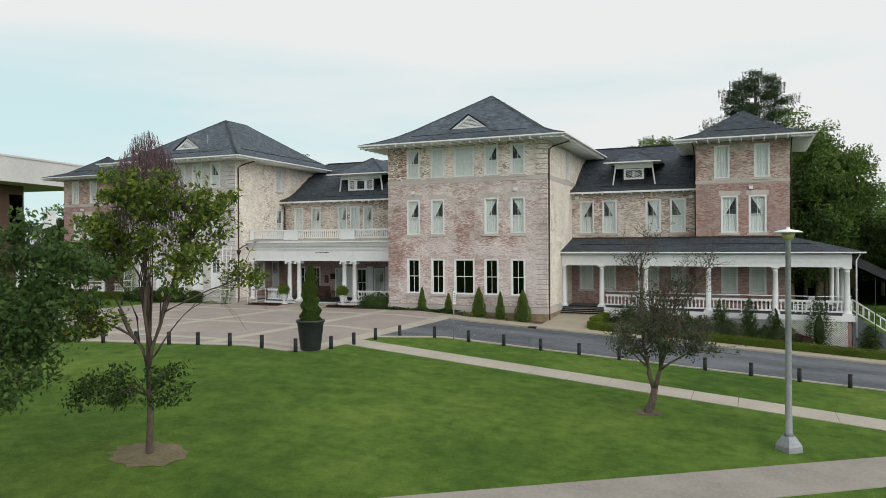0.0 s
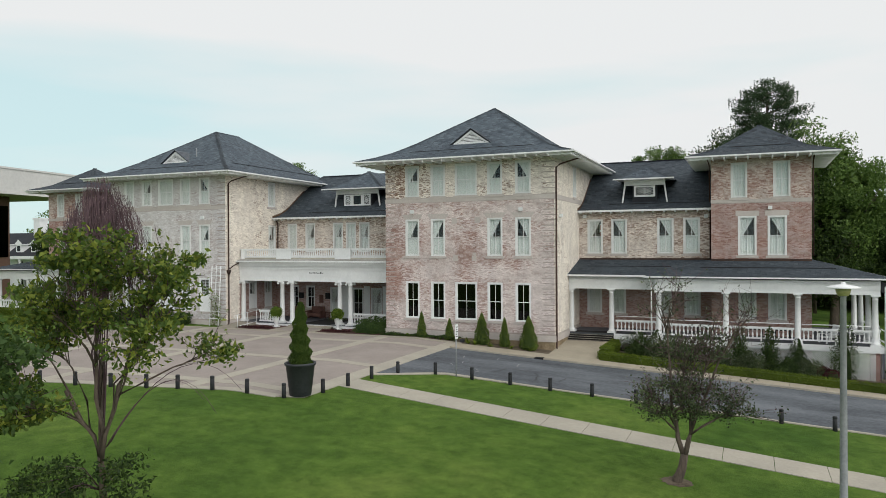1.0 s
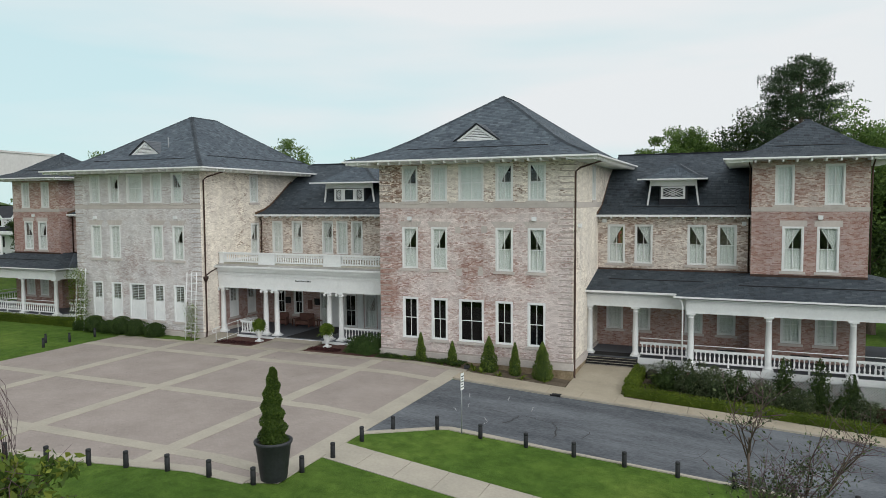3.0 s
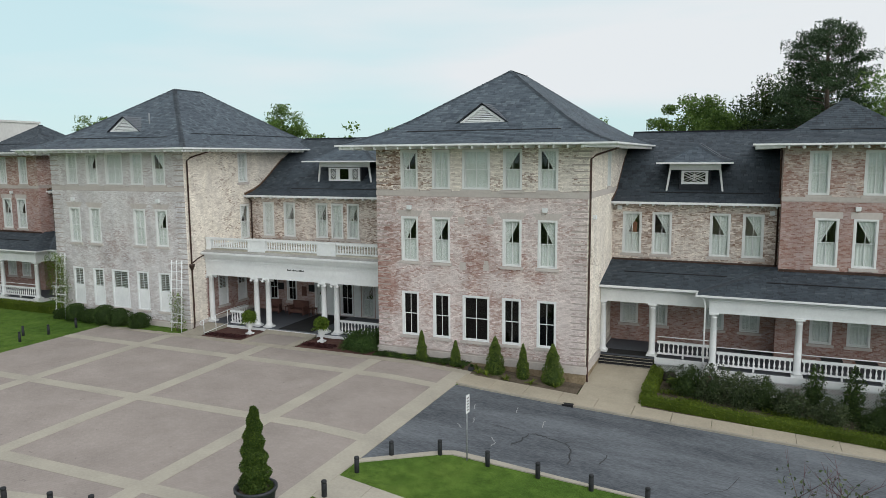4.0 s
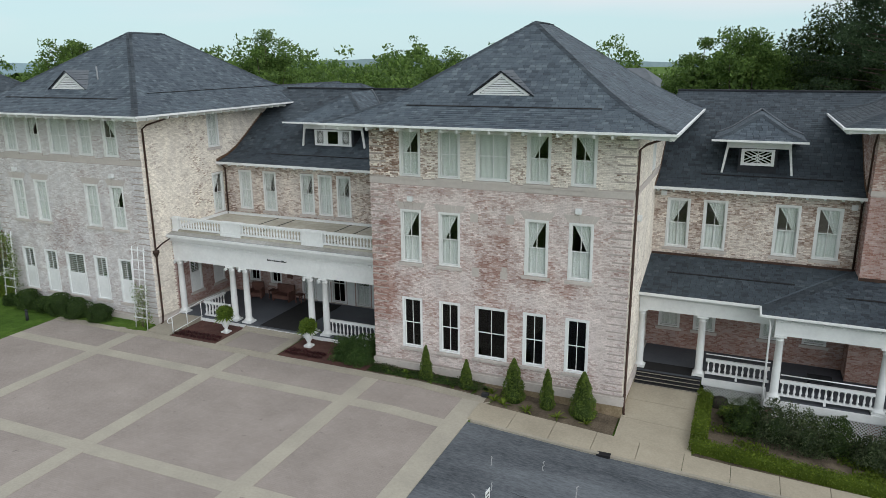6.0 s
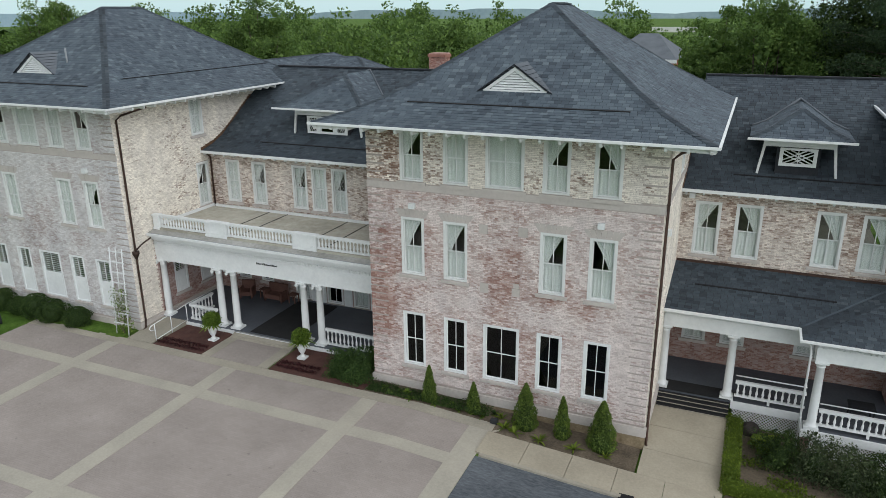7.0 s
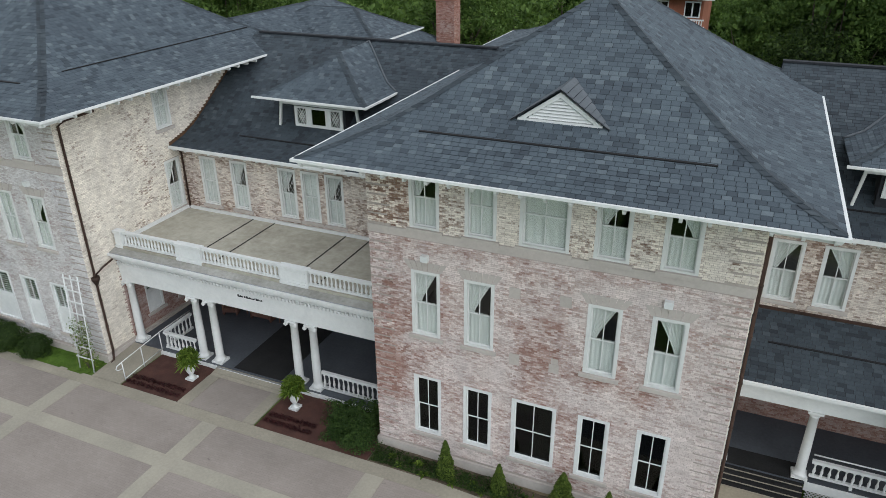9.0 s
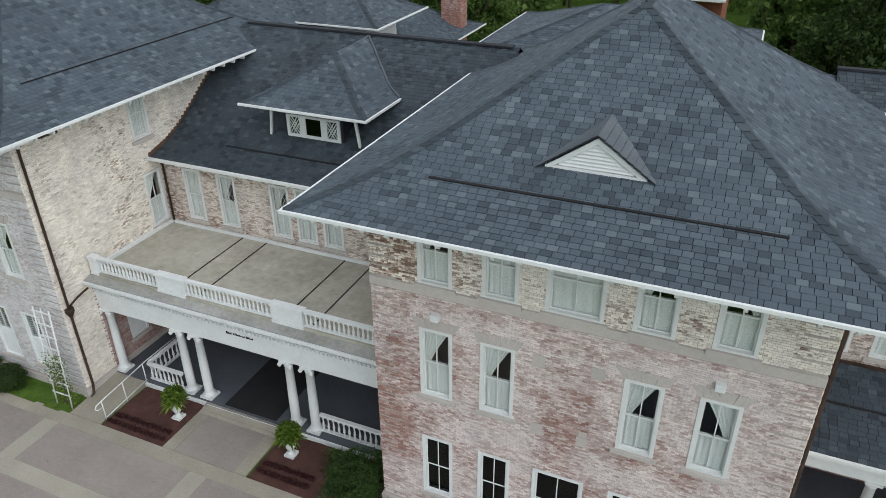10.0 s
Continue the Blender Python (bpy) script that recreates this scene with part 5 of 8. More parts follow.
tagged(part("door_mat", bm, M_MATT_BLACK, None, "long black entrance mat on the porch floor"), category="mat")
bm = bmesh.new()
rr = random.Random(3)
for xa, xb in ((-33.11, -32.83), (-32.77, -32.70), (-32.65, -32.22), (-32.16, -31.83)):   # one run of bars a word, a tall one first
    x, tall = xa, xb - xa > 0.1
    while x < xb:
        w = 0.075 if tall else rr.uniform(0.028, 0.042)
        box(bm, x, min(x + w, xb), 50.25, 50.262, 3.985 - (0.01 if tall else 0.0), (4.085 if tall else 4.035 + rr.choice((0.0, 0.0, 0.0, 0.035))))
        x += w + 0.012
        tall = False
part("lettering", bm, M_IRON, porch, "dark script lettering as plain bars", kind="stuff")


bm = bmesh.new()
box(bm, -39.9, -25.5, 49.88, 49.925, 4.975, 4.985)
part("gutter_line", bm, M_GALV, porch, "dark gutter along the cornice")
for a, b in ((-33.3, -32.25), (-31.05, -30.5), (-29.3, -28.9)):
    bm = bmesh.new()
    box(bm, a, b, 55.255, 55.285, 0.0, 2.75)
    for z0, z1 in ((0.2, 1.1), (1.3, 2.5)):
        box(bm, a + 0.08, b - 0.08, 55.24, 55.255, z0, z1)
    part("door_panel", bm, M_WHITE, porch, "white panelling beside the entrance doors")
bm = bmesh.new()
box(bm, -35.45, -35.05, 55.245, 55.28, 1.25, 1.95)
box(bm, -35.38, -35.12, 55.238, 55.245, 1.33, 1.87)
tagged(part("framed_picture", bm, M_WICKER, None, "small dark framed picture on the brick wall"), category="picture")

bm = bmesh.new()
box(bm, -34.75, -30.85, 49.72, 50.055, -0.5, -0.13)
stp = part("entrance_step", bm, M_CONCRETE, porch, "pale concrete entrance step")
bm = bmesh.new()
box(bm, -34.7, -30.9, 50.02, 50.058, -0.125, -0.02)
part("nosing", bm, M_WHITE, stp)

# ---- verandas round the end pavilions ----
def veranda(mirror):
    X = (lambda x: AX - x) if mirror else (lambda x: x)
    gz = -1.2 if not mirror else -0.4
    vd = thing("veranda", "white columned veranda with balustrade and low shingle roof", "veranda", "verandas", at=(X(-1), 53, gz))

    def bx(bm, a, b, *rest):
        a, b = sorted((X(a), X(b)))
        box(bm, a, b, *rest)

    for q in ((-13.03, -7.0, 52.55, 55.98), (-7.0, 5.9, 51.30, 54.63), (-7.0, -3.72, 54.63, 55.98), (-7.1, -7.0, 51.30, 52.55), (2.42, 5.9, 54.63, 61.5)):
        bm = bmesh.new()
        bx(bm, *q, -0.16, 0.0)
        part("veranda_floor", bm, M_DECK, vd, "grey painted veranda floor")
    # black strip over the front of the deck, above the steps
    bm = bmesh.new()
    bx(bm, -12.95, -9.95, 52.5, 53.45, 0.004, 0.02)
    part("floor_strip", bm, M_MATT_BLACK, vd, "black strip on the floor above the steps")
    bm = bmesh.new()
    bx(bm, -9.9, -7.1, 52.48, 52.55, -0.36, 0.0)
    bx(bm, -7.17, 5.97, 51.23, 51.30, -0.36, 0.0)
    bx(bm, -7.17, -7.1, 51.30, 52.48, -0.36, 0.0)
    bx(bm, 5.9, 5.97, 51.30, 61.5, -0.3, 0.0)
    part("floor_edge", bm, M_WHITE, vd)
    for cx, cy in ((-12.9, 52.85), (-10.1, 52.82), (-6.8, 51.55), (-2.7, 51.55), (1.4, 51.55), (5.5, 51.55), (5.5, 54.2), (5.5, 57.7), (5.5, 61.0)):
        column(vd, X(cx), cy, 0.0, 3.05, 0.18)
    a, b = sorted((X(-13.03), X(-7.05)))
    entablature(vd, a, b, 52.62, 52.98, 3.05, 3.90)
    a, b = sorted((X(-7.05), X(5.75)))
    entablature(vd, a, b, 51.35, 51.70, 3.05, 3.86)
    bm = bmesh.new()
    bx(bm, 5.3, 5.65, 51.70, 61.3, 3.05, 3.86)
    part("side_beam", bm, M_WHITE, vd)
    bm = bmesh.new()
    bx(bm, -7.02, -6.7, 51.70, 52.9, 3.05, 3.86)
    part("side_beam", bm, M_WHITE, vd)
    bm = bmesh.new()
    bx(bm, -13.0, -7.0, 52.7, 55.97, 3.80, 3.85)
    bx(bm, -7.0, -3.72, 54.6, 55.97, 3.80, 3.85)
    bx(bm, -7.0, 5.7, 51.70, 54.6, 3.80, 3.85)
    bx(bm, 2.42, 5.7, 54.6, 61.3, 3.80, 3.85)
    part("veranda_ceiling", bm, M_WHITE, vd)
    # roofs
    e0, e1 = sorted((X(-7.65), X(6.4)))
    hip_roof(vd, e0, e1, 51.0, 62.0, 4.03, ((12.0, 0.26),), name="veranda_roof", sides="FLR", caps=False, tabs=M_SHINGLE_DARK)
    vent_slot(vd, *sorted((X(-4.3), X(3.6))), 51.0, 1.95, 4.03, ((12.0, 0.26),))
    s0, s1 = sorted((X(-13.05), X(-3.72)))
    prof = ((12.0, 0.26),)
    bm = bmesh.new()
    vs = [bm.verts.new(p) for p in ((s0, 52.2, 4.02), (s1, 52.2, 4.02), (s1, 56.0, 4.02 + 3.8 * 0.26), (s0, 56.0, 4.02 + 3.8 * 0.26))]
    bm.faces.new(vs)
    rf = part("lean_to_roof", bm, M_ROOFBASE, vd, "slate-grey lean-to shingle roof")
    verts, faces = [], []
    valley = lambda d: -7.65 + d
    lo = (lambda d: max(0.0, X(valley(d)) - s0 - 0.1)) if mirror else const(0.0)
    hi = const(s1 - s0) if mirror else (lambda d: min(s1 - s0, valley(d) - s0 + 0.1))
    shingles(verts, faces, pose(s0, 52.2, 0), lo, hi, 3.8, prof, random.Random(8), 4.032)
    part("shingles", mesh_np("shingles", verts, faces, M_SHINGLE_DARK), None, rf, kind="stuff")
    bm = bmesh.new()
    rows_v = [[bm.verts.new((X(valley(d) + o), 52.2 + d, 4.02 + 0.26 * d + 0.035 + 0.26 * max(0.0, o))) for o in (-0.09, 0.0, 0.09)] for d in (0.15, 1.3, 2.5, 3.7)]
    for va, vb in zip(rows_v, rows_v[1:]):
        for k in (0, 1):
            bm.faces.new((va[k], va[k + 1], vb[k + 1], vb[k]))
    part("valley_flashing", bm, M_SHINGLE, rf, "worn grey valley flashing")
    bm = bmesh.new()
    g0, g1 = sorted((X(-13.05), X(-7.72)))
    box(bm, g0, g1, 52.1, 52.2, 3.93, 4.045)
    part("gutter", bm, M_WHITE, rf)
    bm = bmesh.new()
    bx(bm, -13.0, -3.7, 55.93, 55.99, 4.99, 5.13)
    bx(bm, -3.7, 2.4, 54.58, 54.64, 4.98, 5.12)
    part("flashing", bm, M_COPPER, rf, "brown metal flashing")
    vent_slot(rf, *sorted((X(-12.0), X(-6.3))), 52.2, 2.0, 4.03, prof)
    # balustrades and the thin top rail
    spans = [((-9.8, 52.7), (-7.0, 52.7)), ((-6.6, 51.47), (-2.9, 51.47)), ((-2.5, 51.47), (1.2, 51.47)), ((1.6, 51.47), (5.3, 51.47)), ((5.75, 51.75), (5.75, 54.0)), ((5.75, 54.4), (5.75, 57.5))]
    for (xa, ya), (xb, yb) in spans:
        p, q = (X(xa), ya), (X(xb), yb)
        balusters(vd, p, q, 0.12, 0.82, 0.25)
        bm = bmesh.new()
        tube(bm, ((*p, 1.18), (*q, 1.18)), 0.028, 6)
        part("top_rail", bm, M_WHITE, vd)
        bm = bmesh.new()
        cx, cy = (p[0] + q[0]) / 2, (p[1] + q[1]) / 2
        box(bm, cx - 0.05, cx + 0.05, cy - 0.05, cy + 0.05, 0.0, 0.19)
        part("rail_foot", bm, M_WHITE, vd)
    # lattice skirt
    def lattice(xa, ya, xb, yb):
        a, b = Vector((X(xa), ya, 0)), Vector((X(xb), yb, 0))
        ln = (b - a).length
        d = (b - a).normalized()
        z1, z0 = -0.36, min(ground_z(a.x, a.y), ground_z(b.x, b.y), -0.6) - 0.05
        h = z1 - z0
        bm = bmesh.new()
        m = Matrix.Translation(a) @ Matrix.Rotation(math.atan2(d.y, d.x), 4, "Z")
        for s in (1, -1):
            u = -h
            while u < ln + h:
                p, q = Vector((u, 0.01 * s, z0)), Vector((u + s * h, 0.01 * s, z1))
                lo, hi = (p, q) if p.x < q.x else (q, p)
                t0, t1 = max(0, (0 - lo.x) / h), min(1, (ln - lo.x) / h)
                if t1 > t0 + 0.02:
                    A, B = lo.lerp(hi, t0), lo.lerp(hi, t1)
                    n = (B - A).normalized().cross(Vector((0, 1, 0))) * 0.021
                    bm.faces.new([bm.verts.new(m @ w) for w in (A - n, B - n, B + n, A + n)])
                u += 0.14
        box(bm, 0, ln, -0.025, 0.025, z1 - 0.06, z1, m=m)
        part("lattice", bm, M_WHITE, vd, "white diagonal lattice skirt")
    for q in ((-9.8, 52.6, -7.0, 52.6), (-6.8, 51.33, -2.7, 51.33), (-2.7, 51.33, 1.4, 51.33), (1.4, 51.33, 5.5, 51.33), (5.85, 51.4, 5.85, 55.0)):
        lattice(*q)
    for cx in (-6.8, -2.7, 1.4, 5.5):
        bm = bmesh.new()
        bx(bm, cx - 0.25, cx + 0.25, 51.42, 51.85, -2.3, -0.16)
        part("pier", bm, M_BRICK_RED, vd, "red brick pier")
    if not mirror:
        n = 4
        for i in range(n):
            z = 0.0 - (i + 1) * 0.115
            bm = bmesh.new()
            box(bm, -12.95, -9.95, 52.55 - (i + 1) * 0.20, 52.55 - i * 0.20 + 0.02, z - 0.5, z)
            stp = part("step", bm, M_MATT_BLACK, vd, "dark tread step")
            bm = bmesh.new()
            box(bm, -12.95, -9.95, 52.55 - (i + 1) * 0.20 - 0.02, 52.55 - (i + 1) * 0.20 + 0.015, z - 0.02, z + 0.005)
            part("nosing", bm, M_CONCRETE, stp, "pale step nosing")
    return vd


veranda(False)
veranda(True)

# ---- plants ----
def leaf_mesh(name, centres, size, mat, rng, aspect=0.45, droop=0.0):
    """Many small pointed leaves, each a bent pair of triangles, at the given places."""
    c = np.asarray(centres, dtype=np.float64)
    n = len(c)
    a = rng.normal(size=(n, 3))
    a[:, 2] -= droop
    a /= np.linalg.norm(a, axis=1, keepdims=True)
    b = np.cross(a, rng.normal(size=(n, 3)))
    b /= np.linalg.norm(b, axis=1, keepdims=True) + 1e-9
    s = (size * rng.uniform(0.6, 1.4, n))[:, None]
    up = np.cross(a, b) * s * 0.12
    v = np.stack([c - a * s * 0.5, c + b * s * aspect * 0.5 + up, c + a * s * 0.5, c - b * s * aspect * 0.5 + up], axis=1).reshape(-1, 3)
    me = bpy.data.meshes.new(name)
    me.vertices.add(4 * n)
    me.vertices.foreach_set("co", v.ravel())
    me.loops.add(4 * n)
    me.loops.foreach_set("vertex_index", np.arange(4 * n))
    me.polygons.add(n)
    me.polygons.foreach_set("loop_start", np.arange(n) * 4)
    me.materials.append(mat)
    me.update()
    me.validate()
    return me


def clumps(rng, n, centre, radii, shell=0.55, gaps=0.0):
    """Places of leaf clumps in an uneven crown."""
    d = rng.normal(size=(n, 3))
    d /= np.linalg.norm(d, axis=1, keepdims=True)
    r = shell + (1 - shell) * rng.uniform(0, 1, n) ** 0.5
    lump = 1 + 0.22 * np.sin(3.1 * d[:, 0] + 1.7 * centre[0]) * np.cos(2.7 * d[:, 1]) + 0.13 * np.sin(6.3 * d[:, 2] + 4 * d[:, 0] + centre[1])
    return np.asarray(centre) + d * (r * lump)[:, None] * np.asarray(radii)


def spread(rng, pts, per, sigma):
    pts = np.repeat(np.asarray(pts), per, axis=0)
    return pts + rng.normal(size=pts.shape).clip(-1.6, 1.6) * np.asarray(sigma)


def branchwork(bm, base, tips, fork, r0, rng, stems=1, bend=0.25):
    """Trunk from base to fork, then limbs that divide towards the tips."""
    base, fork = Vector(base), Vector(fork)
    mid = base.lerp(fork, 0.5) + Vector((rng.uniform(-bend, bend) * 0.4, rng.uniform(-bend, bend) * 0.4, 0))
    tube(bm, (base, base.lerp(mid, 0.15) + Vector((0, 0, 0.02)), mid, fork), r0 * 1.25, 8, r0 * 0.8)
    tips = [Vector(t) for t in tips]
    n_limb = max(3, min(9, len(tips) // 5))
    limbs = [[] for _ in range(n_limb)]
    for t in tips:
        ang = math.atan2(t.y - fork.y, t.x - fork.x)
        limbs[int((ang + math.pi) / (2 * math.pi) * n_limb) % n_limb].append(t)
    for group in limbs:
        if not group:
            continue
        cen = sum(group, Vector()) / len(group)
        knot = fork.lerp(cen, 0.55) + Vector((0, 0, -0.06 * (cen - fork).length))
        start = fork + Vector((rng.uniform(-0.05, 0.05), rng.uniform(-0.05, 0.05), -rng.uniform(0, 0.25) * (fork - base).length * 0.3))
        m1 = start.lerp(knot, 0.5) + Vector((rng.uniform(-bend, bend), rng.uniform(-bend, bend), 0.12 * (knot - start).length))
        tube(bm, (start, m1, knot), r0 * 0.55, 6, r0 * 0.32)
        for t in group:
            m2 = knot.lerp(t, 0.5) + Vector((rng.uniform(-bend, bend), rng.uniform(-bend, bend), rng.uniform(-0.1, 0.25) * bend))
            tube(bm, (knot, m2, t), r0 * 0.26, 5, r0 * 0.06)


def tree(name, label, x, y, h, r, z_crown, leaf, n_clump, per, size, seed, trunk=0.3, base_z=None, flat=1.0, group="trees behind the building"):
    rng = np.random.default_rng(seed)
    pr = random.Random(seed)
    z0 = ground_z(x, y) if base_z is None else base_z
    top = thing(name, label, "tree", group, at=(x, y, z0))
    zc = (z_crown + z0 + h) / 2
    pts = clumps(rng, n_clump, (x, y, zc), (r, r, (z0 + h - z_crown) / 2), 0.45)
    pts[:, 2] = np.maximum(pts[:, 2], z_crown - 0.5)
    bm = bmesh.new()
    tips = [tuple(p) for p in pts[:: max(1, n_clump // 26)]]
    branchwork(bm, (x, y, z0 - 0.1), tips, (x + pr.uniform(-0.3, 0.3), y, z_crown - 0.2), trunk, pr, bend=0.5)
    part("trunk", bm, M_BARK, top)
    sg = r * 0.13
    part("crown", leaf_mesh("crown", spread(rng, pts, per, (sg, sg, sg * 0.75)), size, leaf, rng), None, top)
    inner = (x, y, zc) + (pts - np.array((x, y, zc))) * 0.72
    part("inner_foliage", leaf_mesh("inner_foliage", spread(rng, inner, 28, (sg, sg, sg)), size * 1.7, leaf, rng, 0.7), None, top)
    return top


def shrub(name, label, x, y, r, h, leaf, n, size, seed, cone=False, category="shrub", group="", loose=False):
    """A leafy bush over an added solid core, darkened for its inner shade."""
    rng = np.random.default_rng(seed)
    z0 = ground_z(x, y) + 0.02
    top = thing(name, label, category, group, at=(x, y, z0))
    u = rng.uniform(0, 1, n)
    ang = rng.uniform(0, 2 * math.pi, n)
    if cone:
        prof = np.where(u < 0.12, 0.75 + u * 2, (1 - u) ** 0.75 * 1.12 + 0.02)
    else:
        prof = np.sqrt(np.clip(1 - (2 * (0.12 + 0.88 * u) - 1) ** 2, 0, 1)) * (1 + 0.12 * np.sin(3 * ang + seed) + 0.08 * np.sin(5 * ang + 7 * u))
    rad = r * prof * (0.78 + 0.28 * rng.uniform(0, 1, n))
    rad = rad * (1 + 0.10 * np.sin(9 * u * h + 2 * ang))
    if loose:
        rad = rad * (0.45 + 0.75 * rng.uniform(0, 1, n)) * (1 + 0.3 * np.sin(4 * ang + seed) * np.cos(5 * u + seed))
        u = np.clip(u * (1 + 0.22 * np.sin(3 * ang + 2 * seed)), 0, 1.2)
    pts = np.stack([x + rad * np.cos(ang), y + rad * np.sin(ang), z0 + u * h], axis=1)
    part("foliage", leaf_mesh("foliage", pts, size, leaf, rng), None, top)
    bm = bmesh.new()
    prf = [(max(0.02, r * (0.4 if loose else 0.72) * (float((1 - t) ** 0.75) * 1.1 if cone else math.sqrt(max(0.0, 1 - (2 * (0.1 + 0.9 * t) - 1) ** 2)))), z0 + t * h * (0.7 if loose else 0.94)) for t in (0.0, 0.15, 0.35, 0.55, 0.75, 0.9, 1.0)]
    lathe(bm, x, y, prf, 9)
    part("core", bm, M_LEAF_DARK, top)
    return top


# near lawn trees
def lawn_tree(name, label, base, fork, lobes, leaf, size, sigma, seed, r0, leaders, bare=2, twig=1.0):
    """A many-stemmed small tree. lobes: rows of x, y, z, half width, half height, branch ends, leaves on each end; every lobe has its own stem from the nearest leader.
    leaders: where the main stems from the fork end; bare: fine leafless twigs on each branch."""
    rng = np.random.default_rng(seed)
    pr = random.Random(seed)
    z0 = ground_z(*base)
    top = thing(name, label, "tree", "lawn trees", at=(*base, z0))
    foot, fork = Vector((*base, z0)), Vector(fork)
    bm, tw = bmesh.new(), bmesh.new()
    mid = foot.lerp(fork, 0.5) + Vector((0.04, 0.02, 0))
    tube(bm, (foot - Vector((0, 0, 0.1)), foot + Vector((0.01, 0, 0.12)), foot.lerp(mid, 0.5), mid, fork), r0 * 1.45, 9, r0 * 0.95)
    mains = []
    for end in leaders:
        end = Vector(end)
        pts = [fork - Vector((0, 0, 0.12))] + [fork.lerp(end, t) + Vector((pr.gauss(0, 0.05), pr.gauss(0, 0.05), 0)) for t in (0.3, 0.65)] + [end]
        tube(bm, pts, r0 * 0.72, 7, r0 * 0.42)
        mains.append((pts[1], pts[2], end))
    leaves = []
    for x, y, z, rw, rh, ends, per in lobes:
        main = min(mains, key=lambda q: (q[2] - Vector((x, y, q[2].z))).length)
        tips = clumps(rng, ends, (x, y, z), (rw, rw, rh), 0.35)
        stems = 2 if ends > 14 else 1
        for k in range(stems):
            grp = sorted(map(tuple, tips))[k * ends // stems:(k + 1) * ends // stems]
            aim = sum((Vector(t) for t in grp), Vector()) / len(grp)
            at = pr.uniform(0.1, 1.9) if z > main[2].z else pr.uniform(0.0, 0.8)
            start = main[int(at)].lerp(main[int(at) + 1], at % 1)
            way = aim - start
            flat = Vector((way.x, way.y, 0))
            p1 = start + flat * 0.22 + Vector((pr.gauss(0, 0.06), pr.gauss(0, 0.06), way.z * 0.30))
            p2 = start + flat * 0.55 + Vector((pr.gauss(0, 0.09), pr.gauss(0, 0.09), way.z * 0.62))
            knot = start + way * 0.82
            tube(bm, (start, p1, p2, knot), r0 * 0.40, 6, r0 * 0.16)
            for t in grp:
                t = Vector(t)
                root = p2.lerp(knot, pr.random())
                m2 = root.lerp(t, 0.55) + Vector((pr.gauss(0, 0.1), pr.gauss(0, 0.1), pr.uniform(-0.04, 0.12)))
                tube(bm, (root, m2, t), r0 * 0.17, 5, r0 * 0.05)
                for j in range(bare):
                    d = Vector((pr.gauss(0, 0.55), pr.gauss(0, 0.55), pr.uniform(0.0, 1.0))).normalized() * twig * pr.uniform(0.4, 1.1)
                    p = m2.lerp(t, pr.random())
                    q = p + d * 0.6 + Vector((pr.gauss(0, 0.06), pr.gauss(0, 0.06), 0))
                    tube(tw, (p, q, p + d), 0.009, 4, 0.003)
                    tube(tw, (q, q + Vector((pr.gauss(0, 0.22), pr.gauss(0, 0.22), pr.uniform(0.0, 0.4))) * twig), 0.005, 3, 0.002)
                    leaves.append(np.array([tuple(q.lerp(p + d, pr.random())) for _ in range(max(1, per // 14))]) + rng.normal(size=(max(1, per // 14), 3)) * 0.06)
                flatten = np.array((sigma, sigma, sigma * 0.62))
                leaves.append(np.array(tuple(t)) + rng.normal(size=(per, 3)).clip(-1.7, 1.7) * flatten * pr.uniform(0.65, 1.25))
    part("trunk", bm, M_BARK, top, "grey-brown bark on slender stems")
    part("twigwork", tw, M_TWIG, top, "bare purple-brown twigs")
    part("crown", leaf_mesh("crown", np.concatenate(leaves), size, leaf, rng, 0.5, 0.35), None, top)
    return top


T1 = Vector((-15.1, 14.75, 0))
young = lawn_tree("young_tree", "slender multi-stemmed young tree with yellow-green leaves on the lawn", (T1.x, T1.y), (-14.75, 14.4, 1.35),
                  ((-14.05, 13.4, 5.85, 0.80, 0.75, 16, 95), (-14.55, 13.4, 4.85, 1.1, 0.55, 16, 85), (-15.8, 13.4, 4.3, 1.15, 0.6, 15, 85), (-12.9, 14.3, 5.65, 0.84, 0.6, 14, 80),
                   (-13.05, 14.3, 4.7, 0.78, 0.7, 15, 80), (-13.1, 13.8, 3.9, 0.6, 0.35, 6, 50), (-12.4, 15.5, 3.75, 0.42, 0.3, 5, 60), (-16.1, 13.3, 2.75, 1.35, 0.8, 20, 95)),
                  M_LEAF_YOUNG, 0.14, 0.185, 21, 0.08, ((-14.45, 14.05, 3.5), (-15.25, 13.9, 2.9), (-13.95, 14.2, 3.1), (-14.9, 14.6, 3.8)), 2, 0.8)
rg = np.random.default_rng(11)
lows = np.concatenate([clumps(rg, 16, (-15.55, 13.75, 0.85), (0.95, 0.8, 0.6), 0.3), clumps(rg, 8, (-14.1, 14.3, 0.8), (0.5, 0.5, 0.6), 0.3)])
part("low_growth", leaf_mesh("low_growth", spread(rg, lows, 95, (0.19, 0.19, 0.13)), 0.115, M_LEAF_DARK, rg), None, young)
pr = random.Random(17)
bm = bmesh.new()
for p in lows[::2]:
    tube(bm, (Vector((-14.95, 14.6, 0.5)), Vector((-14.95, 14.6, 0.75)).lerp(Vector(p), 0.5) + Vector((0, 0, 0.1)), Vector(p)), 0.016, 4, 0.005)
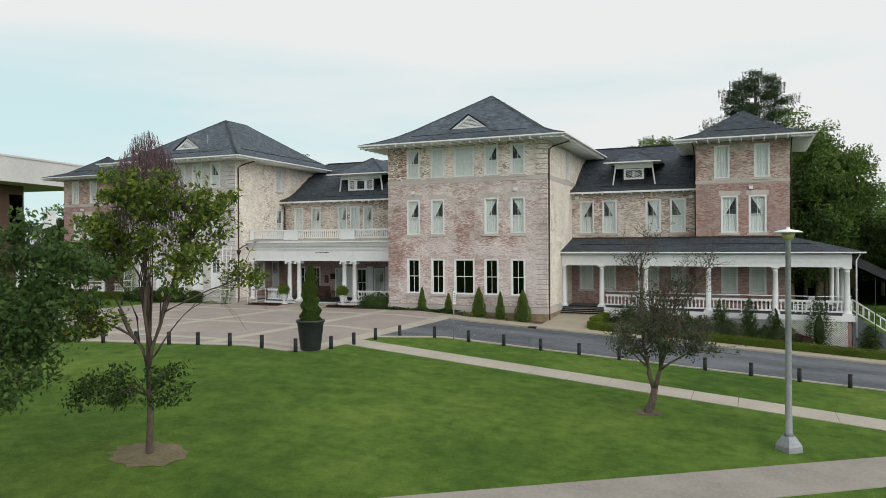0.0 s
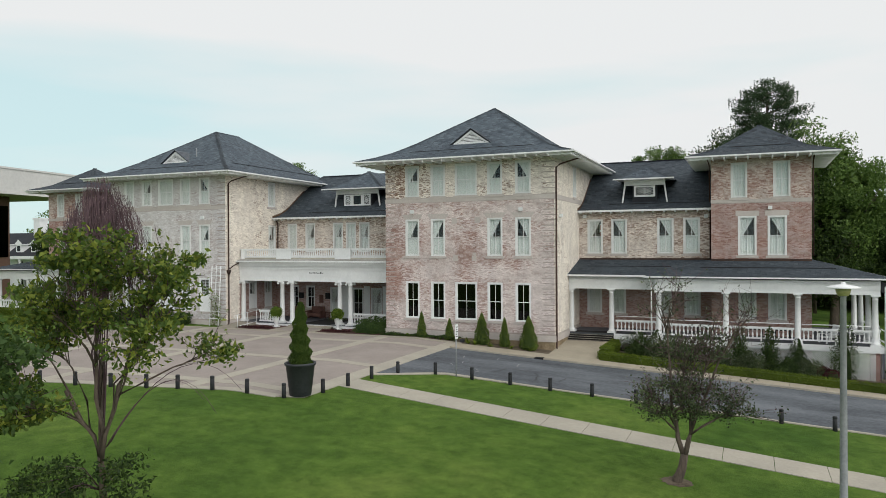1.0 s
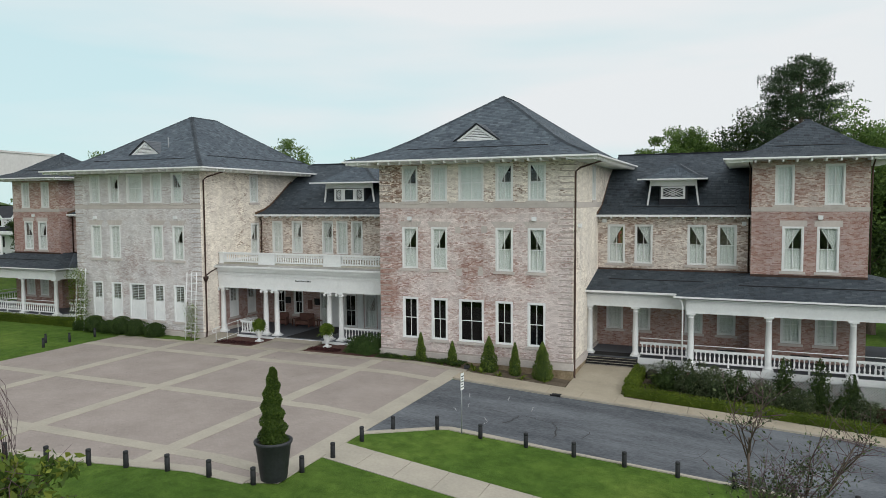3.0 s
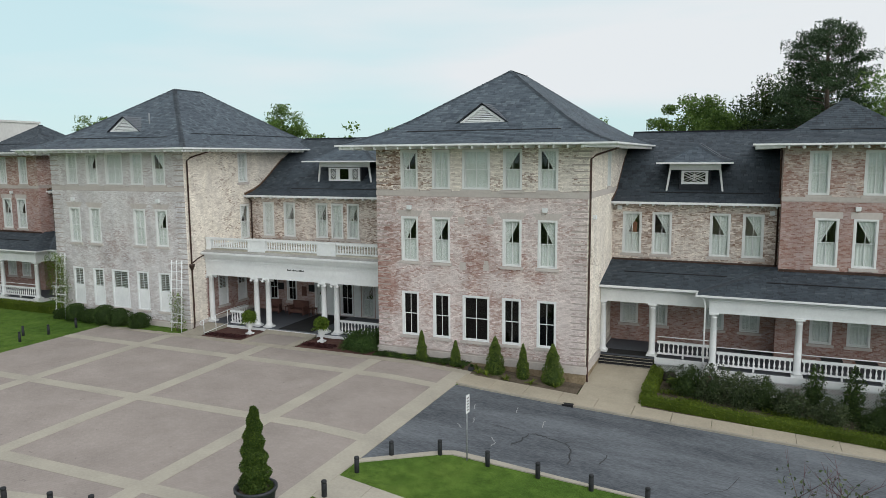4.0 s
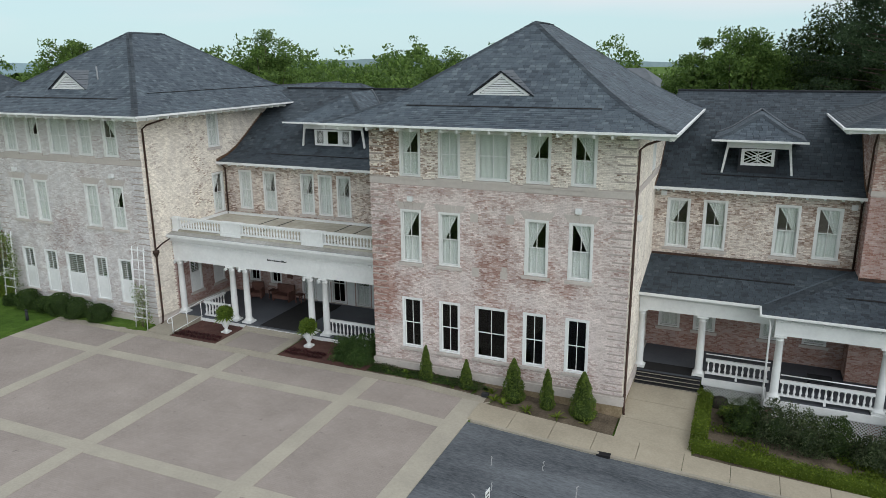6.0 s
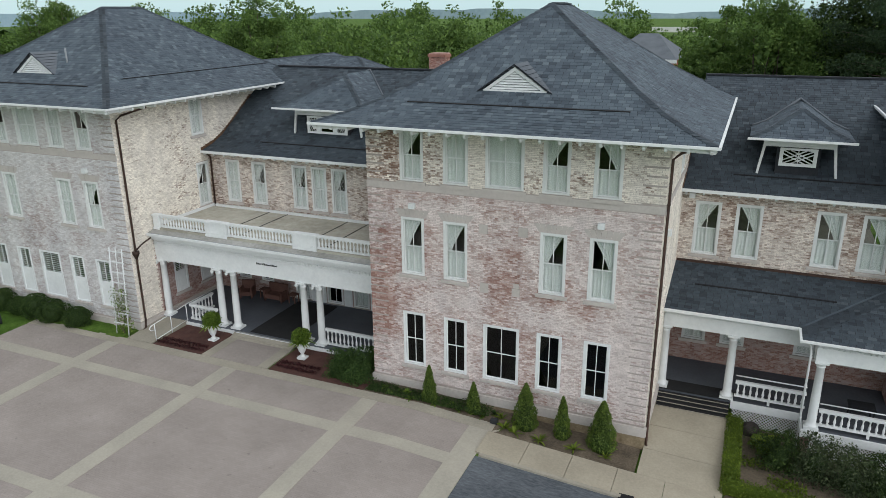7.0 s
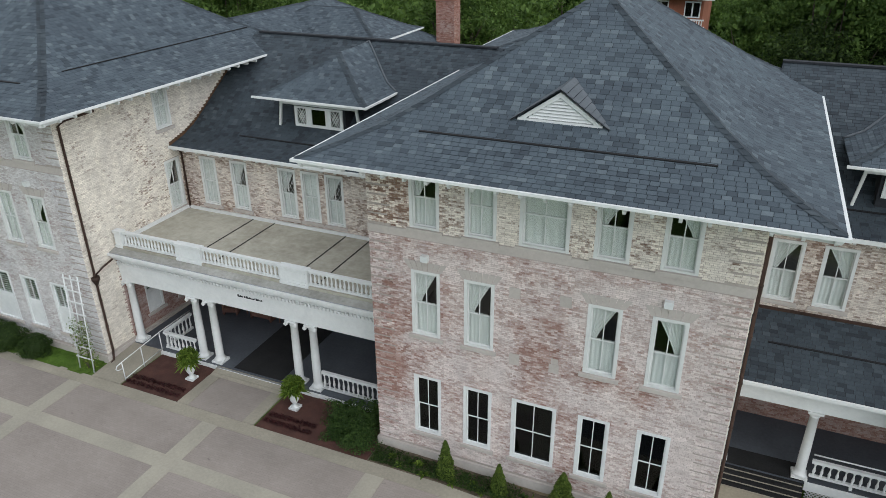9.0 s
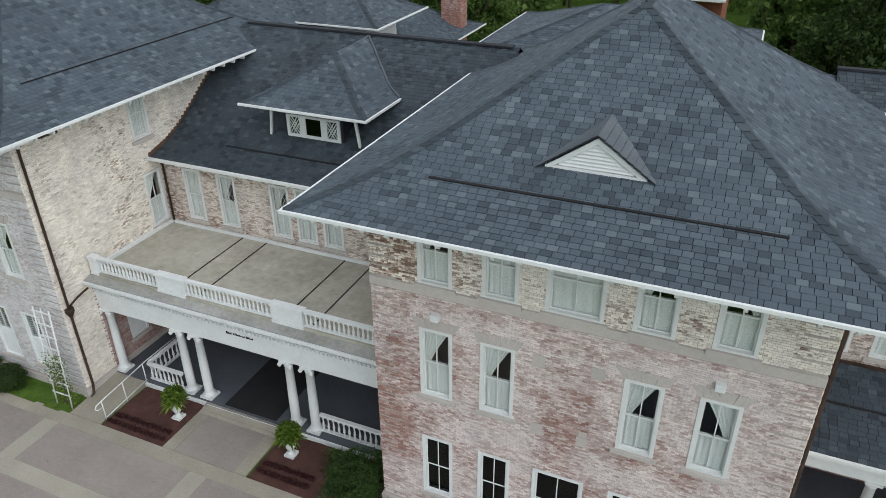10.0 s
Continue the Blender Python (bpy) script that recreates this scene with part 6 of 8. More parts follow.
for k, (u, h, drop) in enumerate(((2.3, 1.55, 0.9), (2.75, 1.75, 0.7), (1.9, 1.3, 0.5))):                # long arching shoots
    a = Vector((-14.65 + 0.1 * k, 14.4, 1.5 + 0.1 * k))
    pts = [a + Vector((u * t, 0.45 * u * t, 2.9 * h * t * (1 - 0.62 * t) - drop * t ** 4)) for t in [j / 11 for j in range(12)]]
    tube(bm, pts, 0.013, 4, 0.004)
part("shoot", bm, M_TWIG, young, "long arching bare shoots")
bm = bmesh.new()
for k in range(850):
    a, rr = pr.uniform(0, 6.283), pr.random() ** 0.6
    p = Vector((-15.45 + 0.95 * rr * math.cos(a), 15.1 + 0.8 * rr * math.sin(a), 7.55 - 1.1 * rr * rr + pr.uniform(-0.3, 0.25)))
    q = p + Vector((pr.gauss(0.04, 0.13), pr.gauss(0, 0.13), -pr.uniform(0.5, 1.1)))
    s = q + Vector((pr.gauss(0.05, 0.12), pr.gauss(0, 0.12), -pr.uniform(0.5, 1.7)))
    tube(bm, (p, q, s), 0.0055, 3, 0.0025)
for k in range(7):
    tube(bm, ((-14.8, 14.5, 1.6), (-15.0 - 0.08 * k, 14.8, 3.6), (-15.2 - 0.1 * k + 0.05 * k * k / 3, 15.05, 5.4), (-15.75 + 0.13 * k, 15.1, 7.2)), 0.028, 5, 0.007)
part("bare_top", bm, M_TWIG, young, "drooping bare purple-brown twigs")

lawn_tree("young_tree", "dense young tree at the lawn's edge, shade put into its leaf colour", (-16.3, 10.1), (-16.1, 10.2, 0.7),
          ((-14.5, 10.65, 4.45, 0.95, 0.65, 15, 110), (-14.3, 10.4, 3.4, 1.0, 0.9, 20, 110), (-14.2, 10.75, 2.3, 0.9, 0.8, 14, 95), (-13.9, 11.2, 3.9, 0.9, 0.65, 13, 95), (-14.3, 10.2, 1.6, 0.6, 0.45, 7, 80), (-15.6, 10.2, 3.2, 1.3, 1.4, 16, 110)),
          M_LEAF_SHADE, 0.14, 0.24, 23, 0.08, ((-15.3, 10.4, 2.4), (-16.0, 10.2, 3.0)), 1, 0.7)

T2 = Vector((-3.45, 26.6, 0))
lawn_tree("young_tree", "small gnarled lawn tree with dark leaves and bare upper twigs", (T2.x, T2.y), (-3.22, 26.64, -0.62),
          ((-3.75, 26.4, 1.2, 0.9, 0.6, 15, 95), (-2.7, 26.7, 1.3, 0.95, 0.6, 17, 95), (-1.7, 26.9, 0.95, 0.8, 0.4, 9, 70), (-4.4, 26.5, 0.8, 0.7, 0.3, 8, 70), (-3.3, 26.8, 2.6, 1.0, 0.7, 13, 44), (-2.3, 26.6, 3.0, 0.9, 0.8, 11, 34), (-3.9, 27.0, 4.3, 0.8, 0.9, 8, 26), (-1.6, 26.7, 3.9, 0.6, 0.8, 6, 12)),
          M_LEAF_GREY, 0.09, 0.2, 25, 0.125, ((-3.62, 26.5, 1.0), (-2.95, 26.75, 1.0)), 5, 1.15)
for (x, y, r) in ((T1.x, T1.y, 0.92), (T2.x, T2.y, 0.42)):
    bm = bmesh.new()
    ring = [bm.verts.new((x + r * (1 + 0.14 * math.sin(3 * k + x)) * math.cos(k * 0.2618) * 1.15, y + r * (1 + 0.12 * math.cos(2.3 * k)) * math.sin(k * 0.2618), 0)) for k in range(24)]
    c = bm.verts.new((x, y, 0))
    for k in range(24):
        bm.faces.new((c, ring[k], ring[(k + 1) % 24]))
    for v in bm.verts:
        v.co.z = ground_z(v.co.x, v.co.y) + (0.05 if v is c else 0.012)
    tagged(part("bare_earth", bm, two_scale("dry_earth", (0.095, 0.085, 0.045), (0.17, 0.14, 0.085), 1.5, 12, 0.98, 0.6) if r > 0.9 else M_SOIL, None, "patch of bare dry earth round a tree's foot"), category="earth", kind="structure")

# clipped conifers before the tower
for i, (x, h, r) in enumerate(((-22.3, 1.75, 0.34), (-20.2, 1.5, 0.33), (-17.85, 2.1, 0.55), (-16.25, 1.95, 0.36), (-14.6, 2.2, 0.62))):
    shrub("cone_conifer", "small cone-shaped green conifer against the brick wall", x, 47.85, r, h, M_LEAF_CONE, 2600 if r < 0.4 else 4200, 0.085, 40 + i, True, "conifer", "conifers before the tower")
# round box bushes before the west tower
for i, (x, r, h) in enumerate(((-49.8, 0.75, 1.25), (-48.3, 0.7, 0.95), (-47.0, 0.85, 1.35), (-45.6, 0.85, 1.2), (-43.7, 0.72, 1.05), (-51.3, 0.5, 0.8))):
    shrub("box_bush", "rounded dark green box bush by the brick wall", x, 47.75, r, h, M_LEAF_CONIFER, 3600, 0.085, 60 + i, False, "bush", "bushes before the west tower")
# bushes at the entrance bed
for i, (x, y, r, h) in enumerate(((-26.6, 48.9, 0.95, 1.3), (-27.5, 49.2, 0.75, 1.0), (-26.2, 48.2, 0.75, 0.9), (-27.2, 48.3, 0.6, 0.7), (-26.0, 49.7, 0.6, 1.2))):
    shrub("leafy_bush", "dark green feathery bush in the entrance bed", x, y, r, h * 0.78, M_LEAF_BUSH, 3600, 0.09, 80 + i, False, "bush", "entrance bushes", loose=True)
# low green cover in the bed at the tower's foot
rgc = np.random.default_rng(91)
cv = np.stack([rgc.uniform(-25.4, -19.4, 5200), 47.5 + 0.85 * rgc.uniform(0, 1, 5200) ** 1.3, np.zeros(5200)], axis=1)
cv[:, 2] = ground_z(-22.5, 48) + 0.07 + 0.16 * rgc.uniform(0, 1, 5200) * (0.55 + 0.45 * np.sin(3 * cv[:, 0]))
tagged(part("ground_cover", leaf_mesh("ground_cover", cv, 0.085, M_LEAF_CONIFER, rgc), None, None, "low dark green ground cover along the tower's foot"), category="plants", kind="stuff")
# rose and holly bushes before the veranda
for i, (x, y, r, h) in enumerate(((-7.9, 49.4, 0.9, 1.15), (-6.6, 49.3, 1.0, 1.35), (-5.4, 49.0, 0.95, 1.25), (-4.3, 49.4, 1.0, 1.2), (-3.0, 48.9, 0.8, 1.0), (-1.3, 48.8, 0.8, 0.9), (0.6, 48.9, 0.9, 0.8), (1.9, 48.9, 0.8, 0.8))):
    shrub("rose_bush", "loose grey-green flowering bush before the veranda", x, y + 0.55, r * 1.05, h * 1.2, M_LEAF_GREY if i % 3 else M_LEAF_DARK, 3900, 0.1, 100 + i, False, "bush", "bushes before the veranda", loose=True)
for i, (x, h, r) in enumerate(((-1.9, 2.15, 0.5), (-0.2, 2.3, 0.5), (1.35, 1.8, 0.5), (3.85, 2.9, 0.75), (6.6, 1.4, 0.6))):
    shrub("upright_holly", "upright dark green evergreen before the lattice", x, 50.55, r, h, M_LEAF_DARK, 2200, 0.12, 120 + i, False, "conifer", "evergreens before the veranda", loose=True)
for i, (x, y) in enumerate(((2.6, 49.6), (3.0, 48.8))):
    shrub("red_shrub", "low dark red leafy shrub", x, y, 0.5, 0.8, M_LEAF_RED, 1100, 0.10, 140 + i, False, "shrub")


def rosette(name, label, x, y, n, ln, mat, seed, wide=0.25, z_off=0.0, arch=0.7):
    """Strap or paddle leaves that arch from one crown."""
    pr = random.Random(seed)
    z0 = ground_z(x, y) + 0.04 + z_off
    bm = bmesh.new()
    for k in range(n):
        a = pr.uniform(0, 6.283)
        L = ln * pr.uniform(0.6, 1.1)
        el = pr.uniform(0.35, 1.35)
        d = Vector((math.cos(a) * math.cos(el), math.sin(a) * math.cos(el), math.sin(el)))
        side = Vector((-math.sin(a), math.cos(a), 0)) * L * wide * 0.5
        prev = None
        for j in range(5):
            t = j / 4
            p = Vector((x, y, z0)) + d * L * t - Vector((0, 0, arch * L * t * t * 0.6))
            w = side * math.sin(math.pi * min(0.97, 0.12 + 0.86 * t))
            cur = (bm.verts.new(p - w), bm.verts.new(p + w))
            if prev:
                bm.faces.new((prev[0], prev[1], cur[1], cur[0]))
            prev = cur
    return tagged(part(name, bm, mat, None, label), category="plant", kind="stuff" if name == "ground_cover" else "")


for i, (x, y) in enumerate(((-18.6, 47.3), (-18.1, 47.15), (-17.0, 47.1), (-15.6, 47.2), (-14.3, 47.2), (-18.9, 47.9), (-3.9, 47.9), (-2.6, 47.8), (-1.2, 48.0), (-6.2, 47.9), (-8.0, 47.8))):
    rosette("strap_plant", "pale green strap-leaved plant in the bed", x, y, 16, 0.58, M_LEAF_HEDGE, 200 + i, 0.15)
for i, (x, y) in enumerate(((-8.55, 50.95), (-8.25, 51.1), (-8.35, 50.7))):
    rosette("broad_leaf_plant", "bright green broad-leaved plant by the hedge", x, y, 17, 0.8, M_LEAF_HEDGE, 220 + i, 0.6, 0.2)
# a dark stone and the low yellow-green cover in the veranda bed
bm = bmesh.new()
bmesh.ops.create_icosphere(bm, subdivisions=3, radius=1.0)
for v in bm.verts:
    q = v.co.copy()
    k = 1 + 0.09 * math.sin(3.1 * q.x + 2) * math.cos(2.7 * q.y) + 0.05 * math.sin(7 * q.z + 4 * q.x)
    v.co = Vector((-8.98 + 0.42 * k * q.x, 51.95 + 0.4 * k * q.y, ground_z(-9, 52) + 0.2 + 0.36 * k * q.z))
for f in bm.faces:
    f.smooth = True
tagged(part("garden_stone", bm, two_scale("dark_stone", (0.020, 0.017, 0.015), (0.055, 0.046, 0.040), 3, 20, 0.85, 0.5), None, "dark rounded garden stone on bare soil"), category="stone")
for i, (x, y, n) in enumerate(((-3.1, 48.3, 700), (-2.6, 48.9, 800), (-3.6, 49.3, 500), (-7.6, 48.6, 500), (-9.0, 49.6, 260), (-6.9, 48.0, 300))):
    rgc = np.random.default_rng(150 + i)
    cv = np.stack([x + rgc.normal(size=n).clip(-1.6, 1.6) * 0.42, y + rgc.normal(size=n).clip(-1.6, 1.6) * 0.2, np.zeros(n)], axis=1)
    cv[:, 2] = [ground_z(a, b) + 0.06 + 0.2 * rgc.uniform(0, 1) for a, b, c in cv]
    tagged(part("low_cover", leaf_mesh("low_cover", cv, 0.1, M_LEAF_HEDGE, rgc, 0.6), None, None, "low yellow-green cover plants in the veranda bed"), category="plants", kind="stuff")
for i in range(16):
    rosette("ground_cover", "low green ground cover at the wall's foot", -25.0 + 0.38 * i, 47.85 + 0.25 * math.sin(i * 2.2), 26, 0.34, M_LEAF_FERN if i % 3 else M_LEAF_CONIFER, 240 + i, 0.3)


def hedge(x0, x1, y0, y1, h, seed):
    rng = np.random.default_rng(seed)
    bm = bmesh.new()
    strip(bm, x0 + 0.06, x1 - 0.06, const(y0 + 0.06), const(y1 - 0.06), h - 0.06, h + 0.1, step=0.5)
    ob = part("box_hedge", bm, M_LEAF_HEDGE, None, "low clipped green box hedge round the planted bed")
    tagged(ob, category="hedge", group="hedges")
    area = (x1 - x0) * (y1 - y0) + 2 * h * ((x1 - x0) + (y1 - y0))
    n = int(area * 330)
    px, py, pz = rng.uniform(x0, x1, n), rng.uniform(y0, y1, n), rng.uniform(0, h, n)
    face = rng.uniform(0, area, n)
    top = (x1 - x0) * (y1 - y0)
    fr = top + h * (x1 - x0)
    bk = fr + h * (x1 - x0)
    pz = np.where(face < top, h, pz)
    py = np.where((face >= top) & (face < fr), y0, np.where((face >= fr) & (face < bk), y1, py))
    rest = face >= bk
    px = np.where(rest, np.where(rng.uniform(0, 1, n) < 0.5, x0, x1), px)
    pts = np.stack([px, py, pz], axis=1) + rng.normal(size=(n, 3)) * 0.025
    pts[:, 2] += [ground_z(a, b) + 0.03 for a, b in zip(px, py)]
    part("foliage", leaf_mesh("foliage", pts, 0.078, M_LEAF_HEDGE, rng, 0.6), None, ob)


hedge(-9.95, -9.35, 47.61, 52.0, 0.72, 1)
hedge(-9.95, 14.0, 47.0, 47.6, 0.52, 2)
hedge(-68.0, -53.2, 48.6, 49.3, 0.6, 3)

# ---- street furniture ----
for i, (x, y) in enumerate([(-18.1, 35.85), (-18.6, 33.95), (-18.65, 31.75), (-18.9, 30.0), (-19.75, 28.25), (-21.5, 28.0), (-23.2, 27.75), (-24.9, 27.45), (-26.4, 27.1), (-28.2, 26.75), (-30.1, 26.45), (-32.0, 26.1), (-34.0, 25.75), (-36.0, 25.4)] + [(-16.45 + 2.05 * k, 36.93) for k in range(17)]):
    if i == 0:
        bm = bmesh.new()
        lathe(bm, 0, 0, [(0.095, -0.1), (0.095, 0.50), (0.085, 0.51), (0.085, 0.53), (0.097, 0.54), (0.097, 0.60), (0.08, 0.625), (0.02, 0.635)], 12)
        first = new("bollard", mesh_of("bollard", bm, M_IRON))
        first.location = (x, y, ground_z(x, y))
        tagged(first, "short round black bollard at the lawn's edge", "bollard", "bollards round the lawn")
    else:
        copy_thing(first, pose(x, y, ground_z(x, y), 0, 0, 20 * i))

lamp = thing("street_lamp", "tall grey steel lamp post with a wide white disc shade", "lamp", at=(1.03, 24.6, ground_z(1.03, 24.6)))
lz = ground_z(1.03, 24.6)
bm = bmesh.new()
lathe(bm, 1.03, 24.6, [(0.40, lz - 0.1), (0.39, lz + 0.16), (0.22, lz + 0.42), (0.17, lz + 0.47)], 4)
for f in bm.faces:
    f.smooth = False
part("base", bm, M_GALV, lamp, "grey tapered square footing")
bm = bmesh.new()
lathe(bm, 1.03, 24.6, [(0.15, lz + 0.47), (0.11, lz + 0.58), (0.10, lz + 1.2), (0.075, 4.62), (0.11, 4.66)], 12)
part("pole", bm, M_GALV, lamp)
bm = bmesh.new()
lathe(bm, 1.03, 24.6, [(0.13, 4.66), (0.17, 4.74), (0.2, 4.86)], 14)
part("lens", bm, two_scale("yellowed_lens", (0.30, 0.30, 0.12), (0.42, 0.42, 0.2), 2, 9, 0.4), lamp, "yellowed glass lens")
bm = bmesh.new()
lathe(bm, 1.03, 24.6, [(0.2, 4.86), (0.42, 4.87), (0.43, 4.885), (0.3, 4.935), (0.12, 4.965), (0.06, 4.975), (0.055, 5.03), (0.02, 5.04)], 20)
part("shade", bm, M_WHITE, lamp, "wide white disc shade")

PX, PY = -19.38, 28.95
pz = ground_z(PX, PY) + 0.036
planter = thing("planter", "large black tapered planter at the court's corner", "planter", at=(PX, PY, pz))
bm = bmesh.new()
lathe(bm, PX, PY, [(0.45, pz), (0.47, pz + 0.02), (0.63, pz + 1.32), (0.68, pz + 1.33), (0.69, pz + 1.42), (0.67, pz + 1.44), (0.60, pz + 1.43), (0.58, pz + 1.3)], 32)
part("pot", bm, M_POT, planter)
bm = bmesh.new()
lathe(bm, PX, PY, [(0.6, pz + 1.30), (0.3, pz + 1.33), (0.02, pz + 1.34)], 20)
part("soil", bm, M_SOIL, planter)
rg = np.random.default_rng(77)
topi = thing("topiary", "tall spiral-clipped green conifer in a black planter", "conifer", at=(PX, PY, pz + 1.3))
n = 14000
u = rg.uniform(0, 1, n) ** 0.9
an = rg.uniform(0, 6.283, n)
rad = (0.44 * (1 - u) ** 0.62 + 0.05) * (1 + 0.16 * np.sin(an + u * 34)) * rg.uniform(0.8, 1.06, n)
part("foliage", leaf_mesh("foliage", np.stack([PX + rad * np.cos(an) + 0.03 * np.sin(u * 9), PY + rad * np.sin(an), pz + 1.3 + u * 2.75], axis=1), 0.075, leaf_material("topiary_leaf", (0.03, 0.06, 0.012), (0.06, 0.105, 0.018), (0.11, 0.165, 0.03)), rg), None, topi)
# solid core added to block the view through, dark as the foliage's inner shade
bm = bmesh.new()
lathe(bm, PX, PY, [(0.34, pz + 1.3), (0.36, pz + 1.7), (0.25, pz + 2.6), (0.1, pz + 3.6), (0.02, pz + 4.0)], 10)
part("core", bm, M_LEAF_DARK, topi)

sgn = thing("sign_post", "slim metal post with a small white parking sign", "sign", at=(-15.3, 37.0, ground_z(-15.3, 37.0)))
gz = ground_z(-15.3, 37.0)
bm = bmesh.new()
tube(bm, ((-15.3, 37.0, gz - 0.1), (-15.3, 37.0, gz + 2.72)), 0.03, 6)
part("post", bm, M_GALV, sgn)
bm = bmesh.new()
box(bm, -0.15, 0.15, -0.012, 0.0, 1.98, 2.72, m=Matrix.Translation((-15.3, 37.0, gz)) @ Matrix.Rotation(radians(84), 4, "Z") @ Matrix.Translation((0, -0.03, 0)))
plate = part("plate", bm, M_WHITE, sgn, "white sign plate")
bm = bmesh.new()
for k in range(5):
    box(bm, -0.1, 0.1 - 0.03 * (k % 2), -0.016, -0.013, 2.08 + 0.12 * k, 2.13 + 0.12 * k, m=Matrix.Translation((-15.3, 37.0, gz)) @ Matrix.Rotation(radians(84), 4, "Z") @ Matrix.Translation((0, -0.03, 0)))
part("lettering", bm, M_IRON, sgn)

for i, (x, y) in enumerate(((-48.0, 42.0), (-48.05, 44.1), (-48.0, 46.2), (-49.3, 43.2))):
    gz = ground_z(x, y)
    pl = thing("path_light", "short black path light in the grass", "lamp", "path lights", at=(x, y, gz))
    bm = bmesh.new()
    lathe(bm, x, y, [(0.09, gz - 0.05), (0.09, gz + 0.5), (0.07, gz + 0.51), (0.07, gz + 0.6), (0.1, gz + 0.61), (0.08, gz + 0.66), (0.01, gz + 0.67)], 10)
    part("stem", bm, M_IRON, pl)

bm = bmesh.new()
box(bm, -13.4, -12.85, 44.98, 45.26, ground_z(-13.2, 45) - 0.1, ground_z(-13.2, 45) + 0.108)
tagged(part("drain_inlet", bm, M_DARKSLOT, None, "dark drain inlet in the kerb"), category="drain")
bm = bmesh.new()
gz = ground_z(-19.0, 47.6)
box(bm, -19.25, -18.95, 47.35, 47.55, gz + 0.08, gz + 0.26)
box(bm, -19.13, -19.07, 47.42, 47.48, gz - 0.02, gz + 0.08)
tagged(part("flood_light", bm, M_IRON, None, "small black ground floodlight in the bed"), category="lamp")


# ---- on the walls: lights, pipes, trellises ----
def wall_light(m):
    ob = thing("wall_light", "small white floodlight box on the brick wall", "lamp", "wall floodlights", at=m.to_translation())
    bm = bmesh.new()
    v = box(bm, -0.13, 0.13, -0.2, -0.02, -0.02, 0.2, m=m)
    part("housing", bm, M_WHITE, ob)
    bm = bmesh.new()
    box(bm, -0.1, 0.1, -0.17, -0.05, -0.045, -0.021, m=m)
    part("lens", bm, M_CURTAIN, ob)


for xc in (-19.25, AX + 19.25):
    for dx in (-4.0, 4.0):
        wall_light(facing(xc + dx - 0.05, 48.6, 8.42, 0))
wall_light(facing(-0.05, 54.65, 8.42, 0))
wall_light(facing(AX + 0.4, 54.65, 8.42, 0))
wall_light(pose(-13.05, 50.0, 8.0, 0, 0, 90))
wall_light(facing(-12.6, 56.0, 8.15, 0))
wall_light(facing(-4.1, 56.0, 8.0, 0))


def downpipe(pts, head=None, r=0.055, mat=None, label="brown metal downpipe on the brick wall"):
    ob = thing("downpipe", label, "pipe", "downpipes", at=pts[-1])
    bm = bmesh.new()
    tube(bm, pts, r, 8)
    part("pipe", bm, mat or M_COPPER, ob)
    for a, b in zip(pts, pts[1:]):
        a, b = Vector(a), Vector(b)
        if abs(a.z - b.z) > 3:
            n = int(abs(a.z - b.z) / 1.9)
            for k in range(1, n + 1):
                c = a.lerp(b, k / (n + 1))
                bm = bmesh.new()
                lathe(bm, c.x, c.y, [(r + 0.014, c.z - 0.03), (r + 0.014, c.z + 0.03)], 8)
                part("strap", bm, mat or M_COPPER, ob)
    if head:
        bm = bmesh.new()
        lathe(bm, head[0], head[1], [(0.07, head[2] - 0.25), (0.16, head[2] - 0.05), (0.19, head[2]), (0.19, head[2] + 0.16)], 8)
        part("rainwater_head", bm, mat or M_COPPER, ob)


downpipe([(-38.4, 49.5, 11.84), (-39.6, 48.95, 11.42), (-39.84, 48.85, 11.2), (-39.84, 48.85, 4.4), (-39.84, 48.85, 0.3), (-39.75, 48.7, -0.1), (-39.7, 48.4, -0.2)], head=(-39.84, 48.85, 4.1))
downpipe([(-39.84, 48.85, 4.3), (-39.7, 49.3, 4.6), (-39.6, 49.78, 4.78)], r=0.045)
downpipe([(-11.5, 49.4, 11.84), (-12.7, 48.85, 11.42), (-12.94, 48.75, 11.2), (-12.94, 48.75, -0.6), (-12.85, 48.5, -0.85)])
downpipe([(-39.84, 54.9, 8.5), (-39.7, 55.2, 8.2), (-39.7, 55.2, 5.2)], r=0.05)
downpipe([(-3.82, 55.5, 8.5), (-3.82, 55.9, 8.3), (-3.82, 55.9, 5.1)], r=0.05)
downpipe([(AX + 3.82, 55.5, 8.5), (AX + 3.82, 55.9, 8.3), (AX + 3.82, 55.9, 5.1)], r=0.05)
downpipe([(-3.9, 53.6, 11.8), (-3.82, 54.5, 11.5), (-3.82, 54.9, 11.0), (-3.82, 55.0, 9.0)], r=0.045)
downpipe([(2.5, 53.8, 11.8), (2.5, 54.6, 11.4), (2.5, 54.75, 10.9), (2.5, 54.75, 5.3)], r=0.05)
downpipe([(-7.45, 51.15, 3.9), (-7.3, 51.25, 3.7), (-7.25, 51.3, 3.4), (-7.25, 51.3, -0.95)], r=0.045, mat=M_WHITE, label="white downpipe beside a veranda column")
downpipe([(6.2, 51.2, 3.9), (5.98, 51.22, 3.5), (5.98, 51.2, -1.9)], r=0.045, mat=M_WHITE, label="white downpipe at the veranda's corner")


